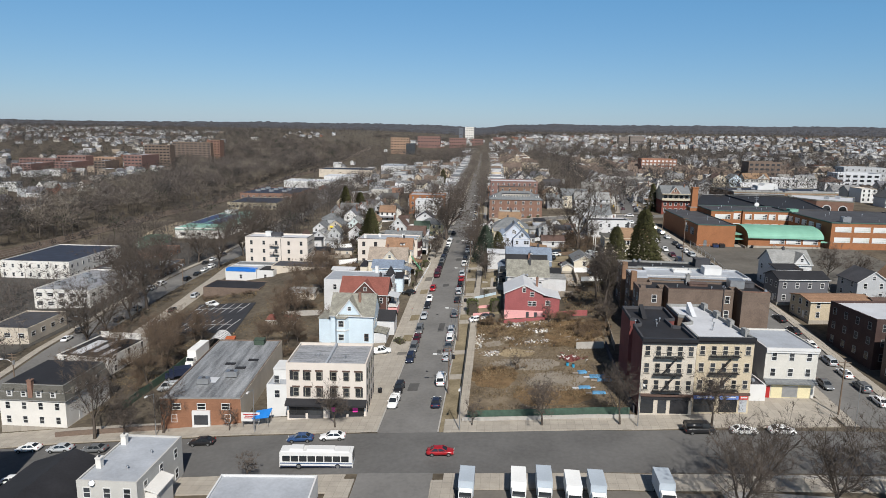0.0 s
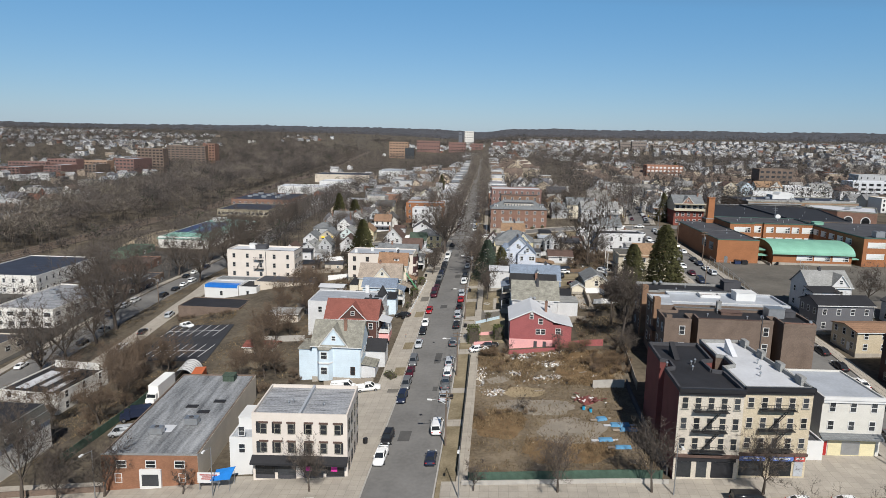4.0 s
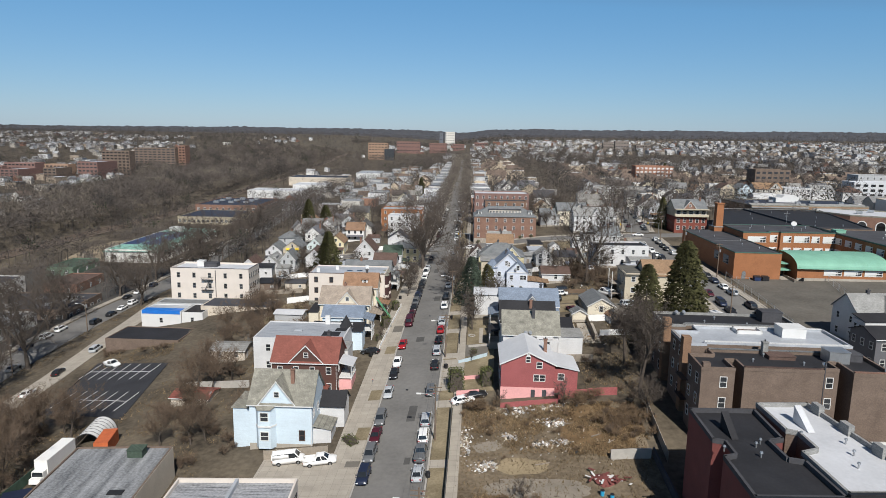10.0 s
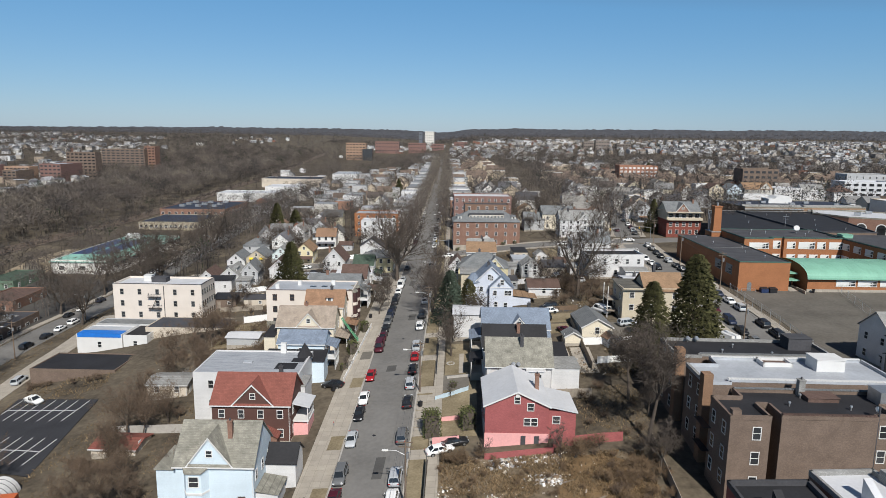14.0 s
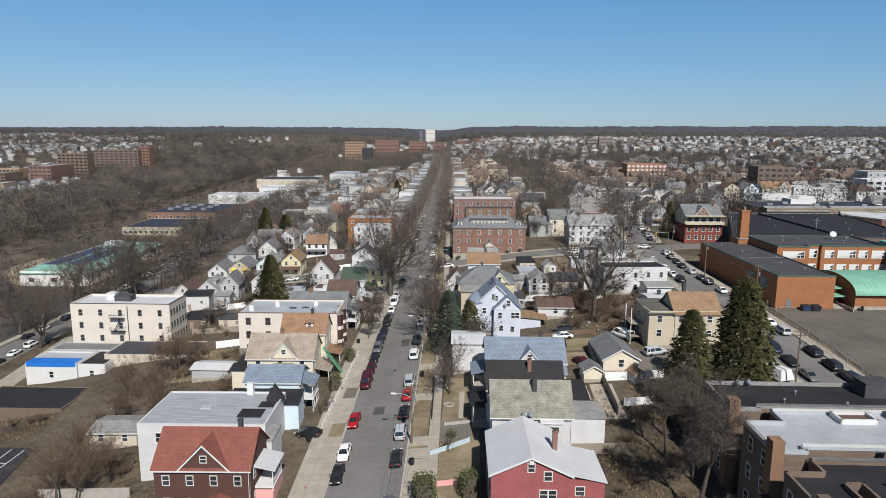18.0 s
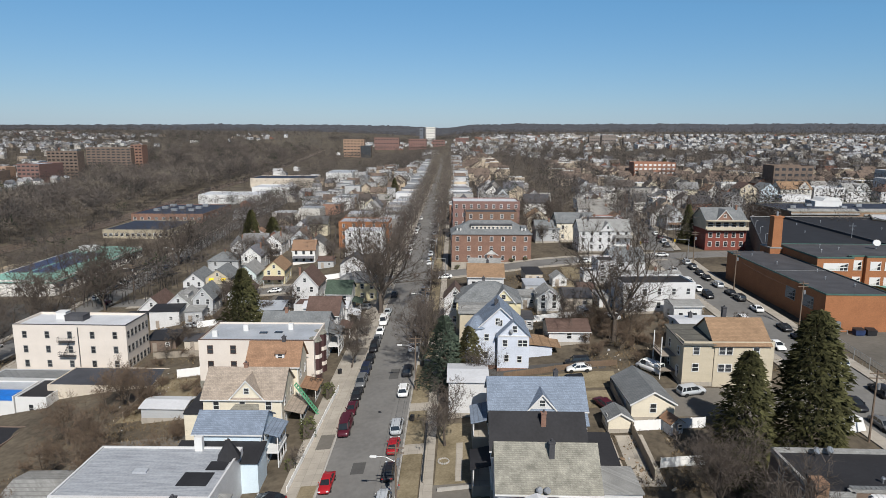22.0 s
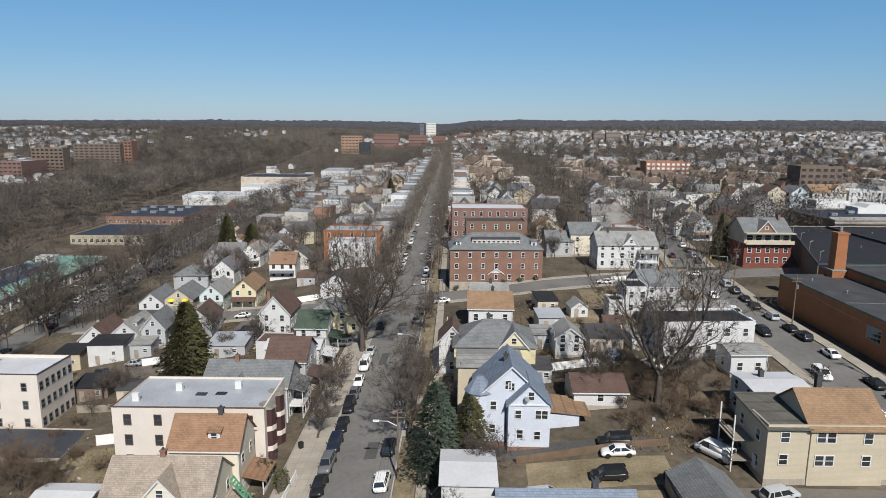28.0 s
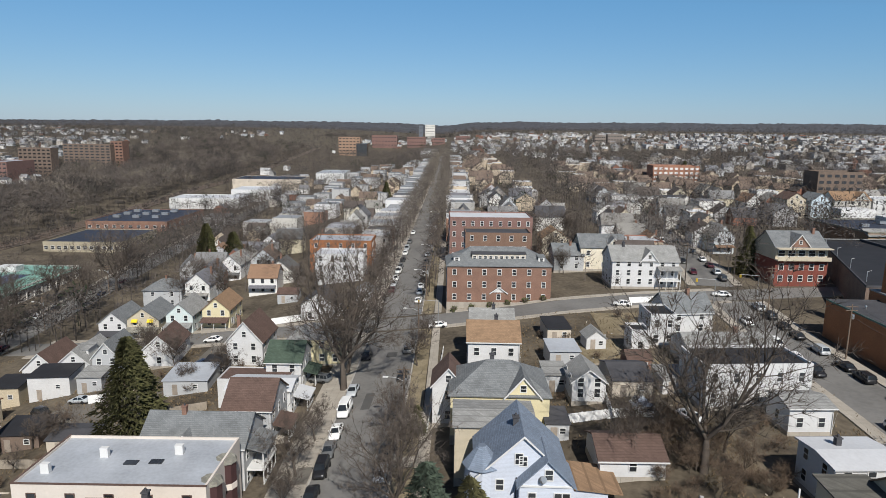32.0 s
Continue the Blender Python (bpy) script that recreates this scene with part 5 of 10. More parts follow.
# street trees
for x, y, s in ((-23.5, 282, 1.6), (-24.4, 291, 1.05), (-9.3, 241, .85), (-9.6, 252, .75), (-9.8, 262, .7), (-24, 262, .6), (-24.3, 252, .62), (-24.2, 243, .55), (-10.4, 292, .6), (-10, 306, .55), (-27.5, 313, .9), (-11.5, 345, .6), (-27.5, 352, .7), (-29, 372, .75), (-29.5, 392, .7), (-12.5, 400, .8), (-30, 415, .8), (-14, 425, .8)):
    plant("big" if s > .8 else "mid", x, y, s * (1 if s > .8 else 1.25), "street trees")
for x, y, s in ((30.6, 247.5, 1.5), (21.4, 250.5, .85), (35, 252.5, .7), (29.6, 171.5, 1.12), (29.5, 185, .95), (31, 191, .8), (29, 163, .6), (31.6, 179.5, .6)):
    plant("big" if s > 1.3 else "tall" if s > .9 else "mid", x, y, s * (1.0 if s > .9 else 1.2), "bare trees between back yards")
for x, y, s in ((-3.4, 209.6, .85), (-3, 190, .35), (0, 225, .7), (2, 226, .8), (-26, 206, .5), (15, 168, .7), (3, 169, .5), (6, 140, .5), (-2.5, 112.6, .7), (10.5, 112.4, .8), (24.5, 112.8, 1.0), (41, 113.6, 1.0), (-28.4, 112, .8), (-38, 93, .7), (-49, 111, .7), (-62, 110.5, .95), (-75, 108.6, 1.2), (-69, 109, .9), (102, 205, 1.0), (113, 206, .9), (57, 240, .7), (58, 252, .7), (-29, 232, .6), (-28, 224, .5)):
    plant("thin" if s < .75 else "mid", x, y, s, "garden trees")
for x, y, s in ((41, 92, .75), (50, 88, .85), (60, 90, .8), (70, 93, .75), (36, 84, .7)):
    plant('big', x, y, s * 1.18, 'bare trees below the avenue')
rng = random.Random(11)
# wide-branched trees along the left-hand street
for i in range(17):
    y = 166 + i * 14.5
    x = float(np.interp(y, [p[1] for p in LEFT], [p[0] for p in LEFT]))
    plant("big", x + rng.choice((-8.5, 7.8)) + rng.uniform(-.8, .8), y + rng.uniform(-3, 3), rng.uniform(1.15, 1.5), "trees along the left-hand street")


def thicket(name, label, places, seed, twig=None):
    """Overgrown brush nobody could count: many stems and twigs in one mesh of two materials."""
    r = random.Random(seed)
    out, kinds = [], []
    for kind, x, y, s in places:
        n, tr, cr, l, c = r.choice(PROTOS[kind])
        M = np.array(pose(x, y, G(x, y), r.uniform(-4, 4), r.uniform(-4, 4), r.uniform(0, 360)) @ Matrix.Scale(s, 4))
        for me, k in ((tr, 0), (cr, 1)):
            co = np.empty(len(me.vertices) * 3, np.float32)
            me.vertices.foreach_get("co", co)
            co = co.reshape(-1, 3) @ M[:3, :3].T + M[:3, 3]
            me.calc_loop_triangles()
            t = np.empty(len(me.loop_triangles) * 3, np.int32)
            me.loop_triangles.foreach_get("vertices", t)
            out.append(co[t].reshape(-1, 3, 3))
            kinds += [k] * (len(t) // 3)
    me = array_mesh(name, np.concatenate(out), BARK)
    me.materials.append(twig or TWIG_RED)
    if len(me.polygons) == len(kinds):
        me.polygons.foreach_set("material_index", kinds)
    tagged(new(name, me), label, "thicket", "", "stuff")


# thickets on the slope behind the first houses
blot = random.Random(77)
BRAMBLES = [(blot.gauss(x, dx), min(169.5, blot.gauss(y, dy)), blot.uniform(a, b)) for x, y, dx, dy, a, b, n in ((-1.2, 168.5, 1.4, .8, .5, .75, 6), (17.6, 169, 2.2, .8, .5, .8, 7), (8.9, 166, 2.5, 1.5, .25, .4, 8), (23.5, 161, 2.6, 3.2, .35, .6, 15), (27.4, 163, 1.4, 3.5, .5, .8, 7), (0, 164, 2.5, 2, .25, .4, 8), (1.6, 139, 3, 1.4, .25, .4, 8), (13, 160, 4, 4, .18, .32, 16)) for _ in range(n)]
pl = []
for _ in range(46):
    x, y = rng.uniform(-74, -48), rng.uniform(166, 236)
    if 166 < y < 206 and (x < -66 or x > -56):
        x = rng.uniform(-66, -56)
    pl.append(("bush" if rng.random() < .6 else "mid", x, y, rng.uniform(.6, 1.05)))
thicket("thicket", "tangled brown thicket on the slope behind the houses", pl, 1)
thicket("thicket", "tangled brown thicket beside the car park", [("bush" if rng.random() < .6 else "mid", rng.uniform(-100, -81), rng.uniform(128, 172), rng.uniform(.7, 1.1)) for _ in range(40)], 2)
thicket("thicket", "tangled rust-brown brambles in the vacant lot", [("bush", x, y, q) for x, y, q in BRAMBLES], 23, mat("rust_bramble", (.17, .118, .074), .95, .3, .4, 0, rand=.2))
thicket("thicket", "brown brush at the edge of the vacant lot", [("bush", rng.uniform(-106, -86), rng.uniform(213, 217.5), rng.uniform(.3, .5)) for _ in range(12)] + [("bush", rng.uniform(18, 30), rng.uniform(156, 171), rng.uniform(.3, .6)) for _ in range(14)] + [("bush", rng.uniform(20, 30), rng.uniform(173, 205), rng.uniform(.35, .6)) for _ in range(9)], 3)
thicket("thicket", "dense brown brush under the big bare tree", [("bush", rng.uniform(22, 44), rng.uniform(230, 264), rng.uniform(.4, .85)) for _ in range(40)] + [("mid", rng.uniform(22, 40), rng.uniform(232, 260), rng.uniform(.4, .6)) for _ in range(6)], 4)
thicket("thicket", "brown brush between the back yards", [("bush", rng.uniform(-74, -46), rng.uniform(228, 262), rng.uniform(.4, .75)) for _ in range(22)] + [("bush", rng.uniform(-62, -45), rng.uniform(152, 168), rng.uniform(.45, .8)) for _ in range(12)] + [("mid", rng.uniform(-64, -44), rng.uniform(154, 170), rng.uniform(.5, .8)) for _ in range(6)] + [("bush", rng.uniform(-112, -60), rng.uniform(284, 300), rng.uniform(.35, .6)) for _ in range(10)] + [("bush", rng.uniform(12, 58), rng.uniform(262, 318), rng.uniform(.3, .55)) for _ in range(26)], 5)
for _ in range(22):
    x, y = rng.uniform(-80, -40), rng.uniform(255, 318)
    plant(rng.choice(("thin", "mid", "bush")), x, y, rng.uniform(.5, .8), "trees in back yards")
for _ in range(14):
    x, y = rng.uniform(0, 60), rng.uniform(345, 440)
    plant(rng.choice(("big", "mid")), x + (12 if 0 < x < 22 else 0), y, rng.uniform(.6, .85), "trees in back yards")
for _ in range(24):
    x, y = rng.uniform(-110, -32), rng.uniform(352, 450)
    plant(rng.choice(("big", "mid")), x, y, rng.uniform(.65, .9), "trees in back yards")
for _ in range(10):
    plant("mid", rng.uniform(80, 135), rng.uniform(150, 196), rng.uniform(.5, .8), "trees in back yards")


# ---- woods and distant trees ----
def scatter_trees(name, label, places, seed, material, blades=46, hmin=9, hmax=16, wmax=.26):
    """Many small far trees, each a stem with a ragged crown of blades, in one mesh."""
    r = np.random.default_rng(seed)
    n = len(places)
    P = np.array([(x, y, G(x, y)) for x, y in places])
    H = r.uniform(hmin, hmax, n)
    V = np.zeros((n, blades + 2, 3, 3))
    th = r.uniform(0, 2 * np.pi, (n, blades))
    ph = np.arccos(r.uniform(-.3, 1, (n, blades)))
    lump = 1 + .22 * np.sin(3 * th + r.uniform(0, 6, (n, 1))) * np.sin(ph) + .12 * r.normal(0, 1, (n, blades))
    d = np.stack([np.sin(ph) * np.cos(th), np.sin(ph) * np.sin(th), np.cos(ph) * 1.1], -1) * lump[..., None]
    rad = (H * .37)[:, None, None]
    c = P[:, None, :] + np.array([0, 0, 1.0]) * (H * .57)[:, None, None]
    a = c + d * rad * r.uniform(.45, 1, (n, blades, 1))
    b = a + (d * .75 + r.normal(0, .55, (n, blades, 3))) * (H * .1)[:, None, None]
    s = r.normal(0, 1, (n, blades, 3))
    s /= np.linalg.norm(s, axis=-1, keepdims=True)
    wdt = r.uniform(.07, wmax, (n, blades, 1))
    V[:, :blades, 0], V[:, :blades, 1], V[:, :blades, 2] = a - s * wdt, a + s * wdt, b
    for k, ax in ((0, (.16, 0, 0)), (1, (0, .16, 0))):
        V[:, blades + k, 0], V[:, blades + k, 1], V[:, blades + k, 2] = P - np.array(ax), P + np.array(ax), P + np.array([0, 0, 1.0]) * (H * .8)[:, None]
    ob = new(name, array_mesh(name, V.reshape(-1, 3, 3), material))
    return tagged(ob, label, "trees", "", "stuff")


WOOD = mat("woodland_twigs", (.084, .071, .063), .97, .2, .03, 0, island=.3, second=(.136, .116, .103))
WOOD_PALE = mat("pale_woodland_twigs", (.14, .118, .098), .97, .2, .03, 0, island=.3, second=(.2, .172, .14))
WOOD_DARK = mat("dark_woodland_twigs", (.05, .044, .041), .97, .2, .03, 0, island=.3, second=(.082, .072, .066))
PINE = mat("far_pine_needles", (.025, .034, .018), .95, .3, .1, 0, island=.4)
r = random.Random(21)
sets = [[], [], [], []]
y = 225.0
while y < 1500:
    rail = float(np.interp(y, [290, 590, 750, 1500], [-240, -243, -262, -325]))
    w = float(np.interp(y, [230, 466, 649, 805, 950, 1195, 1500], [90, 50, 110, 140, 215, 260, 200]))
    gap = float(np.interp(y, [225, 600, 1500], [9.5, 11, 13]))
    x = rail - 11
    while x > rail - 17 - w:
        if noise.noise(Vector((x / 60, y / 60, 5))) > -.36:
            k = noise.noise(Vector((x / 25, y / 40, 9))) + r.uniform(-.35, .35)
            sets[3 if r.random() < .02 else 1 if k > .22 else 2 if k < -.2 else 0].append((x + r.uniform(-3, 3), y + r.uniform(-3.5, 3.5)))
        x -= gap
    y += gap
for pts, m_, n_, lab in ((sets[0], WOOD, 330, "leafless brown woods beyond the railway"), (sets[1], WOOD_PALE, 330, "paler tan crowns in the woods beyond the railway"), (sets[2], WOOD_DARK, 300, "darker bare crowns in the woods beyond the railway"), (sets[3], PINE, 260, "scattered dark pines in the woods")):
    scatter_trees("woods", lab, pts, n_ + len(pts), m_, n_, 11, 21, .3)

r = random.Random(22)
pts = []
while len(pts) < 300:
    x, y = r.uniform(-205, -118), r.uniform(150, 620)
    lx = float(np.interp(y, [p[1] for p in LEFT], [p[0] for p in LEFT]))
    if x > lx - 8 or (x > -162 and 325 < y < 440 and r.random() < .8) or any(abs(x - a) < w and abs(y - b) < d for a, b, w, d in ((-194, 266, 18, 24), (-156, 229, 13, 21), (-147, 184, 9, 12), (-156, 263, 18, 15), (-168, 299, 9, 14), (-188, 328, 8, 13), (-165, 380, 22, 52), (-182, 480, 36, 48), (-195, 560, 40, 50))):
        continue
    pts.append((x, y))
scatter_trees("rough_trees", "leafless trees and brush between the commercial blocks", pts, 5, WOOD, 110, 5, 11, .14)
pts = []
for y in range(350, 960, 7):
    for s in (-1, 1):
        if r.random() < .8:
            pts.append((street_x(y) + s * r.uniform(6.4, 8.5), y + r.uniform(-2, 2)))
for y in range(350, 800, 9):
    for s in (-1, 1):
        pts.append((float(np.interp(y, [345, 400, 520, 800], [68, 72, 72, 64])) + s * r.uniform(6.5, 8), y))
for y in range(395, 800, 8):
    lx = float(np.interp(y, [p[1] for p in LEFT], [p[0] for p in LEFT]))
    for s in (-1, 1):
        pts.append((lx + s * r.uniform(4.5, 7.5), y + r.uniform(-3, 3)))
scatter_trees("avenue_trees", "leafless kerbside trees far down the streets", pts, 6, WOOD, 190, 10, 16, .12)
pts = [(r.uniform(-108, -30), r.uniform(345, 470)) for _ in range(75)] + [(r.uniform(24, 62), r.uniform(350, 470)) for _ in range(34)] + [(r.uniform(78, 160), r.uniform(372, 470)) for _ in range(60)]
scatter_trees("yard_trees", "leafless trees in back yards past the cross street", pts, 7, WOOD, 120, 8, 14, .12)

# ---- vehicles ----
CAR_COL = {"black": (.018, .018, .02), "white": (.78, .78, .77), "silver": (.42, .44, .46), "grey": (.13, .135, .14), "blue": (.03, .07, .17), "navy": (.018, .025, .05), "red": (.33, .015, .02), "maroon": (.07, .012, .02), "tan": (.32, .28, .22), "yellow": (.75, .45, .02), "green": (.04, .09, .06)}


def car_paint(c):
    return mat("car_paint_" + c, CAR_COL[c], .28, .04, .5, 0, spec=.55)


CAR_DIM = {  # length, width, profile of the body side, cabin foot and top along the length, belt, roof
    "car": (4.7, 1.82, ((-2.35, .35), (-2.35, .85), (-2.2, .98), (-1.4, 1.0), (1.0, .96), (1.9, .85), (2.25, .72), (2.35, .35)), (-1.75, 1.15, -1.05, .35), .97, 1.45),
    "suv": (4.75, 1.92, ((-2.37, .4), (-2.37, 1.0), (-2.3, 1.1), (1.0, 1.08), (2.0, .98), (2.3, .82), (2.37, .4)), (-2.3, 1.3, -2.0, .55), 1.08, 1.74),
    "van": (5.4, 2.0, ((-2.7, .4), (-2.7, 1.2), (-2.65, 1.28), (1.6, 1.24), (2.4, 1.05), (2.65, .85), (2.7, .4)), (-2.66, 1.9, -2.6, 1.25), 1.25, 2.1),
    "pickup": (5.6, 1.98, ((-2.8, .45), (-2.8, 1.0), (-2.75, 1.06), (1.2, 1.08), (2.5, 1.0), (2.75, .85), (2.8, .45)), (-.7, 1.5, -.4, .8), 1.06, 1.8),
}


def car_meshes(kind, colour):
    """Body lofted from sections along the car, glazing of the cabin, and the roof with its pillars."""
    def make():
        L, W, prof, (a, b, c, d), belt, roof = CAR_DIM[kind]
        hw, h = W / 2, L / 2
        nose = {"car": (.93, .84, .73, .52), "suv": (1.06, .98, .86, .6), "van": (1.2, 1.08, .92, .62), "pickup": (1.08, 1.02, .92, .66)}[kind]
        tail = {"car": (.6, .92, .99), "suv": (.7, 1.02, 1.08), "van": (.75, 1.2, 1.25), "pickup": (.75, 1.0, 1.06)}[kind]
        ys = (-h, -h + .09, -h + .5, -h * .4, h * .38, h * .55, h * .8, h - .14, h)
        tops = (tail[0], tail[1], tail[2], belt, belt - .01, nose[0], nose[1], nose[2], nose[3])
        low = (.4, .3, .24, .24, .24, .24, .24, .29, .38)
        wide = (.8, .93, .985, 1, 1, .99, .965, .89, .7)
        m = MB()
        for y, t, z, k in zip(ys, tops, low, wide):
            w = hw * k
            mid = z + (t - z) * .45
            sec = [(-w * .88, z), (-w, mid), (-w * .985, t - .16), (-w * .9, t - .04), (-w * .5, t + .01), (w * .5, t + .01), (w * .9, t - .04), (w * .985, t - .16), (w, mid), (w * .88, z)]
            m.v += [(x, y, q) for x, q in sec]
        n = 10
        for i in range(len(ys) - 1):
            for j in range(n):
                q = (j + 1) % n
                m.f.append((i * n + j, (i + 1) * n + j, (i + 1) * n + q, i * n + q))
        m.f += [tuple(range(n)), tuple(range(len(ys) * n - 1, (len(ys) - 1) * n - 1, -1))]
        if kind == "pickup":
            for x in (-hw + .05, hw - .17):
                m.box(x, -h + .05, 1.0, x + .12, a - .05, 1.3).link(len(m.v) - 8)
            m.box(-hw + .17, -h + .04, 1.0, hw - .17, -h + .14, 1.28).link(len(m.v) - 8)
        for x in (-1, 1):   # door mirrors
            m.box(x * (hw + .09) - .09, b - .62, belt + .02, x * (hw + .09) + .09, b - .48, belt + .18, .02, .02).link(len(m.v) - 8)
        g = MB()
        w0, w1, z1 = hw - .1, hw - .27, roof - .05
        g.v = [(-w0, a, belt), (w0, a, belt), (w0, b, belt), (-w0, b, belt), (-w1, c, z1), (w1, c, z1), (w1, d, z1), (-w1, d, z1)]
        g.f = [(0, 1, 5, 4), (1, 2, 6, 5), (2, 3, 7, 6), (3, 0, 4, 7)]
        r = MB()
        for i, y in enumerate((c - .05, c + .18, (c + d) / 2, d - .18, d + .06)):
            e = 0 if i in (0, 4) else 1
            for k in (-1, -.8, 0, .8, 1):
                r.v.append((k * (w1 + .03), y, z1 - .01 + e * (.05 if abs(k) < 1 else 0) + (.035 if e and not k else 0)))
        for i in range(4):
            for j in range(4):
                r.f.append((i * 5 + j, i * 5 + j + 1, (i + 1) * 5 + j + 1, (i + 1) * 5 + j))
        for x in (-1, 1):   # pillars along the cabin's corners and doors
            mids = [(b, d)] + [(b + (a - b) * f, d + (c - d) * f) for f in ((.48, .8) if kind in ("suv", "van") else (.5,))] + [(a, c)]
            for y0, y1 in mids:
                p = .06 if y0 not in (a, b) else .09
                k = len(r.v)
                for xx, yy, zz in ((w0, y0, belt), (w1, y1, z1)):
                    r.v += [(x * (xx + .015), yy - p, zz), (x * (xx + .015), yy + p, zz), (x * (xx - .09), yy + p, zz + .01), (x * (xx - .09), yy - p, zz + .01)]
                for j in range(4):
                    q = (j + 1) % 4
                    r.f.append((k + j, k + q, k + 4 + q, k + 4 + j) if x > 0 else (k + q, k + j, k + 4 + j, k + 4 + q))
                q = min(range(25), key=lambda i: (r.v[i][0] - r.v[k + 4][0]) ** 2 + (r.v[i][1] - r.v[k + 4][1]) ** 2)
                r.f.append((k + 4, k + 5, q))
        cp = car_paint(colour)
        if kind == "van":
            for x in (-w0 - .005, w0 - .035):
                m.box(x, a + .1, belt - .05, x + .04, .2, roof - .12).link(len(m.v) - 8)
        return m.mesh("body", cp, True), g.mesh("glazing", CARGLASS), r.mesh("roof", cp)
    return cached(("car", kind, colour), make)


def wheel_mesh(rad=.33, w=.22):
    def make():
        t = MB().tube((-w / 2, 0, 0), (w / 2, 0, 0), rad, n=14)
        for i in range(8):   # dark wheel arch over the tyre
            p, q = math.pi * i / 8, math.pi * (i + 1) / 8
            R = rad + .08
            A, B = (R * math.cos(p), R * math.sin(p) - .02), (R * math.cos(q), R * math.sin(q) - .02)
            for x in (-w / 2 + .02, w / 2 - .02):
                t.poly([(x, 0, 0), (x, *A), (x, *B)] if x > 0 else [(x, 0, 0), (x, *B), (x, *A)])
        return t.mesh("tyre", RUBBER), MB().tube((-w / 2 - .012, 0, 0), (w / 2 + .012, 0, 0), rad * .62, n=10).mesh("rim", RIM)
    return cached(("wheel", rad), make)


def lamp_mesh(m, name):
    return cached((name,), lambda: MB().box(-.17, -.03, -.08, .17, .03, .08).mesh(name, m))


COLWORD = {"navy": "dark navy", "grey": "dark grey"}


def car(kind, colour, x, y, rz, near=True, where="parked at the kerb", group="cars parked along the streets", dz=.12):
    L, W = CAR_DIM[kind][:2]
    c, s = math.cos(radians(rz)), math.sin(radians(rz))
    zf, zb = G(x - s * 1.4, y + c * 1.4), G(x + s * 1.4, y - c * 1.4)
    zr, zl = G(x + c * .8, y + s * .8), G(x - c * .8, y - s * .8)
    name = {"car": "car", "suv": "suv", "van": "van", "pickup": "pickup_truck"}[kind]
    e = new(name)
    e.matrix_basis = Matrix.Translation((x, y, (zf + zb) / 2 + dz)) @ pose(0, 0, 0, 0, 0, rz) @ pose(0, 0, 0, math.degrees(math.atan2(zf - zb, 2.8)), -math.degrees(math.atan2(zr - zl, 1.6)), 0)
    tagged(e, "%s %s %s" % (COLWORD.get(colour, colour), {"car": "saloon car", "suv": "sport utility car", "van": "panel van", "pickup": "pickup truck"}[kind], where), "car" if kind != "van" else "van", group)
    body, glass, roof = car_meshes(kind, colour)
    b = part("body", body, None, e)
    part("glazing", glass, None, e)
    part("roof", roof, None, e)
    tyre, rim = wheel_mesh()
    for sx in (-1, 1):
        for yy in (-L * .3, L * .31):
            w = part("tyre", tyre, None, e)
            w.location = (sx * (W / 2 - .085), yy, .33)
            if near:
                part("rim", rim, None, w)
        if near:
            o = part("head_light", lamp_mesh(LAMP_CLEAR, "head_light"), None, b)
            o.location = (sx * (W / 2 - .3), L / 2 - .02, .68)
            o = part("tail_light", lamp_mesh(LAMP_RED, "tail_light"), None, b)
            o.location = (sx * (W / 2 - .26), -L / 2 + .02, .82)
    return e


def at_kerb(y, off):
    return street_x(y) + off


LEFT_ROW = ((122.4, "pickup", "white"), (129.2, "suv", "black"), (147.2, "suv", "navy"), (153.6, "suv", "grey"), (159.6, "car", "maroon"), (165.6, "suv", "grey"), (176.2, "car", "silver"), (185, "car", "black"), (191, "car", "white"), (201, "car", "red"), (216.4, "van", "maroon"), (223, "car", "maroon"), (228.6, "car", "black"), (234, "suv", "grey"), (239.8, "suv", "navy"), (246, "car", "black"), (252.8, "suv", "black"), (258, "car", "grey"), (263.6, "car", "white"), (271.6, "van", "white"), (280, "car", "silver"), (299, "car", "black"), (353.7, "car", "maroon"), (361, "car", "silver"), (368, "car", "white"), (378, "suv", "white"), (385, "car", "grey"), (396, "car", "black"), (408, "car", "white"), (417, "suv", "silver"), (432, "car", "grey"), (455, "car", "white"))
RIGHT_ROW = ((122, "car", "navy"), (133.3, "van", "white"), (147.6, "car", "silver"), (153.5, "pickup", "grey"), (159, "suv", "white"), (164.6, "suv", "silver"), (176.4, "suv", "grey"), (188.4, "car", "black"), (196.1, "suv", "silver"), (202.8, "car", "black"), (209.7, "car", "red"), (215.6, "suv", "silver"), (228.6, "suv", "white"), (237.7, "suv", "black"), (250.9, "car", "silver"), (256.5, "car", "black"), (263.6, "car", "grey"), (269.4, "suv", "black"), (286, "car", "black"), (301.4, "suv", "grey"), (340, "car", "white"), (349, "car", "silver"), (356, "car", "white"), (363, "car", "grey"), (371, "car", "white"), (379, "suv", "black"), (390, "car", "black"), (402, "car", "silver"), (420, "car", "black"), (440, "suv", "grey"), (452, "car", "white"))
rng = random.Random(4)
for y, k, c in LEFT_ROW:
    car(k, c, at_kerb(y, -4.45), y, 180 + rng.uniform(-1.5, 1.5), y < 215)
for y, k, c in RIGHT_ROW:
    car(k, c, at_kerb(y, 4.3), y, rng.uniform(-1.5, 1.5), y < 215)


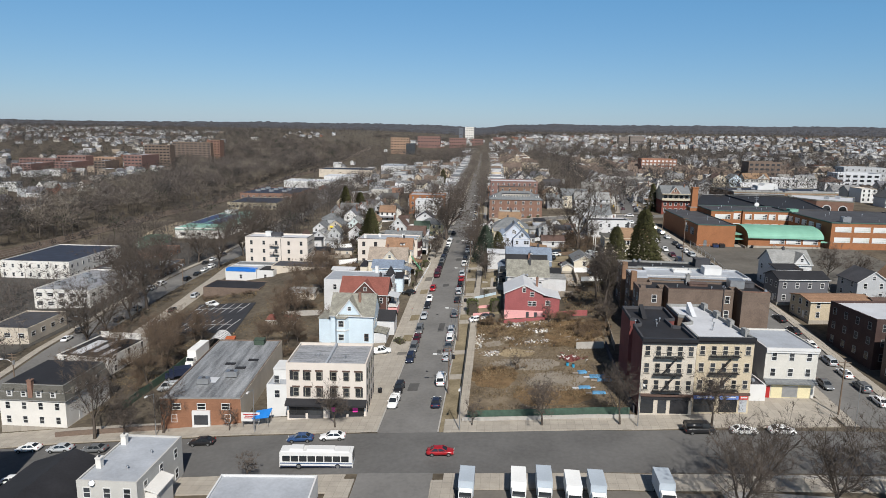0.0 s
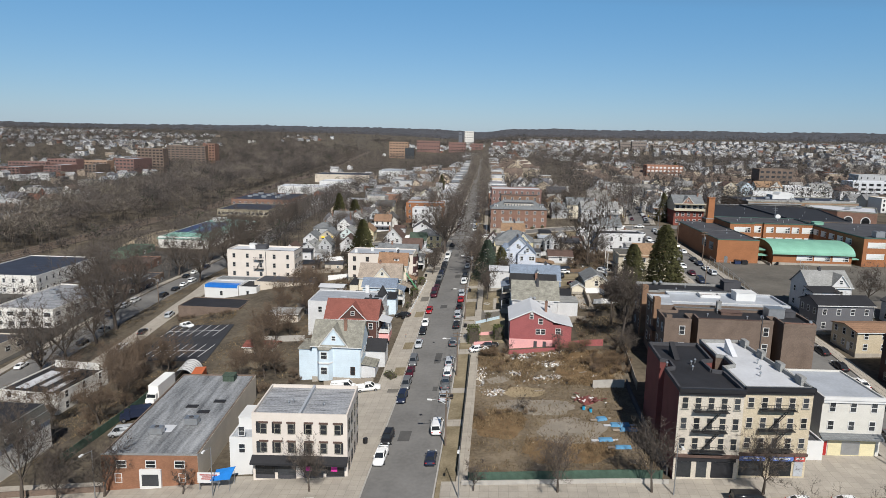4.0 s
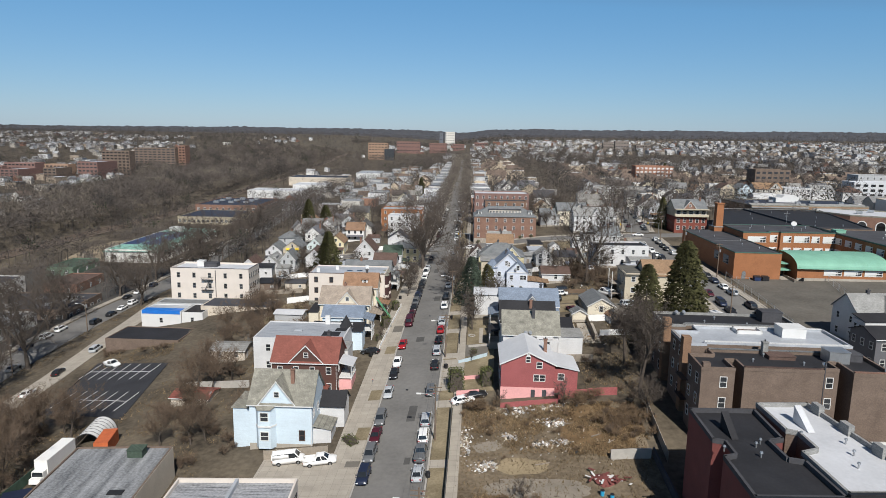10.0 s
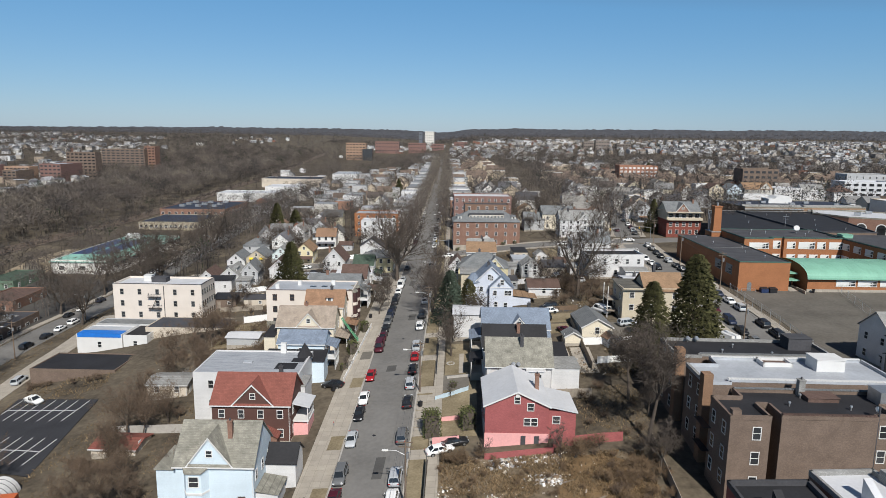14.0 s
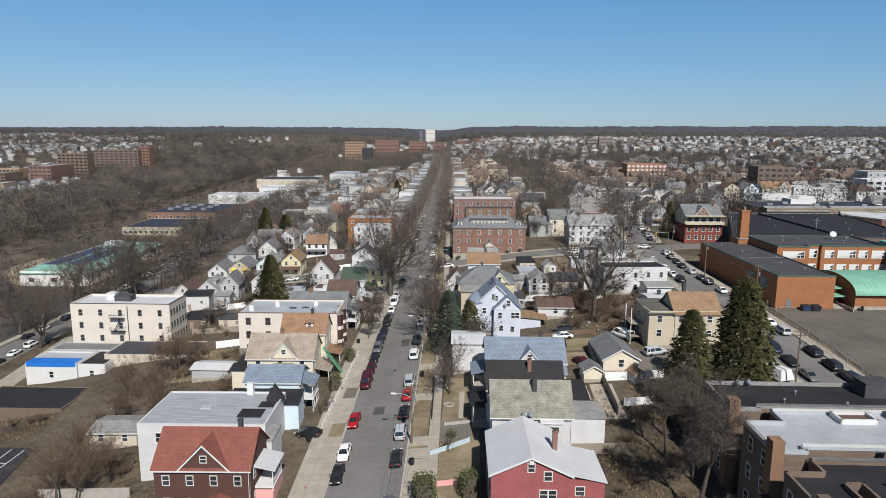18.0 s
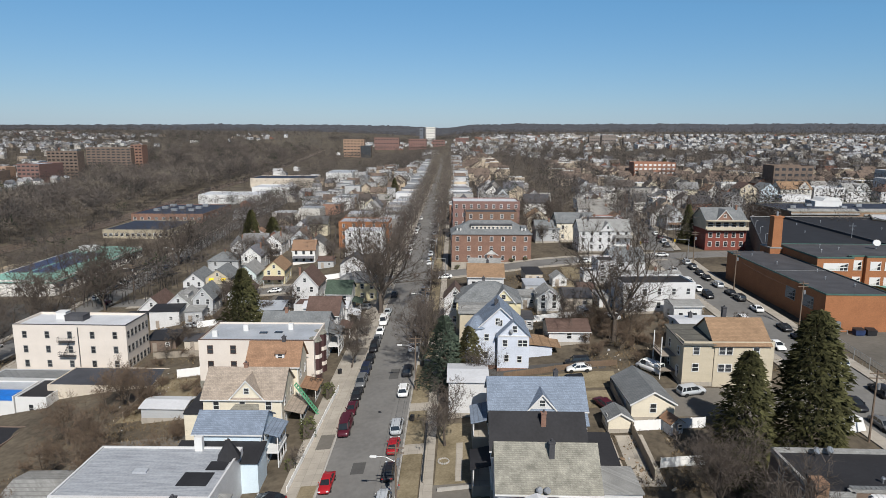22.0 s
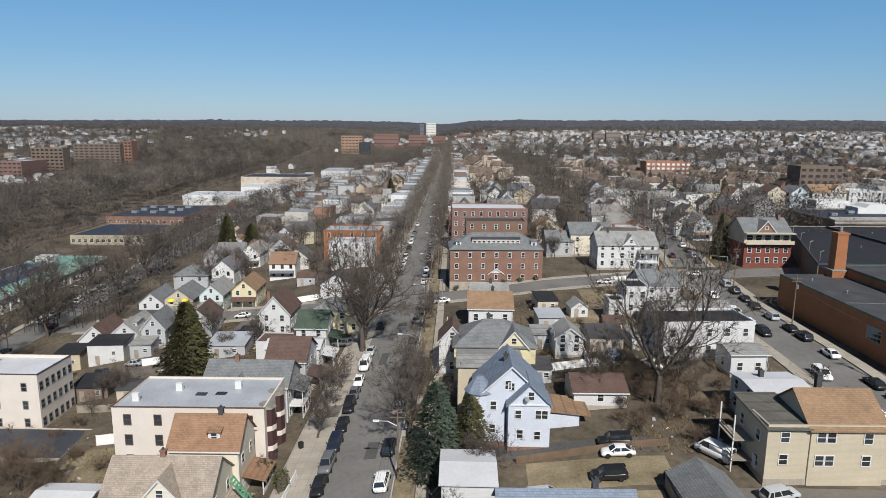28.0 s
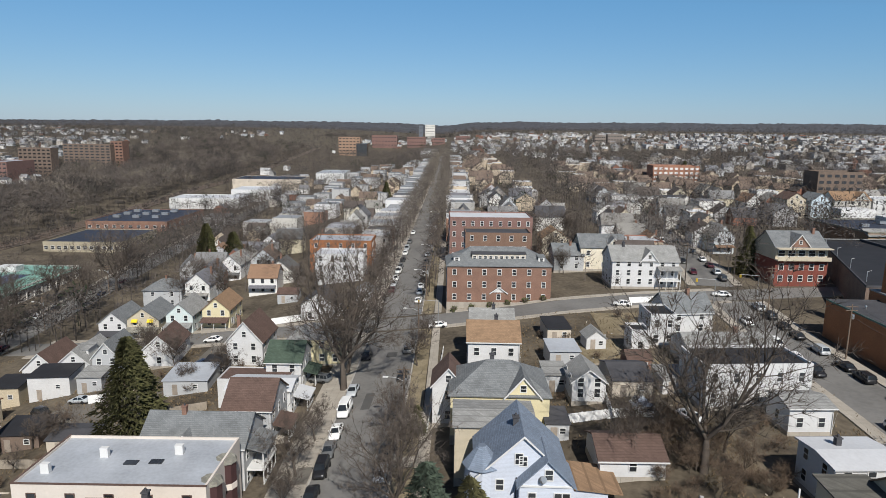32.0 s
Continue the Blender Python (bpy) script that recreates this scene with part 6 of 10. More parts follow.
def along(line, t):
    xs, ys = [p[0] for p in line], [p[1] for p in line]
    x = float(np.interp(t, ys, xs))
    x2 = float(np.interp(t + 2, ys, xs))
    return x, -math.degrees(math.atan2(x2 - x, 2))


cols = ["black", "grey", "silver", "white", "black", "black", "white", "maroon", "grey", "silver", "navy"]
for i, y in enumerate((126.5, 133, 140, 147, 156, 164, 172, 181.5, 189, 202, 210.2, 215.6, 222.2, 234.4, 240.6, 248, 254.4, 268.2, 278.3, 284, 292.8, 302, 308.5, 316, 323, 352, 360, 369, 378, 392, 404, 412, 430, 448)):
    x, a = along(RIGHT1 if y < 330 else RIGHT2, y)
    car(rng.choice(("car", "suv", "car")), rng.choice(cols), x + 3.5, y, a, y < 200, "parked beside the school pavement" if y > 245 else "parked on the side street")
for i, y in enumerate((133.6, 143, 166.9, 211, 217.5, 224, 233, 243, 258, 281, 288.3, 296, 311.5, 360, 375, 390, 410)):
    x, a = along(RIGHT1 if y < 330 else RIGHT2, y)
    car(rng.choice(("car", "suv", "car")), rng.choice(cols), x - 3.4, y, a + 180, y < 200, "parked on the side street")
for i, y in enumerate((178, 186, 197, 209, 224, 233, 240, 247, 256, 263, 270, 279, 287, 299, 312, 334, 341, 348, 356, 364, 374, 392, 410)):
    x, a = along(LEFT, y)
    car(rng.choice(("car", "suv", "car")), rng.choice(cols), x + rng.choice((-3.6, 3.6)), y, a, False, "parked under bare trees")
# single cars
for k, c, x, y, a, w in (("car", "blue", -33.4, 106.8, 95, "parked in front of the shop"), ("car", "white", -27.6, 107.5, 95, "parked in front of the shop"), ("car", "black", -51.8, 105.8, 93, "parked in front of the workshop"), ("car", "white", -85.5, 104.6, 93, "parked on the avenue"), ("car", "silver", -78.6, 104, 93, "parked on the avenue"), ("car", "grey", -71.6, 103.6, 93, "parked on the avenue"), ("car", "white", -78.6, 92.6, -85, "parked on the avenue"),
                          ("car", "red", -7.2, 102.1, -88, "crossing on the avenue"), ("van", "black", 38.1, 110.9, -86, "parked outside the tenements"), ("car", "white", 45.8, 111.4, -86, "parked outside the tenements"), ("car", "white", 52.6, 112.2, -86, "parked outside the tenements"), ("pickup", "white", -27.6, 152, -80, "parked beside the blue house"), ("van", "white", -33.2, 152.6, -80, "parked beside the blue house"),
                          ("pickup", "white", -97.4, 206.6, -120, "standing in the car park"), ("car", "white", -4.2, 171.4, -70, "standing on a driveway"), ("car", "black", -1.8, 173.4, -75, "standing on a driveway"), ("car", "maroon", 22.6, 217.4, 25, "parked on a back lawn"), ("suv", "silver", 38, 221.4, -75, "parked beside the tan house"), ("suv", "black", 18.5, 226.3, 88, "parked beside the fence"), ("car", "white", 20.8, 231.6, 86, "parked behind the blue house"), ("suv", "black", 21, 234.6, 86, "parked behind the blue house"), ("van", "white", 33.6, 231, 35, "parked behind the garage"),
                          ("suv", "silver", 9.8, 222.8, -88, "parked below the fence"), ("suv", "navy", -59, 303, -20, "parked in a yard"), ("car", "white", -64.2, 321, 85, "driving on the cross street"), ("car", "silver", -78.4, 288, 80, "parked behind houses"), ("car", "white", 37.8, 324.6, 75, "driving on the cross street"), ("car", "white", 65.6, 334.4, 82, "driving on the cross street"), ("van", "white", 27, 264.6, 10, "parked in a back yard"), ("car", "white", 33.5, 262, 20, "parked in a back yard"), ("car", "black", -27.4, 198, 75, "parked on a driveway"), ("suv", "grey", -29, 287, 70, "parked on a driveway"), ("car", "white", -7.5, 316.4, 92, "waiting at the crossing"), ("suv", "black", -84, 284, 60, "parked behind houses"), ("car", "black", -98, 288, 30, "parked behind houses"), ("car", "black", -111, 204.5, 8, "parked on the service lane"), ("suv", "silver", -110.4, 220, 5, "parked on the service lane"), ("car", "white", -109.8, 191.5, 6, "parked on the service lane")):
    car(k, c, x, y, a, y < 215, w)


def box_truck(x, y, rz, cab_col, label, box_mat, L=5.2, H=2.5):
    e = thing("box_truck", x, y, G(x, y) + .12, rz, label, "truck")
    part("cargo_box", MB().box(-1.15, -L, .95, 1.15, 0, .95 + H), box_mat, e)
    c = part("cab", MB().box(-1.05, .08, .5, 1.05, 1.2, 2.3, .05, .05).box(-1.0, 1.2, .5, 1.0, 2.1, 1.35, .03, .06), cab_col, e)
    part("windscreen", MB().poly([(-.95, 1.21, 1.4), (.95, 1.21, 1.4), (.9, 1.16, 2.2), (-.9, 1.16, 2.2)]), CARGLASS, c)
    part("chassis", MB().box(-.5, -L, .55, .5, 1.9, .93), DARK, e)
    tyre, rim = wheel_mesh(.42)
    for sx in (-1, 1):
        for yy in (-L * .72, 1.3):
            w = part("tyre", tyre, None, e)
            w.location = (sx * .98, yy, .42)
            part("rim", rim, None, w)


TW_ = mat("truck_white", (.78, .78, .76), .5, .08, .4, 0)
TG_ = mat("truck_grey", (.4, .45, .5), .5, .1, .4, 0)
for x, y, mt, lab in ((-2, 90, TG_, "grey"), (5.8, 90.4, TW_, "white"), (9.6, 90.2, TG_, "grey roofed"), (13.8, 89.4, TW_, "white"), (17.2, 89, TG_, "grey roofed"), (27, 90, TG_, "grey")):
    box_truck(x, y - 2, 180, TW_, lab + " delivery truck parked in a row", mt, 4.6, 2.1 if mt is TW_ else 2.4)
box_truck(-76.4, 150.4, 184, TW_, "white box truck standing behind the workshop", TW_, 8.5, 2.9)
box_truck(-76.2, 141, 120, car_paint("navy"), "dark blue tarpaulin truck behind the workshop", car_paint("navy"), 4, 1.8)


def bus(x, y, rz):
    e = thing("city_bus", x, y, G(x, y) + .13, rz, "long white city bus with blue stripe and dark windows", "bus")
    b = part("body", MB().box(-1.28, -6.1, .35, 1.28, 6.1, 2.95, .05, .04).box(-1.1, -5.8, 2.95, 1.1, 5.6, 3.1, .1, .1), WHITE, e)
    part("roof_unit", MB().box(-.85, -4.5, 3.1, .85, -2.2, 3.4, .1, .1), WHITE, e)
    part("roof_unit", MB().box(-.85, -1.6, 3.1, .85, 3.0, 3.3, .1, .1), WHITE, e)
    for sx in (-1, 1):
        for i in range(8):
            y0 = -5.6 + i * 1.4
            part("window", MB().box(sx * 1.27 - .02, y0, 1.35, sx * 1.27 + .02, y0 + 1.25, 2.35), CARGLASS, b)
        part("stripe", MB().box(sx * 1.275 - .02, -6, .95, sx * 1.275 + .02, 6, 1.12), car_paint("blue"), b)
        part("skirt", MB().box(sx * 1.27 - .02, -6, .36, sx * 1.27 + .02, 6, .6), car_paint("navy"), b)
        tyre, rim = wheel_mesh(.48, .3)
        for yy in (-2.9, 3.6):
            w = part("tyre", tyre, None, e)
            w.location = (sx * 1.13, yy, .48)
            part("rim", rim, None, w)
    part("windscreen", MB().box(-1.1, 6.06, 1.1, 1.1, 6.12, 2.6), CARGLASS, b)
    part("destination_sign", MB().box(-.9, 6.05, 2.64, .9, 6.11, 2.88), DARK, b)


bus(-27.7, 98.2, -84)

# ---- neighbourhood beyond ----
HW = mat("painted_house_wall", (1, 1, 1), .7, .06, .3, .05, pattern="siding", object_cols=[(.7, .7, .68), (.6, .57, .5), (.72, .72, .72), (.4, .4, .4), (.5, .42, .32), (.52, .55, .57), (.64, .63, .6), (.28, .13, .09), (.58, .53, .4), (.72, .71, .68), (.3, .28, .26), (.46, .46, .48)])
HR = mat("house_roofing", (1, 1, 1), .88, .18, .4, .15, pattern="shingle", object_cols=[(.17, .17, .18), (.25, .25, .25), (.12, .1, .09), (.2, .15, .12), (.3, .29, .27), (.09, .09, .1), (.32, .2, .13), (.2, .2, .22), (.15, .15, .15), (.36, .35, .33)])
HF = mat("flat_roofing", (1, 1, 1), .7, .2, .2, .1, object_cols=[(.5, .51, .53), (.2, .2, .21), (.68, .69, .7), (.35, .36, .37), (.08, .08, .085), (.6, .6, .6)])


def house_proto(W, D, eave, rise, axis, floors, label, wall=None, roof=None):
    P = []
    e = new("template")
    walls(e, W, D, eave, rise if axis != "flat" else 0, axis, wall or HW, base=-3)
    if axis == "flat":
        flat_top(e, W, D, eave, roof or HF, wall or HW, .4)
    else:
        gable_roof(e, W, D, eave, rise, axis, roof or HR)
        part("porch_roof", MB().slab([(-W / 2 + .3, -1.9, 2.7), (W / 2 - .3, -1.9, 2.7), (W / 2 - .3, 0, 3.2), (-W / 2 + .3, 0, 3.2)], .18), roof or HR, e)
        part("chimney", MB().box(W * .2, D * .6, eave, W * .2 + .6, D * .6 + .6, eave + rise + .9), BRICK_RED, e)
    st = (eave - .4) / floors
    f = MB()
    for k in range(floors):
        n = 2 if W < 9 else 3 if W < 13 else 5
        for i in range(n):
            w, g = window_meshes(1.0, 1.5, TRIM)
            o = part("window", g, None, e)
            o.matrix_basis = pose(-W / 2 + W * (i + .5) / n, -.02, 1.9 + k * st)
    P = [(c.name.split(".")[0], c.data, c.matrix_basis.copy()) for c in e.children]
    for c in list(e.children):
        bpy.data.objects.remove(c)
    bpy.data.objects.remove(e)
    return P, label, W, D


SUB = [house_proto(8, 11, 6.2, 3.4, "y", 2, "two-storey gabled frame house with shingle roof"), house_proto(9, 10, 5.8, 3.2, "x", 2, "two-storey frame house with side-gabled roof"), house_proto(7, 12, 6.0, 3.8, "y", 2, "narrow gabled frame house with porch roof"), house_proto(10, 9, 4.0, 3.6, "x", 1, "one-and-a-half-storey cottage with steep roof")]
SUBF = [house_proto(9, 14, 8.2, 0, "flat", 3, "three-storey flat-roofed row house with parapet"), house_proto(12, 13, 6.4, 0, "flat", 2, "two-storey flat-roofed building with parapet walls")]
WPALE = mat("pale_row_wall", (1, 1, 1), .75, .06, .3, .05, object_cols=[(.6, .6, .59), (.5, .48, .44), (.42, .42, .42), (.62, .62, .62), (.36, .34, .32), (.3, .17, .12), (.52, .5, .48)])
RPALE = mat("pale_row_roofing", (1, 1, 1), .6, .2, .2, .1, object_cols=[(.32, .33, .34), (.45, .46, .48), (.22, .23, .24), (.38, .39, .4), (.5, .51, .52), (.28, .29, .3), (.13, .13, .135)])
SUBROW = [house_proto(12, 12.6, 8.4, 0, "flat", 3, "pale flat-roofed row house beside the street", WPALE, RPALE), house_proto(11, 12.8, 7.2, 0, "flat", 2, "low pale flat-roofed row house beside the street", WPALE, RPALE), house_proto(13, 12.7, 9.4, 0, "flat", 3, "tall pale flat-roofed row house beside the street", WPALE, RPALE)]
LANDMARKS = ((148, 648, 22, 14), (198, 516, 20, 14), (262, 512, 20, 14), (158, 400, 56, 52), (195, 482, 52, 16), (284, 546, 22, 18))
taken = []
row_houses = [[], [], [], []]   # vertices, faces, material slots, materials


def join_proto(P, x, y, rz):
    """The houses furthest down the streets, gathered into one mesh."""
    V, F, S, M = row_houses
    base = pose(x, y, G(x, y), 0, 0, rz)
    for name, me, m in P[0]:
        if name not in ("wall", "roof"):
            continue
        n = len(V)
        mm = base @ m
        V.extend((mm @ v.co)[:] for v in me.vertices)
        slots = []
        for ma in me.materials:
            if ma not in M:
                M.append(ma)
            slots.append(M.index(ma))
        for p in me.polygons:
            F.append([n + i for i in p.vertices])
            S.append(slots[p.material_index] if slots else 0)
    taken.append((x, y))


def put_proto(P, x, y, rz):
    if any(abs(x - a) < w and abs(y - b) < d for a, b, w, d in LANDMARKS):
        return None
    if y > 560:
        return join_proto(P, x, y, rz)
    parts, label, W, D = P
    if y > 432:
        parts = [p for p in parts if p[0] in ("wall", "roof")] + ([p for p in parts if p[0] == "window"][-1:] if y < 540 else [])
    e = new("house")
    e.matrix_basis = pose(x, y, G(x, y), 0, 0, rz)
    tagged(e, label, "house", "houses of the neighbourhood beyond")
    for name, me, m in parts:
        o = new(name, me)
        o.parent, o.matrix_basis = e, m
    taken.append((x, y))


rng = random.Random(8)
# both sides of the main street, past the cross street: flat-roofed rows on one side, a mix on the other
for y in range(414, 1020, 13):
    x = street_x(y) - 16.5 + rng.uniform(-1, 1)
    put_proto(rng.choice(SUBROW), x, y, 1.5 + rng.uniform(-1, 1))
    if rng.random() < .8:
        put_proto(rng.choice(SUB + SUBROW), x - rng.uniform(17, 22), y + 4, rng.choice((0, 90, 180)) + rng.uniform(-3, 5))
    if rng.random() < .7:
        put_proto(rng.choice(SUB + SUBROW), x - rng.uniform(44, 52), y + 4, rng.choice((0, 90, 180)) + rng.uniform(-3, 5))
    if y > 470 and rng.random() < .6:
        put_proto(rng.choice(SUB + SUBROW), x - rng.uniform(66, 74), y + 2, rng.choice((0, 90, 180)) + rng.uniform(-3, 5))
for y in range(412, 1020, 13):
    x = street_x(y) + 17 + rng.uniform(-1, 2)
    put_proto(rng.choice(SUBROW + SUBF + SUB), x, y, rng.uniform(-2, 4))
    if rng.random() < .85:
        put_proto(rng.choice(SUB), x + rng.uniform(18, 22), y + 5, rng.choice((0, 90, 180)) + rng.uniform(-3, 5))
    if rng.random() < .6:
        put_proto(rng.choice(SUB + SUBF), x + rng.uniform(38, 44), y + 2, rng.choice((0, 90, 180)) + rng.uniform(-3, 5))
for y in range(345, 403, 14):
    put_proto(rng.choice(SUB), street_x(y) - 70 + rng.uniform(-3, 3), y + 22, rng.uniform(-4, 6))
for x, y, a in ((-104, 398, 20), (-92, 404, 95), (-76, 398, 5), (-84, 424, 10), (-100, 432, 100), (-112, 446, 8), (-72, 440, 92), (-120, 470, 5), (-104, 488, 90), (-66, 366, 5), (-60, 384, 92)):
    put_proto(rng.choice(SUB), x, y, a)
# along the side street beyond the cross street
for y in range(362, 820, 14):
    x, a = along(RIGHT2, y)
    for s in (-1, 1):
        if s > 0 and y < 378:
            continue
        put_proto(rng.choice(SUB + SUB + SUBF), x + s * 15 + rng.uniform(-1.5, 1.5), y, rng.choice((0, -90, 90)) + rng.uniform(-4, 4))
# right-hand streets
for col in range(5):
    for row in range(16):
        x, y = 118 + col * 52 + rng.uniform(-3, 3), 395 + row * 19 + rng.uniform(-3, 3)
        put_proto(rng.choice(SUB + SUB + SUBF), x, y, rng.choice((0, 90)) + rng.uniform(-5, 5))
        if rng.random() < .8:
            put_proto(rng.choice(SUB), x + 22, y + 3, rng.choice((0, 90)) + rng.uniform(-5, 5))
for i in range(22):
    put_proto(rng.choice(SUB + SUB + SUBF), -312 - (i % 6) * 21 + rng.uniform(-4, 4) - (i // 6) * 12, 402 + (i // 6) * 44 + rng.uniform(-6, 6), rng.choice((0, 90)) + rng.uniform(-12, 12))
for x, y, P, a in ((118, 188, SUB[2], 5), (132, 186, SUB[0], 4), (128, 160, SUBF[0], 4), (148, 190, SUB[0], 4), (165, 182, SUB[2], 4)):
    put_proto(P, x, y, a)
row_mesh = bpy.data.meshes.new("houses_down_the_streets")
row_mesh.from_pydata(row_houses[0], [], row_houses[1])
for row_mat in row_houses[3]:
    row_mesh.materials.append(row_mat)
row_mesh.polygons.foreach_set("material_index", row_houses[2])
tagged(new("houses_down_the_streets", row_mesh), "rows of small gabled houses far down the streets", "houses", "", "stuff")


def far_houses():
    """Distant houses as one mesh: walls and roofs as separate islands."""
    r = random.Random(31)
    m, kinds = MB(), []
    lots = []
    y = 430.0
    while y < 2350:
        step = 15 + y * .0035
        x = -(y * .8 + 60)
        while x < y * .8 + 60:
            lots.append((x + r.uniform(-3, 3), y + r.uniform(-4, 4)))
            x += step
        y += step * 1.35
    for x, y in lots:
        # houses stand in clusters, with woods and gaps between
        clump = math.sin(x / 61 + 1.7 * math.sin(y / 173)) + math.sin(y / 97 + 1.3 * math.sin(x / 139 + 2)) + .6 * math.sin((x + y) / 233)
        side = (.34 if y < 1500 else .42) if x > -60 else .2 if x < -.5 * y else .1
        if r.random() > side + .16 * clump or abs(x - street_x(y)) < 13:
            continue
        rail = float(np.interp(y, [290, 590, 750, 1500], [-240, -243, -262, -325]))
        if x < rail + (60 if y < 900 else 20) and x > rail - 14 - float(np.interp(y, [230, 466, 649, 805, 950, 1195, 1500], [110, 95, 135, 165, 235, 290, 230])):
            continue
        if -150 < x < 400 and y < 1035 and (x < 100 or y < 700):
            continue
        z, a = G(x, y), r.choice((0, math.pi / 2)) + r.uniform(-.15, .15)
        w, d, h, t = r.uniform(2.9, 4.2), r.uniform(3.8, 6), r.uniform(4.2, 6), r.uniform(2, 3.4)
        if r.random() < .2:
            w, d, h, t = w * 1.8, d * 1.6, h + 2, 0
        c, s = math.cos(a), math.sin(a)
        R = lambda u, v, q: (x + u * c - v * s, y + u * s + v * c, z + q)
        k = len(m.v)
        m.v += [R(-w, -d, -2), R(w, -d, -2), R(w, d, -2), R(-w, d, -2), R(-w, -d, h), R(w, -d, h), R(w, d, h), R(-w, d, h), R(0, -d, h + t), R(0, d, h + t)]
        m.f += [tuple(k + i for i in f) for f in ((0, 1, 5, 8, 4), (1, 2, 6, 5), (2, 3, 7, 9, 6), (3, 0, 4, 7))]
        kinds += [0] * 4
        k = len(m.v)
        m.v += [R(-w - .4, -d - .4, h - .2), R(0, -d - .4, h + t + .1), R(w + .4, -d - .4, h - .2), R(w + .4, d + .4, h - .2), R(0, d + .4, h + t + .1), R(-w - .4, d + .4, h - .2)]
        m.f += [(k, k + 1, k + 4, k + 5), (k + 1, k + 2, k + 3, k + 4)]
        kinds += [1] * 2
    me = m.mesh("distant_houses", mat("distant_wall", (1, 1, 1), .7, .06, .05, 0, island_cols=[(.62, .62, .61), (.42, .39, .35), (.5, .5, .5), (.3, .3, .3), (.34, .28, .22), (.24, .12, .085), (.58, .57, .54), (.26, .24, .22), (.64, .64, .64), (.44, .46, .48)]))
    me.materials.append(mat("distant_roof", (1, 1, 1), .85, .1, .05, 0, island_cols=[(.2, .2, .21), (.3, .3, .31), (.12, .11, .1), (.2, .16, .13), (.4, .4, .4), (.1, .1, .11), (.48, .49, .5), (.26, .27, .29)]))
    me.polygons.foreach_set("material_index", kinds)
    tagged(new("distant_houses", me), "countless small pale houses far off among trees", "houses", "", "stuff")


far_houses()
# ---- distant trees between the houses ----
r = random.Random(41)
pts = []
while len(pts) < 21000:
    y = 330 + 3100 * r.random() ** 1.35
    x = r.uniform(-1, 1) * (y * .8 + 80)
    if abs(x - street_x(y)) < 9 or (noise.noise(Vector((x / 70, y / 110, 4))) < -.2 and y < 2300) or (-234 < x < -118 and y < 330) or any(a < x < b and c < y < d for a, b, c, d in ((-192, -146, 300, 425), (-216, -156, 425, 520), (-232, -166, 520, 604), (-244, -172, 640, 762), (-234, -222, 300, 660))) or (y < 470 and -110 < x < 62) or (x > 60 and x < 170 and y < 380) or (y < 360 and x > 60):
        continue
    if any(abs(x - a) < 6 and abs(y - b) < 7 for a, b in (taken if y < 900 else ())):
        continue
    pts.append((x, y))
k3 = len(pts) // 3
scatter_trees("distant_trees", "leafless brown trees among the houses far off", pts[:k3], 2, WOOD, 46, 9, 17, .3)
scatter_trees("distant_trees", "dark leafless trees among the houses far off", pts[k3:-900], 12, WOOD_DARK, 46, 9, 17, .3)
scatter_trees("distant_trees", "dark evergreens among the houses far off", pts[-900:], 13, PINE, 60, 8, 15, .5)


r = random.Random(44)
pts = []
while len(pts) < 620:
    x, y = r.uniform(-140, 420), r.uniform(400, 1080)
    if abs(x - street_x(y)) < 8 or x > y * .62 or any(abs(x - a) < 7 and abs(y - b) < 8 for a, b in taken) or any(abs(x - a) < w + 4 and abs(y - b) < d + 6 for a, b, w, d in LANDMARKS):
        continue
    pts.append((x, y))
scatter_trees("yard_trees", "tall bare trees standing between the houses beyond", pts[:310], 16, WOOD, 230, 11, 19, .11)
scatter_trees("yard_trees", "dark bare trees standing between the houses beyond", pts[310:], 17, WOOD_DARK, 230, 11, 19, .11)
r = random.Random(43)
rows_ = [(street_x(q) + k * r.uniform(5.4, 8.5), q + r.uniform(-3, 3)) for q in range(440, 1100, 8) for k in (-1, 1) if r.random() < .85]
scatter_trees("yard_trees", "tall bare street trees meeting over the far street", rows_, 20, WOOD_PALE, 230, 11, 18, .13)
scatter_trees("distant_trees", "bare trees before the far apartment blocks", [(r.uniform(-420, 160), 900 + 560 * r.random()) for _ in range(1300)], 22, WOOD, 70, 9, 16, .24)
scatter_trees("distant_trees", "tall bare trees on a far rise below the tower", [(r.uniform(-420, 140), r.uniform(1930, 2120)) for _ in range(260)], 14, WOOD_DARK, 90, 12, 20, .5)
pts = [(r.uniform(-232, -118), r.uniform(335, 700)) for _ in range(330)]
pts = [(x, y) for x, y in pts if not any(a < x < b and c < y < d for a, b, c, d in ((-192, -146, 300, 425), (-216, -156, 425, 520), (-232, -166, 520, 604), (-244, -172, 640, 762), (-234, -222, 300, 700)))]
scatter_trees("distant_trees", "bare trees on the slope beyond the far apartments", [(-q * r.uniform(.3, .82), q) for q in (820 + 1500 * r.random() ** 1.2 for _ in range(3600))], 18, WOOD_DARK, 60, 9, 17, .34)
brush = [(float(np.interp(q, [290, 590, 750, 1500], [-240, -243, -262, -325])) + r.choice((-1, 1)) * r.uniform(7, 13), q) for q in (285 + 900 * r.random() for _ in range(420))]
scatter_trees("trackside_brush", "low bare brush along both sides of the railway", brush, 19, WOOD_DARK, 120, 3, 7, .2)
scatter_trees("rough_trees", "leafless trees round the depot halls", pts, 15, WOOD_DARK, 130, 8, 14, .16)


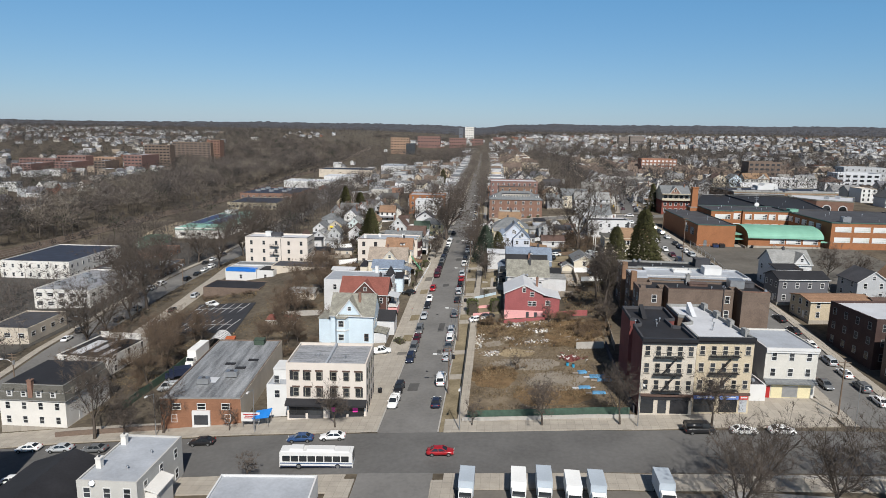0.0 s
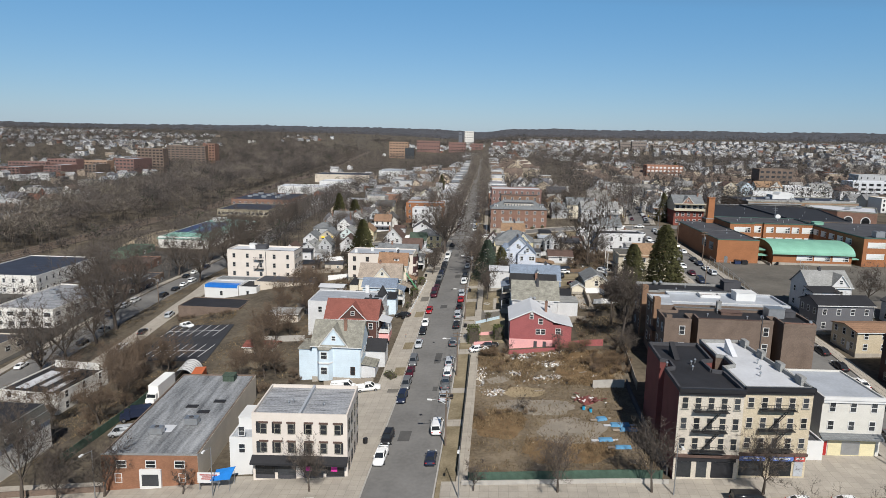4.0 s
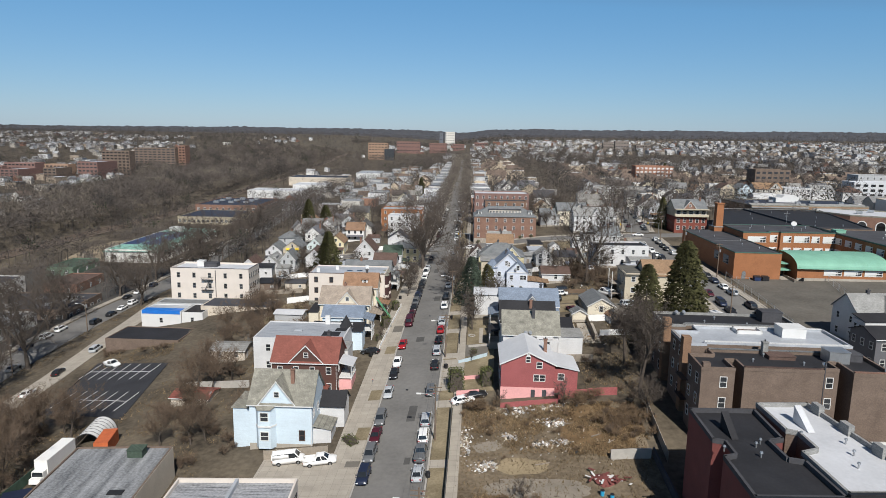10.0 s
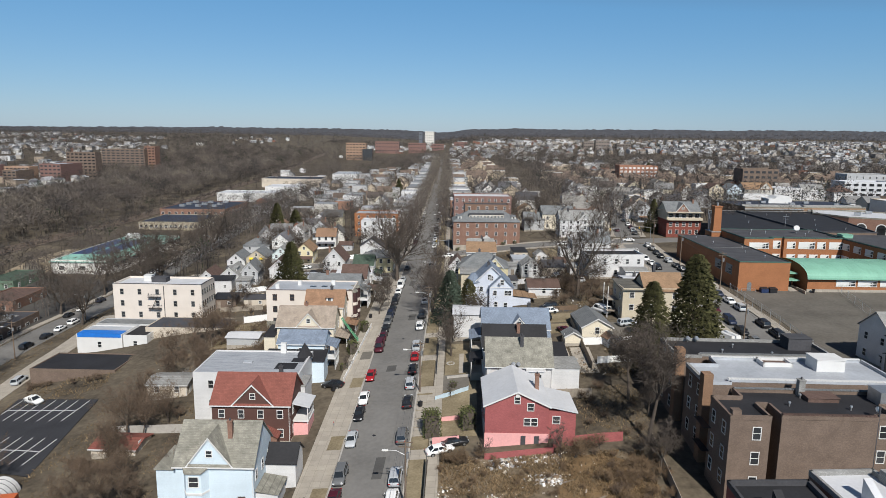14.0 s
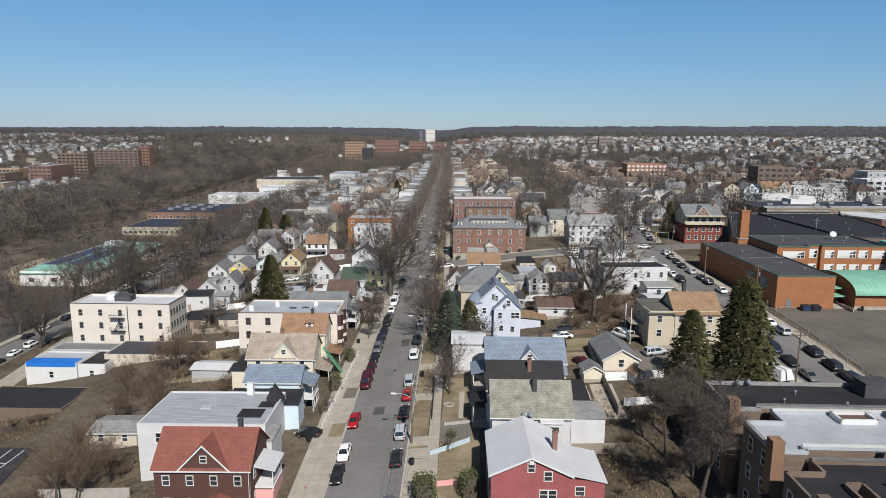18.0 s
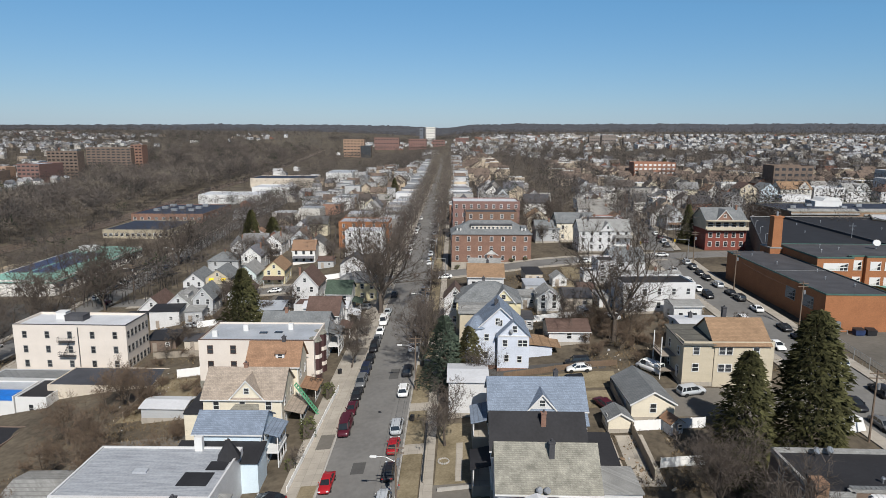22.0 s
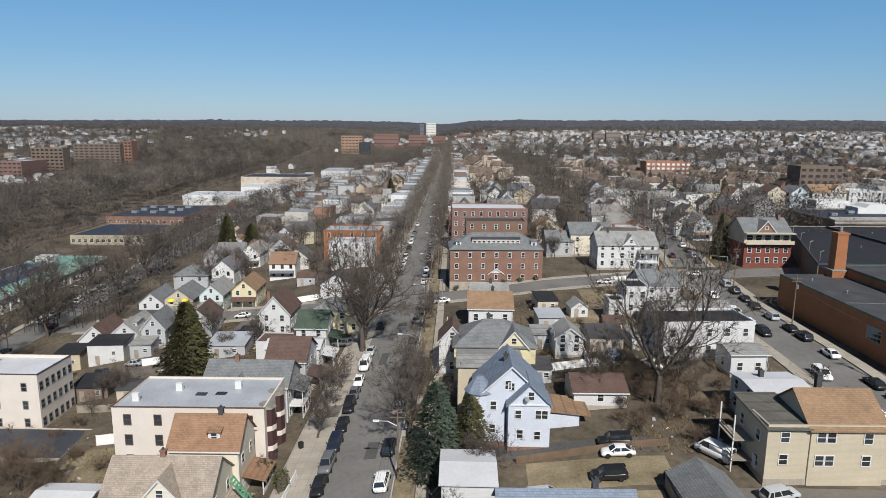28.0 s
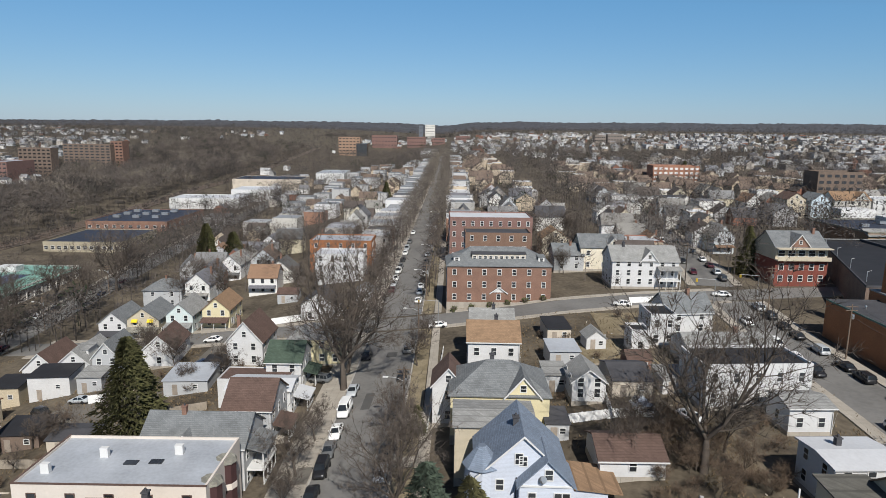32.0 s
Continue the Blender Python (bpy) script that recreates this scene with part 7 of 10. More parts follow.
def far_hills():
    """Wooded hills along the skyline, with distance haze mixed into their colour."""
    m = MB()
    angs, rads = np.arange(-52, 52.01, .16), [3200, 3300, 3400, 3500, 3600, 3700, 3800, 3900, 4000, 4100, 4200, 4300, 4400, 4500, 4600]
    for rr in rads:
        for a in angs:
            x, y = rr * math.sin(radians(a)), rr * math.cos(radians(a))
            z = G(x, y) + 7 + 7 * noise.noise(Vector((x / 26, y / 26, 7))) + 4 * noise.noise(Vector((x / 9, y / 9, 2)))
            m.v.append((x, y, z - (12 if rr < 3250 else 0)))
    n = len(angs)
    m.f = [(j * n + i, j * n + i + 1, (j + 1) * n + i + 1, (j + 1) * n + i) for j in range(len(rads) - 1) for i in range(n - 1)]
    # the bluish grey of the base colour stands in for haze over dark woods
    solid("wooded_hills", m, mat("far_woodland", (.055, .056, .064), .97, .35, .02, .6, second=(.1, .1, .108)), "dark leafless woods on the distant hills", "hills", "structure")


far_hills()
# ---- railway ----
RAIL = [(-236, 150), (-240, 290), (-238, 368), (-234, 503), (-243, 620), (-257, 760), (-262, 900), (-290, 1150), (-330, 1560)]
strip("railway_bed", RAIL, 6.2, .5, mat("ballast", (.15, .122, .1), .95, .25, .3, .3), "brown ballast railway bed", "railway", step=12, thick=1.2)
for o in (-4.6, -3.1, -.75, .75, 3.1, 4.6):
    strip("rail", [(x + o, y) for x, y in RAIL], .08, .72, mat("rail_steel", (.22, .16, .12), .5, .2, 1, .1, metal=.6), "rusty steel rail", "rail", step=12, thick=.2, across=1)

# ---- left-hand commercial blocks ----
OFFW = mat("off_white_render", (.66, .64, .6), .85, .1, .3, .1)
W_BEIGEW = mat("beige_render", (.52, .46, .38), .88, .12, .3, .1)
R_NAVY = mat("navy_roofing", (.034, .042, .06), .6, .25, .2, .1)
R_OLIVE = mat("olive_grey_shingle", (.13, .125, .11), .9, .2, .5, .2, pattern="shingle")
APTL = house("grey mansard apartment house with white lower walls", -92, 114.4, 14, 15, 6.4, 0, OFFW, R_BLACK, "flat", 2, 2, 4, 0, z=-6.6, name="apartment_house")
part("mansard", MB().box(-7.3, -.3, 6.2, 7.3, 15.3, 9.4, .9, .9), R_OLIVE, APTL, "steep grey-brown mansard roof")
part("roof_deck", MB().box(-6.1, .9, 9.4, 6.1, 14.1, 9.46), R_BLACK, APTL, "black flat roof deck")
for z, k in ((6.2, .02), (7.8, .47), (9.3, .86)):
    part("trim_band", MB().box(-7.34 + k, -.36 + k, z, 7.34 - k, -.3 + k, z + .14).box(7.28 - k, -.3 + k, z, 7.34 - k, 15.3 - k, z + .14), R_LGREY, APTL)
for v in (3, 6.4, 9.8):
    d_ = part("side_dormer", MB().box(6.3, v - .6, 7.0, 7.5, v + .6, 8.3), R_OLIVE, APTL)
    part("pane", MB().box(7.5, v - .4, 7.2, 7.54, v + .4, 8.1), TRIM, d_)
for u in (-4.6, -1.6, 1.6, 4.6):
    dormer(APTL, u, -.1, 6.9, 1.2, 1.5, TRIM, R_OLIVE, 1.2)
chimney(APTL, -.2, .3, 6, 10.4, .9, BRICK_RED)
WB = flat("old white flat-roofed building with patched black roof", -104.5, 147.6, 14.5, 17, 5.2, OFFW, R_BLACK, 2, 3, 3, -3, "workshop", .3, z=-9)
part("roof_patch", MB().box(-5, 2, 5.26, -2, 13, 5.3).box(-.5, 4, 5.26, 1.2, 15, 5.3).box(3.4, 1.5, 5.26, 4.8, 9, 5.3), R_WHITE, WB, "white roof coating patches")
roof_box(WB, 0, 15.8, 5.2, 12, .4, 1.6, OFFW, "roof_sign")
YARD = mat("stained_yard_asphalt", (.07, .066, .06), .9, .3, .1, .1)
patch("works_yard", -208, 160, -139, 338, .07, YARD, "dark stained asphalt yards between the commercial blocks", "yard", 6)
flat("two-storey white office building with dark blue roof", -194, 246, 30, 40, 7.4, OFFW, R_NAVY, 2, 8, 10, 3, "office_building", .4, z=-9)
e = flat("wide white office block with pale worn roof", -156.5, 211, 21, 35, 6.6, OFFW, R_STREAK, 2, 5, 7, 2, "office_building", .5, z=-10.6, wsize=(2.2, 1.3))
for u, v in ((-6, 8), (3, 14), (-4, 22), (5, 29)):
    ac_unit(e, u, v, 6.65, 2.6, 2.0, 1.4)
flat("low beige commercial building with dark roof", -147.4, 174, 13, 19, 4.6, W_BEIGEW, R_DARK, 1, 3, 4, 4, "commercial_building", .4, z=-11, wsize=(1.8, 1.3), sill=2)
e = flat("broad low brick works with dark patched roof", -156, 251, 30, 24, 4.8, BRICK_BROWN, R_DARK, 1, 6, 5, 6, "commercial_building", .4, z=-9.6, wsize=(1.8, 1.2), sill=2)
part("roof_patch", MB().box(-12, 3, 4.86, -4, 10, 4.9).box(4, 12, 4.86, 11, 20, 4.9), R_LGREY, e, "pale roof coating patches")
for u, v in ((-2, 14), (6, 6), (10, 16)):
    ac_unit(e, u, v, 4.85, 2.2, 1.8, 1.2)
flat("low brick garage with dark roof", -168, 288, 13, 22, 4, BRICK_RED, R_BROWN, 1, 2, 3, 6, "garage_building", .4, z=-9)
flat("green corrugated depot shed", -188, 317, 12, 22, 4, mat("green_cladding", (.12, .18, .13), .7, .2, .4, .1), R_GREEN, 1, 2, 3, 4, "depot_shed", .3, z=-8.4)
GB = flat("long depot hall with green edged roof and blue centre", -172, 348, 28, 74, 6.6, OFFW, R_NAVY, 1, 3, 12, 3, "depot_hall", .5, z=-8.2, wsize=(2.4, 1.6), sill=2.6)
GREENM = mat("dull_green_roof_edge", (.2, .38, .32), .65, .2, .3, .1, pattern="seam")
e0 = MB().slab([(-14.6, -.6, 6.2), (14.6, -.6, 6.2), (9, 7.5, 8.4), (-9, 7.5, 8.4)], .2).slab([(14.6, -.6, 6.2), (14.6, 74.6, 6.2), (9, 67, 8.4), (9, 7.5, 8.4)], .2)
e0.slab([(-14.6, 74.6, 6.2), (-14.6, -.6, 6.2), (-9, 7.5, 8.4), (-9, 67, 8.4)], .2).slab([(14.6, 74.6, 6.2), (-14.6, 74.6, 6.2), (-9, 67, 8.4), (9, 67, 8.4)], .2)
part("sloped_skirt", e0, GREENM, GB, "sloped green metal roof skirt")
part("roof_deck", MB().box(-9, 7.5, 8.0, -1.2, 50, 8.46).box(.2, 7.5, 8.0, 9, 50, 8.46), mat("blue_roof_deck", (.035, .05, .11), .45, .2, .2, .05), GB, "dark blue roof deck")
part("roof_deck", MB().box(-1.2, 7.5, 8.0, .2, 50, 8.44).box(-9, 50, 8.0, 9, 67, 8.44), GREENM, GB, "green metal roof deck")
roof_box(GB, -2, 56, 8.4, 7, 5, 2.2, WHITE)
for i in range(16):
    part("pilaster", MB().box(14.0, 2 + i * 4.6, -1, 14.25, 2.5 + i * 4.6, 6.1), OFFW, GB)
flat("warehouse with dark blue roof and pale yellow front", -191, 472, 38, 42, 6.4, mat("pale_yellow_render", (.34, .3, .22), .85, .12, .3, .1), R_NAVY, 1, 12, 8, 3, "warehouse", .4, z=-7, wsize=(1.8, 1.6), sill=3)
HB2 = flat("brick warehouse with dark blue roof and white roof units", -203, 536, 48, 60, 6.6, BRICK_RED, R_NAVY, 1, 10, 8, 3, "warehouse", .4, z=-6, wsize=(1.8, 1.6), sill=3)
for i in range(9):
    ac_unit(HB2, -14 + (i % 3) * 12, 18 + (i // 3) * 14, 6.7, 4, 3, 1.8)
flat("long white warehouse beside the railway", -197, 634, 51, 30, 4.6, WHITE, R_WHITE, 1, 0, 0, 4, "warehouse", .4, z=-.3, faces=())
flat("white warehouse beside the railway", -180, 690, 34, 34, 8, WHITE, R_WHITE, 1, 0, 0, 4, "warehouse", .4, z=-2, faces=())
flat("dark-roofed warehouse past the white ones", -196, 780, 66, 46, 8, W_BEIGEW, R_NAVY, 1, 0, 0, 4, "warehouse", .4, z=0, faces=())
flat("grey-roofed warehouse past the white ones", -150, 850, 30, 60, 8, WHITE, R_SILVER, 1, 0, 0, 4, "warehouse", .4, z=2, faces=())
TARP = flat("white rendered building with blue tarpaulin on its roof", -100.8, 238.8, 12.6, 8.5, 5, WHITE, R_SILVER, 1, 1, 0, 1, "workshop", .25, z=-5, faces=(("F", 1),), sill=1.6)
m = MB()
m.box(-6.05, -.08, 4.35, 6.05, 3.2, 5.42)
part("tarpaulin", m, mat("blue_tarpaulin", (.02, .16, .55), .5, .15, .8, .3), TARP, "bright blue tarpaulin over the roof edge")
flat("small white rendered building with black roof", -91, 239.2, 6.6, 10, 4.4, WHITE, R_BLACK, 1, 1, 0, 1, "workshop", .25, z=-4.6, faces=(("F", 1), ("R", 1)), sill=1.5)
flat("low black-roofed garages beside the car park", -96, 218.6, 21, 12, 2.6, BRICK_BROWN, R_BLACK, 1, 0, 0, 1, "garage_building", .25, z=-5.1, faces=())
flat("wide low building with black roof", -78, 243.4, 24, 10.8, 2.8, W_BEIGEW, mat("slate_blue_roofing", (.05, .054, .066), .8, .3, .25, .1), 1, 0, 0, 1, "garage_building", .2, z=-1.8, faces=())
flat("grey flat-roofed building behind the white workshop", -99.4, 249, 16, 5.6, 4.4, W_GREY, R_GREY, 1, 0, 0, 1, "garage_building", .2, z=-4.4, faces=())
house("grey-roofed back yard garage", -63.5, 200, 8.4, 7, 3, .7, W_BEIGEW, R_LGREY, "x", 4, 1, 2, 0, name="garage", category="garage")
house("grey and white lean-to shed", -56.2, 225.8, 8, 5, 2.6, .5, W_GREY, R_WHITE, "x", 1, 1, 0, 0, name="shed", category="shed")
house("low shed with a dull red roof", -62.5, 177, 8, 6, 1.6, .7, W_BEIGEW, R_RED, "x", 0, 1, 0, 0, name="shed", category="shed")
AVH = flat("white two-storey flat-roofed house at the avenue", -53.8, 80.8, 9, 14.5, 7, mat("dull_white_siding", (.5, .49, .46), .7, .08, .3, .1, pattern="siding"), R_SILVER, 2, 3, 3, 3, "house", .3, z=-3.4, category="house")
for x, y in ((-3.4, 4.2), (-3.6, 11.6)):
    chimney(AVH, x, y, 6.6, 8.6, .8, OFFW)
part("side_porch", MB().box(4.5, 2.0, -2, 6.3, 7.0, 4.4).slab([(4.5, 1.8, 5.2), (6.6, 1.8, 4.5), (6.6, 7.2, 4.5), (4.5, 7.2, 5.2)], .16), OFFW, AVH, "pale enclosed side porch")
dish(AVH, -2.0, -.3, 6.4)
vent(AVH, 1.0, 4, 7.0, .4), vent(AVH, 2.2, 9, 7.0, .4)
flat("tall brown brick apartment building beside the avenue", -84, 64, 18, 14, 24, BRICK_BROWN, R_DARK, 6, 5, 3, 3, "apartment_building", .6, z=-5)
flat("low building with pale grey roof at the avenue", -31.5, 80.6, 14.8, 8, 3.4, WHITE, R_SILVER, 1, 0, 0, 6, "shop_building", .35, z=-1.6, faces=())
house("dark brown hall beside the white house", -66, 78, 14, 14, 4, 2.5, W_BROWNR, R_BLACK, "y", 3, 1, 0, 0)
patch("patio", -66, 207, -48, 219.5, .08, LOT_OLD, "worn concrete yard behind the houses", "yard")

# ---- first block details ----
# corner building: storefront, upper windows, divided roof, rear annex
for k in range(2):
    for u in (-5.9, -3.6, -1.4, 1.5, 3.9, 6.2):
        window(CREAM, 15.6, 12.4, "F", u, 5.6 + k * 3.25, .9, 1.6, R_STONE)
        part("lintel", MB().box(u - .75, -.14, 6.55 + k * 3.25, u + .75, -.003, 6.85 + k * 3.25), R_BROWN, CREAM)
    for v in (1.8, 4.6, 7.4, 10.4):
        window(CREAM, 15.6, 12.4, "R", v, 5.6 + k * 3.25, .9, 1.6, R_STONE)
part("shop_fascia", MB().slab([(-7.9, -1.5, 3.5), (7.9, -1.5, 3.5), (7.9, -.003, 4.2), (-7.9, -.003, 4.2)], .35), R_BLACK, CREAM, "black sloping awning above the shops")
for u, w in ((-5.8, 3.2), (-2.2, 3.0), (2.2, 3.2), (5.8, 3.0)):
    sw = part("shop_window", MB().box(u - w / 2, -.06, .8, u + w / 2, .02, 3.0), GLASS, CREAM)
    part("stall_riser", MB().box(u - w / 2, -.1, .1, u + w / 2, -.003, .78), R_DARK, sw)
for u in (1.4, 5.6):
    part("shop_sign", MB().box(u - .5, -.1, 1.6, u + .5, -.065, 2.7), mat("magenta_sign", (.7, .05, .35), .5, .1, 1, 0), CREAM, "magenta poster in the shop window")
part("roof_divider", MB().box(-.2, .3, 10.9, .2, 12.1, 11.6), R_SILVER, CREAM)
for x, y in ((-3, 5), (-2.2, 5.6), (3.2, 4.4)):
    vent(CREAM, x, y, 10.95, .5)
AN = flat("white two-storey annex with flat roof", -41.6, 117.4, 4.2, 10, 6.2, WHITE, R_SILVER, 2, 1, 0, 5, "annex", .3, z=-1.9, faces=(("F", 1),), sill=3.8)
roof_box(AN, 0, 6, 6.2, 3.2, 5, 2.2, WHITE)
e = thing("skip", -33, 130.8, G(-33, 130.8) + .1, 20, "yellow waste skip beside the yard fence", "skip")
part("bin", MB().box(-1, -2, 0, 1, 2, 1.5, -.15, -.25), mat("yellow_paint", (.75, .55, .02), .5, .15, 1, .1), e)
part("lid", MB().box(-1.2, -2.3, 1.5, 1.2, 2.3, 1.62), mat("yellow_paint", (.75, .55, .02)), e)
e = thing("trailer", -37, 131.2, G(-37, 131) + .1, 30, "cream box trailer behind the corner building", "trailer")
part("box", MB().box(-1.2, -2.6, .6, 1.2, 2.6, 3.0), W_BUTTER, e)
part("axle", MB().box(-1.1, -.6, 0, 1.1, .6, .6), DARK, e)
e = thing("awning_tent", -43, 112.9, G(-43, 113), 4, "blue canvas awning beside the corner shop", "awning")
part("canopy", MB().slab([(-1.6, -1.4, 2.2), (1.6, -1.4, 2.6), (1.6, 1.4, 3.3), (-1.6, 1.4, 2.6)], .08), mat("blue_canvas", (.02, .2, .6), .6, .15, 1, .2), e)
for sx in (-1.4, 1.4):
    for sy in (-1.2, 1.2):
        part("pole", MB().tube((sx, sy, -.3), (sx, sy, 2.7), .04), STEEL, e)
# workshop
for u, v, w, d in ((-2, 8, 2.2, 1.5), (2.6, 12, 2.4, 1.6)):
    ac_unit(WORKSHOP, u, v, 5.85, w, d, 1.3)
for u, v in ((3, 17), (0, 19.5), (4.5, 22)):
    part("roof_hatch", MB().box(u - 1.1, v - .6, 5.85, u + 1.1, v + .6, 6.0), R_BLACK, WORKSHOP)
part("roof_patch", MB().box(-3.2, 8.6, 5.86, .2, 11.4, 5.9), R_WHITE, WORKSHOP)
roof_box(WORKSHOP, 3, 33.4, 5.8, 2.4, 2, 1.3, R_GREEN)
part("side_wall", MB().box(7.8, .02, -2.6, 7.85, 35.98, 6.0), W_BEIGEW, WORKSHOP, "beige rendered side wall")
part("front_wall", MB().box(-7.82, -.06, -2.6, 7.82, -.004, 6.0), mat("orange_red_brick", (.3, .15, .09), .9, .2, .4, .12, pattern="brick"), WORKSHOP, "orange-red brick street front")
part("coping", MB().box(-7.9, -.14, 6.0, 7.9, .3, 6.14), R_LGREY, WORKSHOP)
part("entrance", MB().box(-1.6, -.5, .2, 1.9, -.065, 3.6), TRIM, WORKSHOP, "white shop entrance surround")
part("shop_window", MB().box(-1.2, -.54, .8, 1.5, -.505, 2.8), GLASS, WORKSHOP)
e = thing("sign_board", -45.2, 112.4, G(-45.2, 112.4), 6, "white sign board with faded red lines", "sign")
part("panel", MB().box(-1.8, -.06, 1.4, 1.8, .06, 3.2), WHITE, e)
for k, w in ((2.8, 1.4), (2.45, 1.0), (2.1, 1.2)):
    part("text_bar", MB().box(-w, -.075, k - .09, w, -.062, k + .09), LAMP_RED, e)
for sx in (-1.5, 1.5):
    part("post", MB().box(sx - .06, -.05, -.4, sx + .06, .05, 1.4), STEEL, e)
e = thing("shipping_container", -70.8, 160.5, G(-70.8, 161.5), 14, "rust-orange shipping container behind the workshop", "container")
part("body", MB().box(-1.25, -3, .1, 1.25, 3, 2.7), mat("orange_container", (.5, .13, .05), .6, .2, .8, .2, pattern="seam"), e)
e = thing("arched_shelter", -75, 161, G(-75, 163.5), 10, "white arched fabric shelter with ribs", "shelter")
m = MB()
m.v = [(-2.6 * math.cos(math.pi * i / 10), 7.7 * j, 3 * math.sin(math.pi * i / 10)) for j in (0, 1) for i in range(11)]
m.f = [(i, i + 1, i + 12, i + 11) for i in range(10)]
part("cover", m, WHITE, e)
for j in range(8):
    m = MB()
    for i in range(10):
        a, b = math.pi * i / 10, math.pi * (i + 1) / 10
        m.tube((-2.62 * math.cos(a), j * 1.1 - .05, 3.02 * math.sin(a)), (-2.62 * math.cos(b), j * 1.1 - .05, 3.02 * math.sin(b)), .05, n=4)
    part("rib", m, R_DARK, e)
car("van", "silver", -73.1, 133.5, 100, True, "parked beside the workshop")


def fire_escape(e, W, u0, u1, z0, storey, n):
    """Iron balconies with railings, joined by steep stairs."""
    f = part("fire_escape", MB().box(u0, -1.05, z0 - .06, u1, -.02, z0), DARK, e, "black iron fire escape")
    for k in range(n):
        z = z0 + k * storey
        if k:
            part("platform", MB().box(u0, -1.05, z - .06, u1, -.02, z), DARK, f)
        r = MB()
        for h in (.5, 1.0):
            r.box(u0, -1.06, z + h - .03, u1, -1.02, z + h + .03)
        for i in range(int((u1 - u0) / .45) + 1):
            r.box(u0 + i * .45, -1.06, z, u0 + i * .45 + .025, -1.03, z + 1)
        for u in (u0, u1 - .04):
            r.box(u, -1.06, z + .94, u + .04, -.02, z + 1.0)
        part("railing", r, DARK, f)
        if k < n - 1:
            s = MB()
            a, b = (u0 + (u1 - u0) * .28), (u0 + (u1 - u0) * .74)
            for y in (-.95, -.5):
                s.slab([(a, y, z + .1), (b, y, z + storey), (b, y + .05, z + storey), (a, y + .05, z + .1)], .16)
            for i in range(9):
                t = (i + .5) / 9
                x, zz = a + (b - a) * t, z + storey * t
                s.box(x - .1, -.92, zz - .02, x + .1, -.48, zz + .02)
            part("stair", s, DARK, f)


fire_escape(BLK, 9.9, -2.7, 2.6, 4.75, 3.3, 3)
fire_escape(YEL, 10.6, -2.9, 2.7, 4.75, 3.3, 3)
part("bulkhead", MB().poly([(-1.1, 14, 14.36), (-.2, 14, 14.36), (-.2, 17.6, 14.36), (-1.1, 17.6, 14.36)]).poly([(-1.1, 14, 14.36), (-.2, 14, 14.36), (-.2, 17.6, 16.6), (-1.1, 17.6, 16.6)]).poly([(-1.1, 17.6, 14.36), (-1.1, 17.6, 16.6), (-.2, 17.6, 16.6), (-.2, 17.6, 14.36)]).poly([(-1.1, 14, 14.36), (-1.1, 17.6, 16.6), (-1.1, 17.6, 14.36)]).poly([(-.2, 14, 14.36), (-.2, 17.6, 14.36), (-.2, 17.6, 16.6)]), R_BLACK, BLK, "black sloped stair bulkhead")
part("bulkhead", MB().poly([(-.4, 15, 14.36), (.5, 15, 14.36), (.5, 18.6, 16.6), (-.4, 18.6, 16.6)]).poly([(-.4, 18.6, 14.36), (-.4, 18.6, 16.6), (.5, 18.6, 16.6), (.5, 18.6, 14.36)]).poly([(-.4, 15, 14.36), (-.4, 18.6, 16.6), (-.4, 18.6, 14.36)]).poly([(.5, 15, 14.36), (.5, 18.6, 14.36), (.5, 18.6, 16.6)]), R_WHITE, YEL, "white sloped stair bulkhead")
for b, pts_ in ((BLK, ((1, 12), (2, 13), (.4, 9.5), (-3.4, 11))), (YEL, ((1.5, 9), (-2, 14), (2.5, 12), (0, 6)))):
    for x, y in pts_:
        vent(b, x, y, 14.3, .6)
for y in (3, 9, 15, 21):
    part("chimney", MB().box(4.5 - y * .02, y - .9, 14.3, 5.3 - y * .02, y + .9, 15.7), R_LGREY, YEL)
for b, w in ((BLK, 9.9), (YEL, 10.6)):
    part("shop_cornice", MB().box(-w / 2, -.5, 3.7, w / 2, -.124, 4.15), R_BROWN, b)
for u, w, c in ((-3.4, 2.4, GLASS), (-.6, 1.6, GLASS), (2.6, 3.4, R_BLACK)):
    part("shop_front", MB().box(u - w / 2, -.2, .3, u + w / 2, -.124, 2.9), c, BLK)
part("shop_sign", MB().box(-4.6, -.3, 3.0, 4.6, -.124, 3.6), R_BLACK, BLK, "black shop fascia")
SIGNB = mat("blue_sign", (.12, .2, .5), .5, .1, 1, 0)
SIGNR = mat("red_sign", (.5, .09, .08), .5, .1, 1, 0)
for u, w, c in ((-3.2, 4, SIGNB), (1.4, 3.6, SIGNB), (4.2, 1.6, SIGNR)):
    s_ = part("shop_sign", MB().box(u - w / 2, -.4, 2.9, u + w / 2, -.124, 3.7), c, YEL, "shop sign board")
    part("text_bar", MB().box(u - w * .36, -.42, 3.2, u + w * .36, -.402, 3.45), WHITE, s_)
    part("shop_front", MB().box(u - w / 2 + .1, -.2, .3, u + w / 2 - .1, -.124, 2.8), GLASS if c is SIGNB else R_SILVER, YEL)
part("awning", MB().slab([(-5.1, -1.1, 3.5), (5.1, -1.1, 3.5), (5.1, -.003, 4.0), (-5.1, -.003, 4.0)], .3), R_GREY, WHT, "grey awning above the ground floor")
part("ground_floor", MB().box(-3.4, -.08, 0, 4.4, -.003, 3.3), W_YELLOW, WHT)
part("door", MB().box(-4.6, -.07, 0, -3.6, -.003, 2.5), LAMP_RED, WHT, "red front door")
part("shutter", MB().box(-1.2, -.12, .2, 1.8, -.082, 2.6), STEEL, WHT)
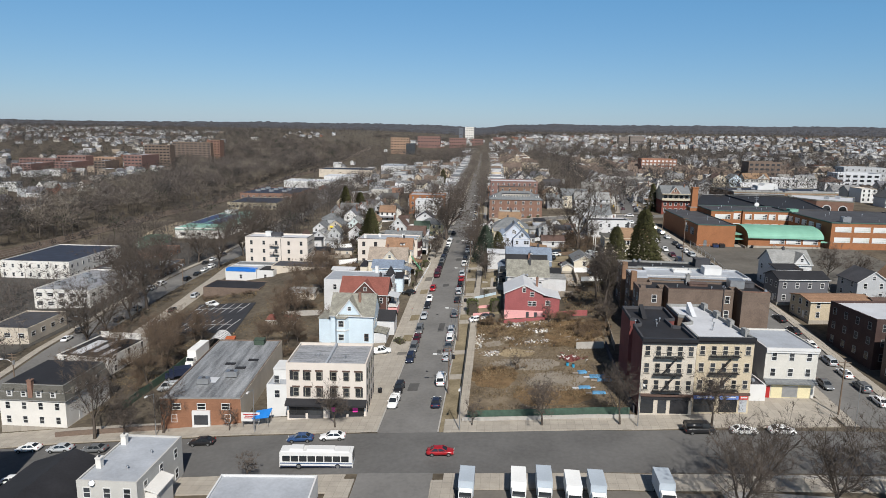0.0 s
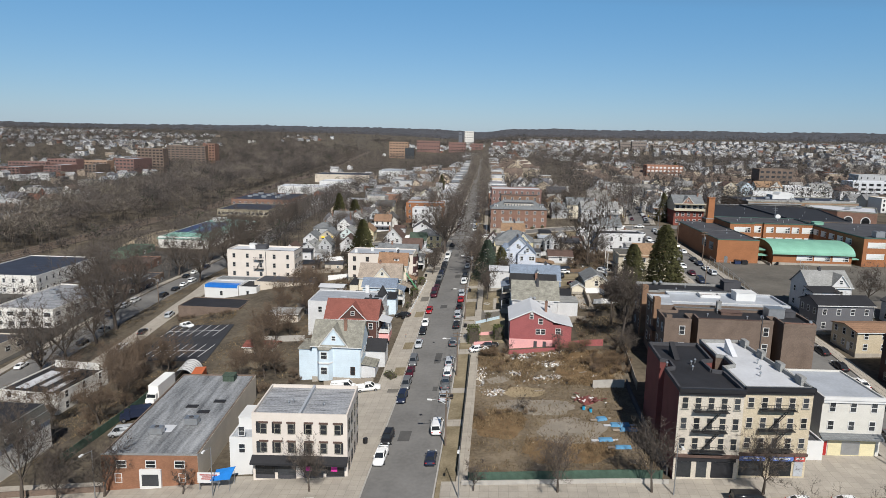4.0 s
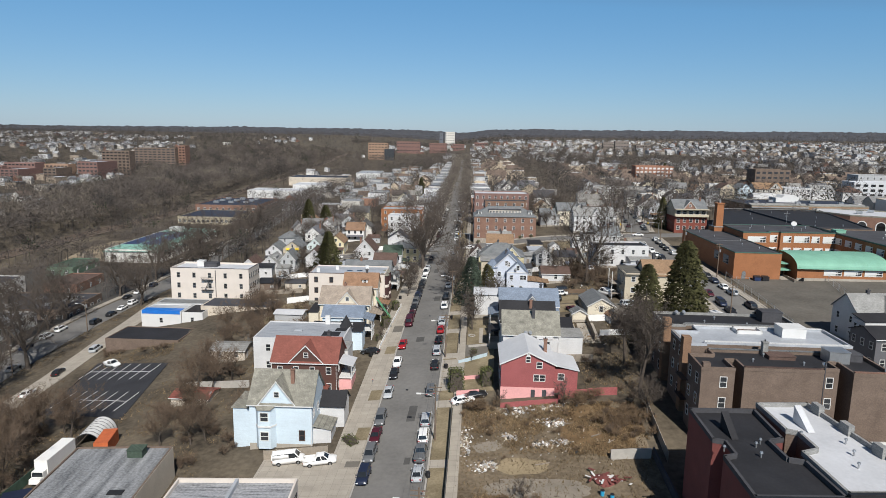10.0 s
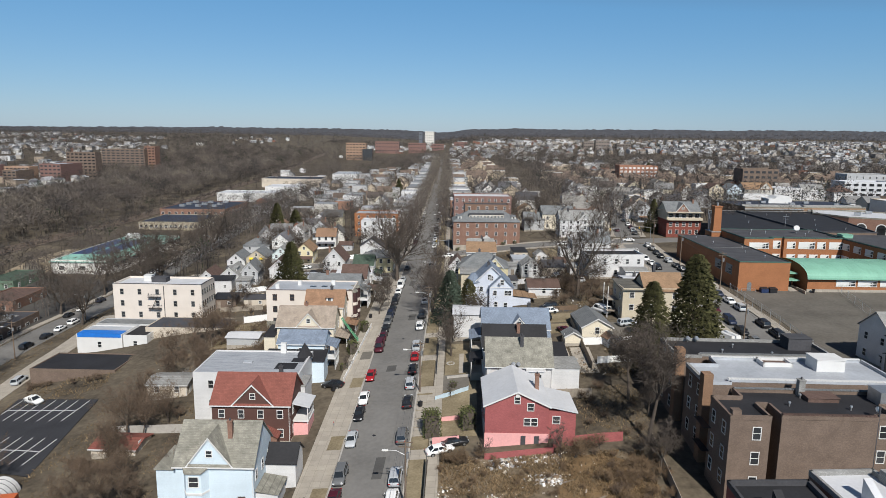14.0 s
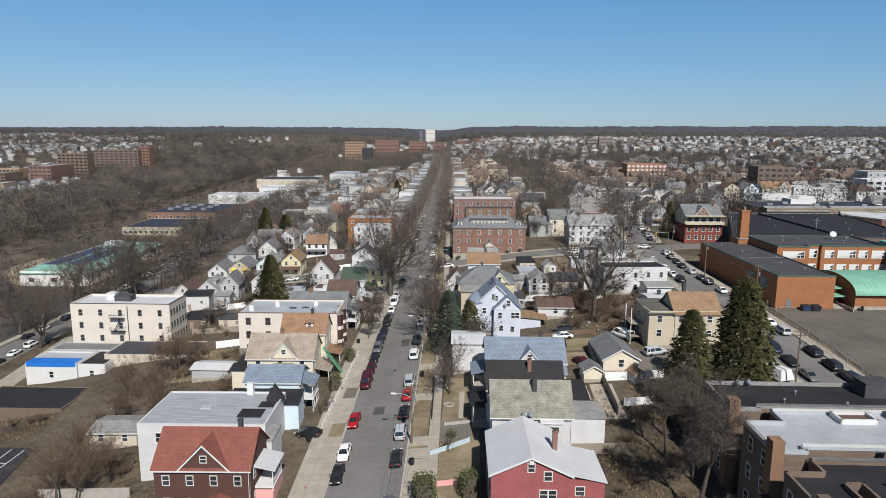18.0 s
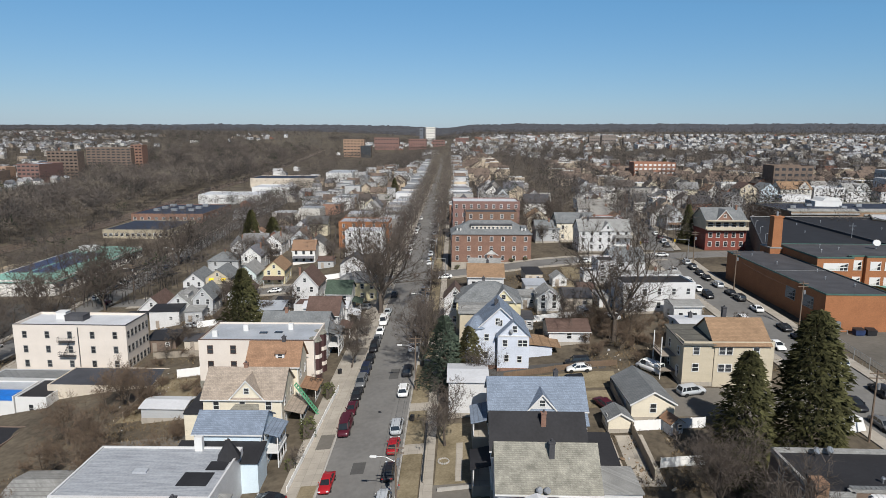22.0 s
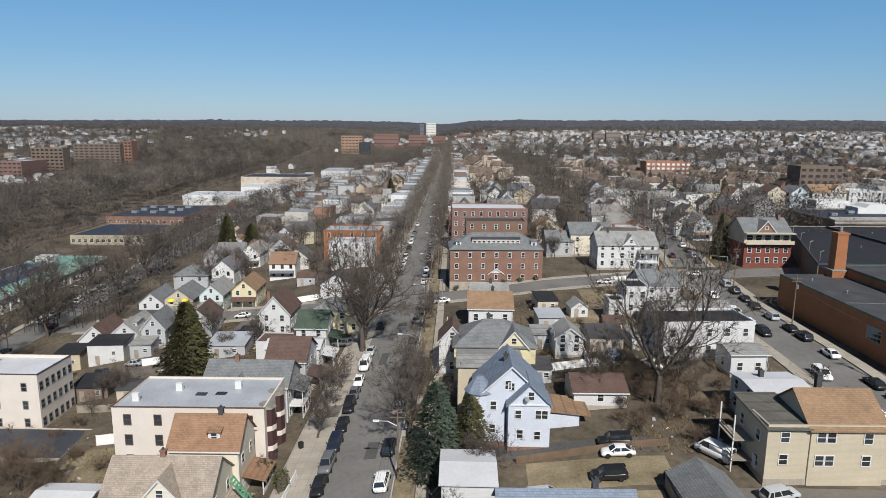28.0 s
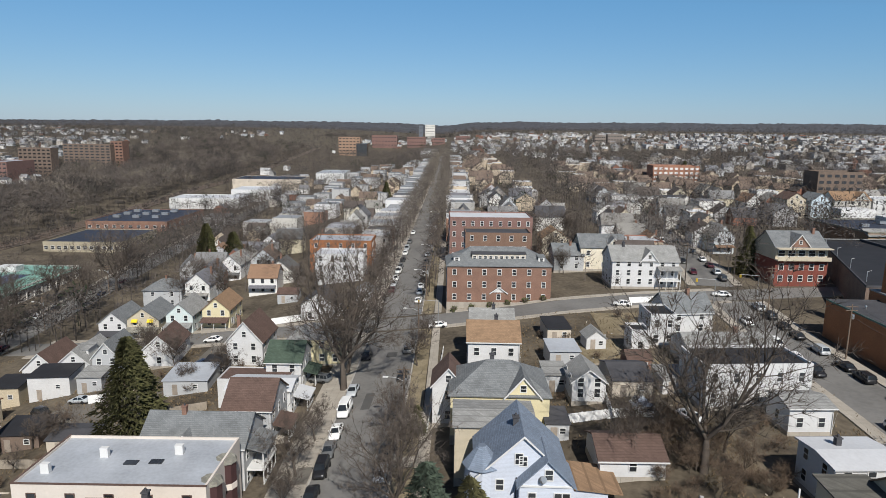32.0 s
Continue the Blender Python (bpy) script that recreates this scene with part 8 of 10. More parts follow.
e = house("single-storey white shop between taller buildings", 51.6, 124, 5, 6, 3.4, .2, WHITE, R_DARK, "flat", 5, 1, 0, 0, name="shop")
dish(e, .5, 1.5, 3.5), dish(e, -1.2, 2, 3.5)

# brown brick apartment blocks: roof structures
roof_box(b1, 9.6, 7.0, 12.3, 3.4, 3, 2.0, STEEL, "roof_bulkhead")
roof_box(b1, .6, 7.8, 12.3, 4.4, 2.6, .6, R_BROWN, "skylight_frame")
chimney(b1, -1.4, 9.2, 11.5, 14.6, .9, R_LGREY)
part("chimney", MB().box(-14.9, .3, 12.3, -13.7, 1.3, 13.5), BRICK_BROWN, b1)
WARMB = mat("warm_brown_brick", (.27, .165, .105), .9, .22, .4, .15, pattern="brick")
part("corner_pier", MB().box(-15.2, -.2, -2, -13.8, 1.4, 13.6), WARMB, b2, "brick corner chimney")
part("corner_pier", MB().box(-13.8, -.2, -2, -12.4, 1.4, 13.4), WARMB, b3, "brick corner chimney")
part("soil_pipe", MB().tube((5.0, 1.1, -1), (5.0, 1.1, 14.2), .12, n=8), R_DARK, b1)
roof_box(b2, 7.2, 8.2, 12, 4.4, 3.4, 1.9, WHITE)
roof_box(b1, 12.6, 8.2, 12.3, 3.0, 3, 1.2, R_DARK)
part("curb", MB().box(-2.6, 8.2, 12.02, 2.2, 8.5, 12.7).box(-2.6, 10.6, 12.02, 2.2, 10.9, 12.7).box(-2.6, 8.2, 12.02, -2.3, 10.9, 12.7).box(1.9, 8.2, 12.02, 2.2, 10.9, 12.7), WHITE, b2)
part("skylight_pit", MB().box(-2.3, 8.5, 12.02, 1.9, 10.6, 12.3), R_BROWN, b2, "brown covered light well")
roof_box(b3, 9.2, 6.6, 11.6, 4.0, 3, 2.3, R_DARK)


def coping_caps(e, x0, y0, x1, y1, z, material, step=.5):
    """A row of coping tiles along the top of a parapet, with open joints."""
    L = math.hypot(x1 - x0, y1 - y0)
    ux, uy = (x1 - x0) / L, (y1 - y0) / L
    m = MB()
    for i in range(int(L / step)):
        a, b = i * step, i * step + step * .86
        k = len(m.v)
        px, py = -uy * .24, ux * .24
        m.slab([(x0 + ux * a - px, y0 + uy * a - py, z), (x0 + ux * b - px, y0 + uy * b - py, z), (x0 + ux * b + px, y0 + uy * b + py, z), (x0 + ux * a + px, y0 + uy * a + py, z)], .16)
        if k:
            m.link(k)
    part("coping", m, material, e, "weathered coping tiles")


coping_caps(b2, -11, 1.35, 14.8, 1.35, 12.6, WHITE)
coping_caps(b2, -9.8, 11.45, 14.8, 11.45, 12.6, WHITE)
coping_caps(b2, -14.9, 7.9, -14.9, .2, 12.6, R_LGREY)
coping_caps(b1, -10.8, 9.85, 15, 9.85, 13.02, R_GREY)
coping_caps(b1, 8.9, -.25, 15.1, -.25, 13.08, BRICK_RED)
coping_caps(b1, -8.1, .65, 4.5, .65, 13.08, R_BROWN)
coping_caps(b3, -9.5, 1.15, 12.8, 1.15, 12.38, R_GREY)
dish(b3, -9, 8.6, 11.8), dish(b3, -7.4, 8.8, 11.8), dish(b3, 9.5, 8, 11.8), dish(b1, 14.4, .6, 12.4), dish(b1, 5, 1.6, 12.8)
for x, y in ((-5, 3), (-2, 6), (3, 2), (8, 8)):
    vent(b1, x, y + 2, 12.3, .5)
    vent(b3, x, y, 11.8, .5)
for k in (4.6, 8.2):
    part("balcony", MB().box(-16.3, 6, k, -15.25, 10, k + .08).box(-16.3, 6, k + .95, -16.24, 10, k + 1.0).box(-16.3, 6, k + .45, -16.24, 10, k + .5), DARK, b1)
WGAB = house("white gabled house with pale roof and dark front wing", 88.2, 197, 11.5, 9, 7.5, 3.6, W_WHITE, R_LGREY, "x", 6, 2, 2, 2, chim=(-1, 4.5, .6), gables=((2.6, 5, 7.5, 3.2, 4.5, W_WHITE, R_LGREY),), chim_mat=R_DARK)
walls(WGAB, 7.2, 4.4, 6.8, 0, "flat", W_WHITE, name="front_wing", y0=-4.42, x0=-3.6)
part("wing_roof", MB().slab([(-7.4, -4.6, 6.9), (.2, -4.6, 6.9), (.2, 0, 7.7), (-7.4, 0, 7.7)], .16), R_BLACK, WGAB, "black lean-to roof")
for u, z in ((-3, 5.2), (-1.4, 5.2), (-2.2, 2.2)):
    o_ = window(WGAB, 14.4, 9, "L", u, z, .8, 1.3)
house("charcoal sided house with white windows", 86, 184, 14, 8, 7.2, 1.6, W_DGREY, R_BLACK, "x", 6, 2, 4, 3)
house("ochre brick house with a low orange-brown roof", 90.5, 171.5, 17, 9, 5.6, .8, W_OCHRE, R_ORANGE, "x", 8, 2, 4, 3)
house("dark brown shed-roofed house", 104, 171, 10, 8, 5, 1.4, W_BROWNR, R_BROWN, "x", 8, 2, 3, 2)
flat("dark brick apartment building with arched windows and pale roof", 96, 146, 24, 16, 10.4, mat("dark_brick", (.08, .05, .045), .9, .2, .4, .1, pattern="brick"), R_WHITE, 3, 6, 4, 8, "apartment_building", .6, None, R_LGREY, storey=3.4, sill=1.4)
flat("brown brick apartment building beside the avenue", 97, 126, 22, 16, 10, BRICK_BROWN, R_DARK, 3, 6, 4, 8, "apartment_building", .6, None, TRIM, storey=3.3, sill=1.4)
house("grey sided house with dark roof", 106, 187, 9, 9, 6, 3, W_GREY, R_DARK, "y", 6, 2, 2, 2)

# light blue house: bay, wings and porch
bay = MB()
for z0, z1 in ((0, 4.1), (4.1, 7.4)):
    bay.poly([(-4.4, 0, z0), (-3.7, -1.1, z0), (-3.7, -1.1, z1), (-4.4, 0, z1)]).poly([(-3.7, -1.1, z0), (-1.5, -1.1, z0), (-1.5, -1.1, z1), (-3.7, -1.1, z1)]).poly([(-1.5, -1.1, z0), (-.8, 0, z0), (-.8, 0, z1), (-1.5, -1.1, z1)])
by = part("bay", bay, W_LBLUE, LB, "two-storey projecting bay")
part("bay_roof", MB().slab([(-4.7, .1, 8.0), (-3.8, -1.4, 7.5), (-1.4, -1.4, 7.5), (-.5, .1, 8.0)][::-1][::-1], .18), R_STONE, by)
part("bay_band", MB().slab([(-4.5, .05, 4.3), (-3.75, -1.25, 4.3), (-1.45, -1.25, 4.3), (-.7, .05, 4.3)], .3), TRIM, by)
for z in (2.4, 6.0):
    f_, p_ = window_meshes(1.3, 1.5, TRIM)
    o = part("window", f_, None, by)
    o.location = (-2.6, -1.1, z)
    part("pane", p_, None, o)
window(LB, 11.2, 9.5, "F", 3.8, 2.2, .9, 1.8, R_BROWN)
walls(LB, 3.4, 7, 6.6, 0, "flat", W_LBLUE, name="side_wing", y0=1.2, x0=-7.28)
part("wing_roof", MB().box(-9.2, 1.0, 6.6, -5.62, 8.4, 6.85), R_STONE, LB)
walls(LB, 3.2, 4.5, 3.2, 0, "flat", W_WHITE, name="side_porch", y0=.8, x0=7.22)
part("porch_roof", MB().slab([(5.62, .5, 3.9), (9.1, .5, 3.3), (9.1, 5.6, 3.3), (5.62, 5.6, 3.9)], .2), R_STONE, LB)
walls(LB, 4.6, 5, 5.4, 2.0, "x", W_WHITE, name="rear_wing", y0=6.2, x0=7.92)
gable_roof(LB, 4.6, 5, 5.4, 2.0, "x", R_BLACK, .3, .16, "rear_roof", 6.2, 7.92)
walls(RED, 5, 3, 2.4, 1.2, "y", BRICK_RED, name="entry_wing", y0=-2.2, x0=2.5)
gable_roof(RED, 5, 3, 2.4, 1.2, "y", R_RED, .3, .14, "entry_roof", -2.2, 2.5)
# long white building: corner turret, patched roof, side annex
part("turret_roof", MB().tube((9.0, 10.8, 8.0), (9.0, 10.8, 10.9), 1.8, .05, 6), R_BLACK, BIGW, "black pointed turret roof")
part("roof_patch", MB().box(4.6, 3.0, 8.06, 8.6, 6.4, 8.1).box(7, 7, 8.06, 9.6, 9.4, 8.1), R_BLACK, BIGW)
part("annex_wall", MB().box(7.6, -2.4, -2, 11.8, 3.4, 6.6), W_WHITE, BIGW)
part("annex_roof", MB().box(7.5, -2.5, 6.6, 11.9, 3.5, 6.75), R_LGREY, BIGW)
part("chimney", MB().box(3.6, 12.2, 8, 4.7, 13, 10.2), WHITE, BIGW)
part("roof_hatch", MB().box(-2.4, 6, 8.05, -.6, 7, 8.3), R_SILVER, BIGW)
walls(BG, 12.6, 4.4, 5.0, 0, "flat", W_LBLUE, name="front_wing", y0=-4.4, x0=-.6)
part("lean_to_roof", MB().slab([(-7, -4.8, 5.0), (5.9, -4.8, 5.0), (5.9, .1, 5.9), (-7, .1, 5.9)], .2), R_BLACK, BG, "black lean-to roof")
part("lower_roof", MB().slab([(-9.4, -2, 4.4), (-6.7, -2, 4.4), (-6.7, 6, 4.9), (-9.4, 6, 4.9)], .2), R_BLACK, TW)
walls(TW, 2.6, 7.6, 4.3, 0, "flat", W_BUTTER, name="side_wing", y0=-1.8, x0=-8.02)
part("bay_roof", MB().slab([(-1.6, -1.4, 4.9), (3.2, -1.4, 4.9), (2.8, 0, 5.3), (-1.2, 0, 5.3)], .16), R_STONE, TW)
m = MB()
for y in (-1.0, .2):
    m.slab([(6.8, y, 6.4), (11, y, .6), (11, y + .1, .6), (6.8, y + .1, 6.4)], .3)
for i in range(14):
    t = (i + .5) / 14
    m.box(6.8 + 4.2 * t - .14, -.9, 6.35 - 5.8 * t, 6.8 + 4.2 * t + .14, .2, 6.4 - 5.8 * t)
part("outside_stair", m, mat("green_paint", (.1, .3, .17), .6, .15, 1, .1), OR, "green painted outside stair").location = (-1.8, -3.6, 0)
dormer(OR, 1.2, 1.0, 8.8, 1.6, 1.3, TRIM, R_ORANGE, 1.8)
for y in (1.5, 6.5):
    by = part("bay", MB().tube((11.1, y + .8, -2), (11.1, y + .8, 9.6), 1.25, n=8), mat("maroon_trim", (.06, .03, .03), .7, .15, .5, .1), PINK, "maroon trimmed projecting bay")
    for z in (2.9, 6.1):
        part("panel", MB().tube((11.1, y + .8, z), (11.1, y + .8, z + .8), 1.3, n=8), W_PALE, by, "pale panel between bay windows")
    part("bay_cap", MB().tube((11.1, y + .8, 9.6), (11.1, y + .8, 10.1), 1.45, 1.2, 8), R_STONE, by)
for x, y in ((-9, 3), (-4, 7), (5, 8)):
    part("chimney", MB().box(x - .5, y - .3, 10, x + .5, y + .3, 11.3), WHITE, PINK)
for x, y in ((0, 5.5), (3, 5.8)):
    part("skylight", MB().box(x - .8, y - .5, 10.04, x + .8, y + .5, 10.2), GLASS, PINK)
part("roof_edge", MB().box(-13.36, -.06, 12.55, 13.36, .2, 12.68).box(13.1, .2, 12.55, 13.36, 10.5, 12.68), R_DARK, FLATL, "dark metal roof edge")
part("roof_edge", MB().box(-11.36, -.06, 10.3, 11.36, .2, 10.42).box(-11.36, .2, 10.3, -11.1, 12, 10.42), R_BROWN, PINK, "dark brown roof edge")
part("stone_base", MB().box(-11.36, -.1, -2, -6.5, -.004, 1.9), R_STONE, PINK, "rough stone base")
roof_box(FLATL, -1.5, 6, 12, 4.4, 3, 1.4, R_DARK)
roof_box(FLATL, -5.5, 7, 12, 2.4, 2, 1.8, WHITE)
fire_escape(FLATL, 26.6, -2.6, 1.2, 5.2, 3.5, 2)
part("downpipe", MB().box(1.9, -.12, -1, 2.1, -.02, 12), R_DARK, FLATL)
# red painted house: base band, side lean-to
part("base_band", MB().box(-5.26, -.09, -2.4, 5.26, -.004, 1.7), W_PINK, SP, "pink painted lower wall")
walls(SP, 4.6, 8, 5.2, 0, "flat", W_RED, name="side_wing", y0=1.0, x0=7.52)
part("wing_roof", MB().slab([(5.2, .7, 6.2), (10.1, .7, 5.2), (10.1, 9.3, 5.2), (5.2, 9.3, 6.2)], .2), R_WHITE, SP)
for u, z, w in ((2.2, 6.3, .95), (1.7, 3.7, .95), (2.85, 3.7, .95), (6.6, 3.7, 1.1)):
    o_ = window(SP, 10.4, 12, "F", u, z, w, 1.2, TRIM)
    o_.location.y = 1.0 if u > 5.3 else 0
part("vent_box", MB().box(-.3, -.3, 8.0, .3, 0, 8.5), WHITE, SP)
for u in (1.1, 3.3):
    part("cellar_door", MB().box(u - .4, -.14, -.6, u + .4, -.09, 1.3), R_DARK, SP)
walls(STONE, 5.2, 6, 6.2, 0, "flat", W_WHITE, name="side_wing", y0=1.0, x0=8.62)
part("wing_roof", MB().box(5.9, .8, 6.2, 11.4, 7.2, 6.4), R_LGREY, STONE)
bayw = part("bay", MB().box(1.4, -1.0, 2.6, 4.4, -.01, 6.2).box(1.1, -1.3, 6.2, 4.7, -.01, 6.45), W_WHITE, STONE)
part("bay_window", MB().box(1.9, -1.05, 4.2, 3.9, -1.002, 5.6), GLASS, bayw)
for u in (-1.2, -.3):
    dish(STONE, u, -.4, 6.6)
# black-roofed house: brick wing; blue-roofed house: corner bay
BR = [o for o in scene.objects if o.parent is None and "near-black shingle" in str(o.get("label"))][0]
walls(BR, 4.4, 6.4, 3.9, 0, "flat", BRICK_RED, name="side_wing", y0=1.2, x0=8.42)
part("wing_roof", MB().slab([(6.2, .8, 4.0), (11.0, .8, 4.0), (11.0, 8, 5.2), (6.2, 8, 5.2)], .18), R_BLACK, BR)
walls(BH, 4.0, 1.9, 4.2, 0, "flat", W_WHITE, name="corner_bay", y0=-1.9, x0=5.0)
part("bay_roof", MB().slab([(2.7, -2.3, 4.3), (7.3, -2.3, 4.3), (7.3, -.004, 5.5), (2.7, -.004, 5.5)], .16), R_BLUE, BH)
part("porch_base", MB().box(6.9, 2.0, -1.5, 9.5, 7.4, 2.7), W_PINK, RED, "pink painted porch base")
# blue house: corner turret, right-hand gabled bay and low annex
tu = part("turret", MB().tube((-4.6, 1.6, -2), (-4.6, 1.6, 8.0), 2.0, n=8), W_LAV, BLUEH, "eight-sided corner turret")
part("turret_roof", MB().tube((-4.6, 1.6, 7.95), (-4.6, 1.6, 10.2), 2.35, .5, 8), R_BLUE, tu)
for u, z in ((-2.6, 6.2), (-2.7, 2.6), (-.5, 9.4)):
    window(BLUEH, 10.4, 9.4, "F", u, z, .8, 1.25)
walls(BLUEH, 6.0, 3.2, 7.2, 3.0, "y", W_LAV, name="front_wing", y0=-1.6, x0=2.5)
gable_roof(BLUEH, 6.0, 5.0, 7.2, 3.0, "y", R_BLUE, .35, .16, "wing_roof", -1.6, 2.5)
part("wing_trim", MB().box(-.6, -1.75, 6.95, 5.6, -1.602, 7.15), TRIM, BLUEH)
part("downpipe", MB().tube((-.75, -.12, .4), (-.75, -.12, 7.2), .06, n=6), R_DARK, BLUEH)
dish(BLUEH, 2.0, -1.9, 7.3)
for u, z in ((.9, 5.6), (3.8, 5.6), (4.7, 5.6), (1.2, 2.6), (3.7, 2.4), (2.7, 8.4)):
    f_, p_ = window_meshes(.8, 1.2, TRIM)
    o = part("window", f_, None, BLUEH)
    o.location = (u, -1.6, z)
    part("pane", p_, None, o)
part("wing_foundation", MB().box(-.58, -1.68, -2.5, 5.78, -.1, .6), BRICK_RED, BLUEH)
walls(BLUEH, 5, 6, 3.2, 0, "flat", W_LAV, name="rear_annex", y0=4, x0=8.3)
part("annex_roof", MB().slab([(5.4, 3.6, 3.9), (12.5, 3.6, 3.2), (12.5, 10.4, 3.2), (5.4, 10.4, 3.9)], .2), R_TAN, BLUEH)
# tan house: taller gabled part, outside stair
walls(TAN, 9.4, 9.4, 7.5, 3.4, "x", W_TAN, name="main_block", y0=-.2, x0=2.2)
gable_roof(TAN, 9.4, 9.4, 7.5, 3.4, "x", R_TAN, .35, .18, "main_roof", -.2, 2.2)
part("wing_roof", MB().slab([(-8.2, -.5, 7.5), (-2.4, -.5, 7.5), (-2.4, 9.4, 8.2), (-8.2, 9.4, 8.2)], .18), mat("olive_grey_shingle", (.085, .09, .08), .9, .22, .5, .2, pattern="shingle"), TAN)
chimney(TAN, 1.0, 5.5, 9, 12.4, .7, R_DARK)
for u, z in ((-5.6, 6.2), (4.6, 6.2), (-5.6, 3.2), (4.6, 3.2), (-.6, 6.3), (-.6, 3.2)):
    for du in ((-.62, .62) if u == -.6 else (0,)):
        o = window(TAN, 15.6, 9, "F", u + du, z, 1.0, 1.3, TRIM)
        o.location.y = -.21 if u > -2.6 else 0
for z in (1.4, 4.2):
    part("deck", MB().box(-10.6, 3, z - .12, -7.85, 7.5, z), TIMBER, TAN)
    part("deck_rail", MB().box(-10.6, 3, z + .9, -10.52, 7.5, z + 1.0).box(-10.6, 3, z + .3, -10.52, 7.5, z + .6), TIMBER, TAN)
for y in (3.1, 7.3):
    part("deck_post", MB().box(-10.6, y, -2, -10.45, y + .15, 7.6), TRIM, TAN)
# long brick apartment house: centre dormer and entrance
dormer(BIGB, 0, 2.2, 10.8, 14, 2.2, W_BEIGE, R_DARK, 6)
for u in (-11, 11):
    dormer(BIGB, u, 1.4, 10.8, 1.6, 1.6, TRIM, R_GREY, 2.5)
front_gable(BIGB, 0, 4.2, 3.2, 1.5, 1.2, TRIM, R_DARK, False)

# ---- far landmarks ----
# orange brick paled in its base colour to stand for haze at distance
FARBRICK = mat("pale_orange_brick", (.3, .2, .14), .9, .12, .3, .05)
FARRED = mat("dull_red_brick", (.19, .115, .1), .9, .12, .3, .05)
def slab_block(name, label, x, y, W, D, h, wall, roof, rows, cols, wmat=None, z=None, rz=0):
    """A distant block of flats with a grid of windows, each a part."""
    e = thing(name, x, y, (G(x, y) if z is None else z), rz, label, "building")
    walls(e, W, D, h, 0, "flat", wall, base=-12)
    flat_top(e, W, D, h, roof, wall, .8)
    q = W / cols * .3
    m = MB()
    for k in range(rows):
        for i in range(cols):
            x, zz = -W / 2 + W * (i + .5) / cols, h * (k + .55) / rows
            m.box(x - q, -.12, zz - .8, x + q, .02, zz + .8)
    tagged(part("window_grid", m, wmat or GLASS, e), "rows of small distant windows", "", "", "stuff")
    return e


slab_block("tower_block", "white high-rise tower with dark window strips", -128, 2200, 30, 22, 48, mat("pale_tower", (.6, .58, .54), .8, .08, .1, 0), R_WHITE, 6, 5, z=28)
slab_block("tower_block", "dark high-rise tower beside a white one", -158, 2212, 12, 20, 45, mat("dark_cladding", (.12, .13, .15), .6, .1, .3, 0), R_BLACK, 3, 1, z=28)
o_ = slab_block("apartment_building", "orange brick apartment slab with dark glass corner", -228, 1376, 40, 18, 33, FARBRICK, R_DARK, 6, 6, z=10)
part("glazed_corner", MB().box(14, -3, -4, 34, 14, 22), GLASS, o_)
for x, y, w, d, h, m_ in ((-503, 830, 26, 44, 26, FARRED), (-536, 816, 34, 16, 23, FARBRICK), (-570, 800, 40, 18, 25, FARRED), (-612, 792, 52, 16, 21, FARRED), (-556, 764, 22, 36, 19, FARRED), (-594, 740, 26, 40, 17, FARRED), (-522, 786, 16, 30, 20, BRICK_BROWN)):
    slab_block("apartment_building", "red-brown brick apartment wing on the far side of the woods", x, y, w, d, h, m_, R_SILVER, 6, max(3, round(w / 5)), z=-8)
slab_block("apartment_building", "brown brick apartment slab on the far side of the woods", -507, 900, 39, 14, 37, BRICK_BROWN, R_DARK, 9, 7, z=-6.5)
slab_block("apartment_building", "long balconied apartment block on the far side of the woods", -505, 1000, 64, 16, 37, BRICK_BROWN, R_WHITE, 10, 9, z=-4)
slab_block("apartment_building", "red brick apartment block on the far side of the woods", -470, 1010, 16, 16, 41, BRICK_RED, R_DARK, 10, 3, z=-4)
slab_block("apartment_building", "orange-red brick apartment house with white windows", 148, 640, 33, 17, 15.4, mat("dull_orange_brick", (.3, .15, .1), .9, .15, .3, .05), R_SILVER, 5, 9, TRIM, z=17)
slab_block("apartment_building", "brown brick industrial block among distant houses", 208, 540, 25, 16, 14.5, BRICK_BROWN, R_BLACK, 4, 6, z=20.5)
for x, w, h in ((262, 22, 26), (292, 30, 29), (338, 30, 22)):
    slab_block("apartment_building", "dark grey brick apartment tower on the far rise", x, 1500, w, 16, h, mat("grey_brick", (.2, .17, .15), .9, .15, .4, .1), R_DARK, 4, 5, z=25)
for i, (x, w, h) in enumerate(((-205, 60, 27), (-130, 44, 24), (-78, 30, 22), (-20, 34, 27), (70, 40, 22))):
    slab_block("apartment_building", "long red brick apartment row far down the street", x, 1700 + i * 12, w, 18, h, FARRED, R_DARK, 3, 8, z=18)
slab_block("apartment_building", "pale grey four-storey apartment house", 262, 505, 30, 16, 13, mat("pale_grey_render", (.52, .53, .55), .85, .08, .3, .05), R_SILVER, 4, 6, z=16)

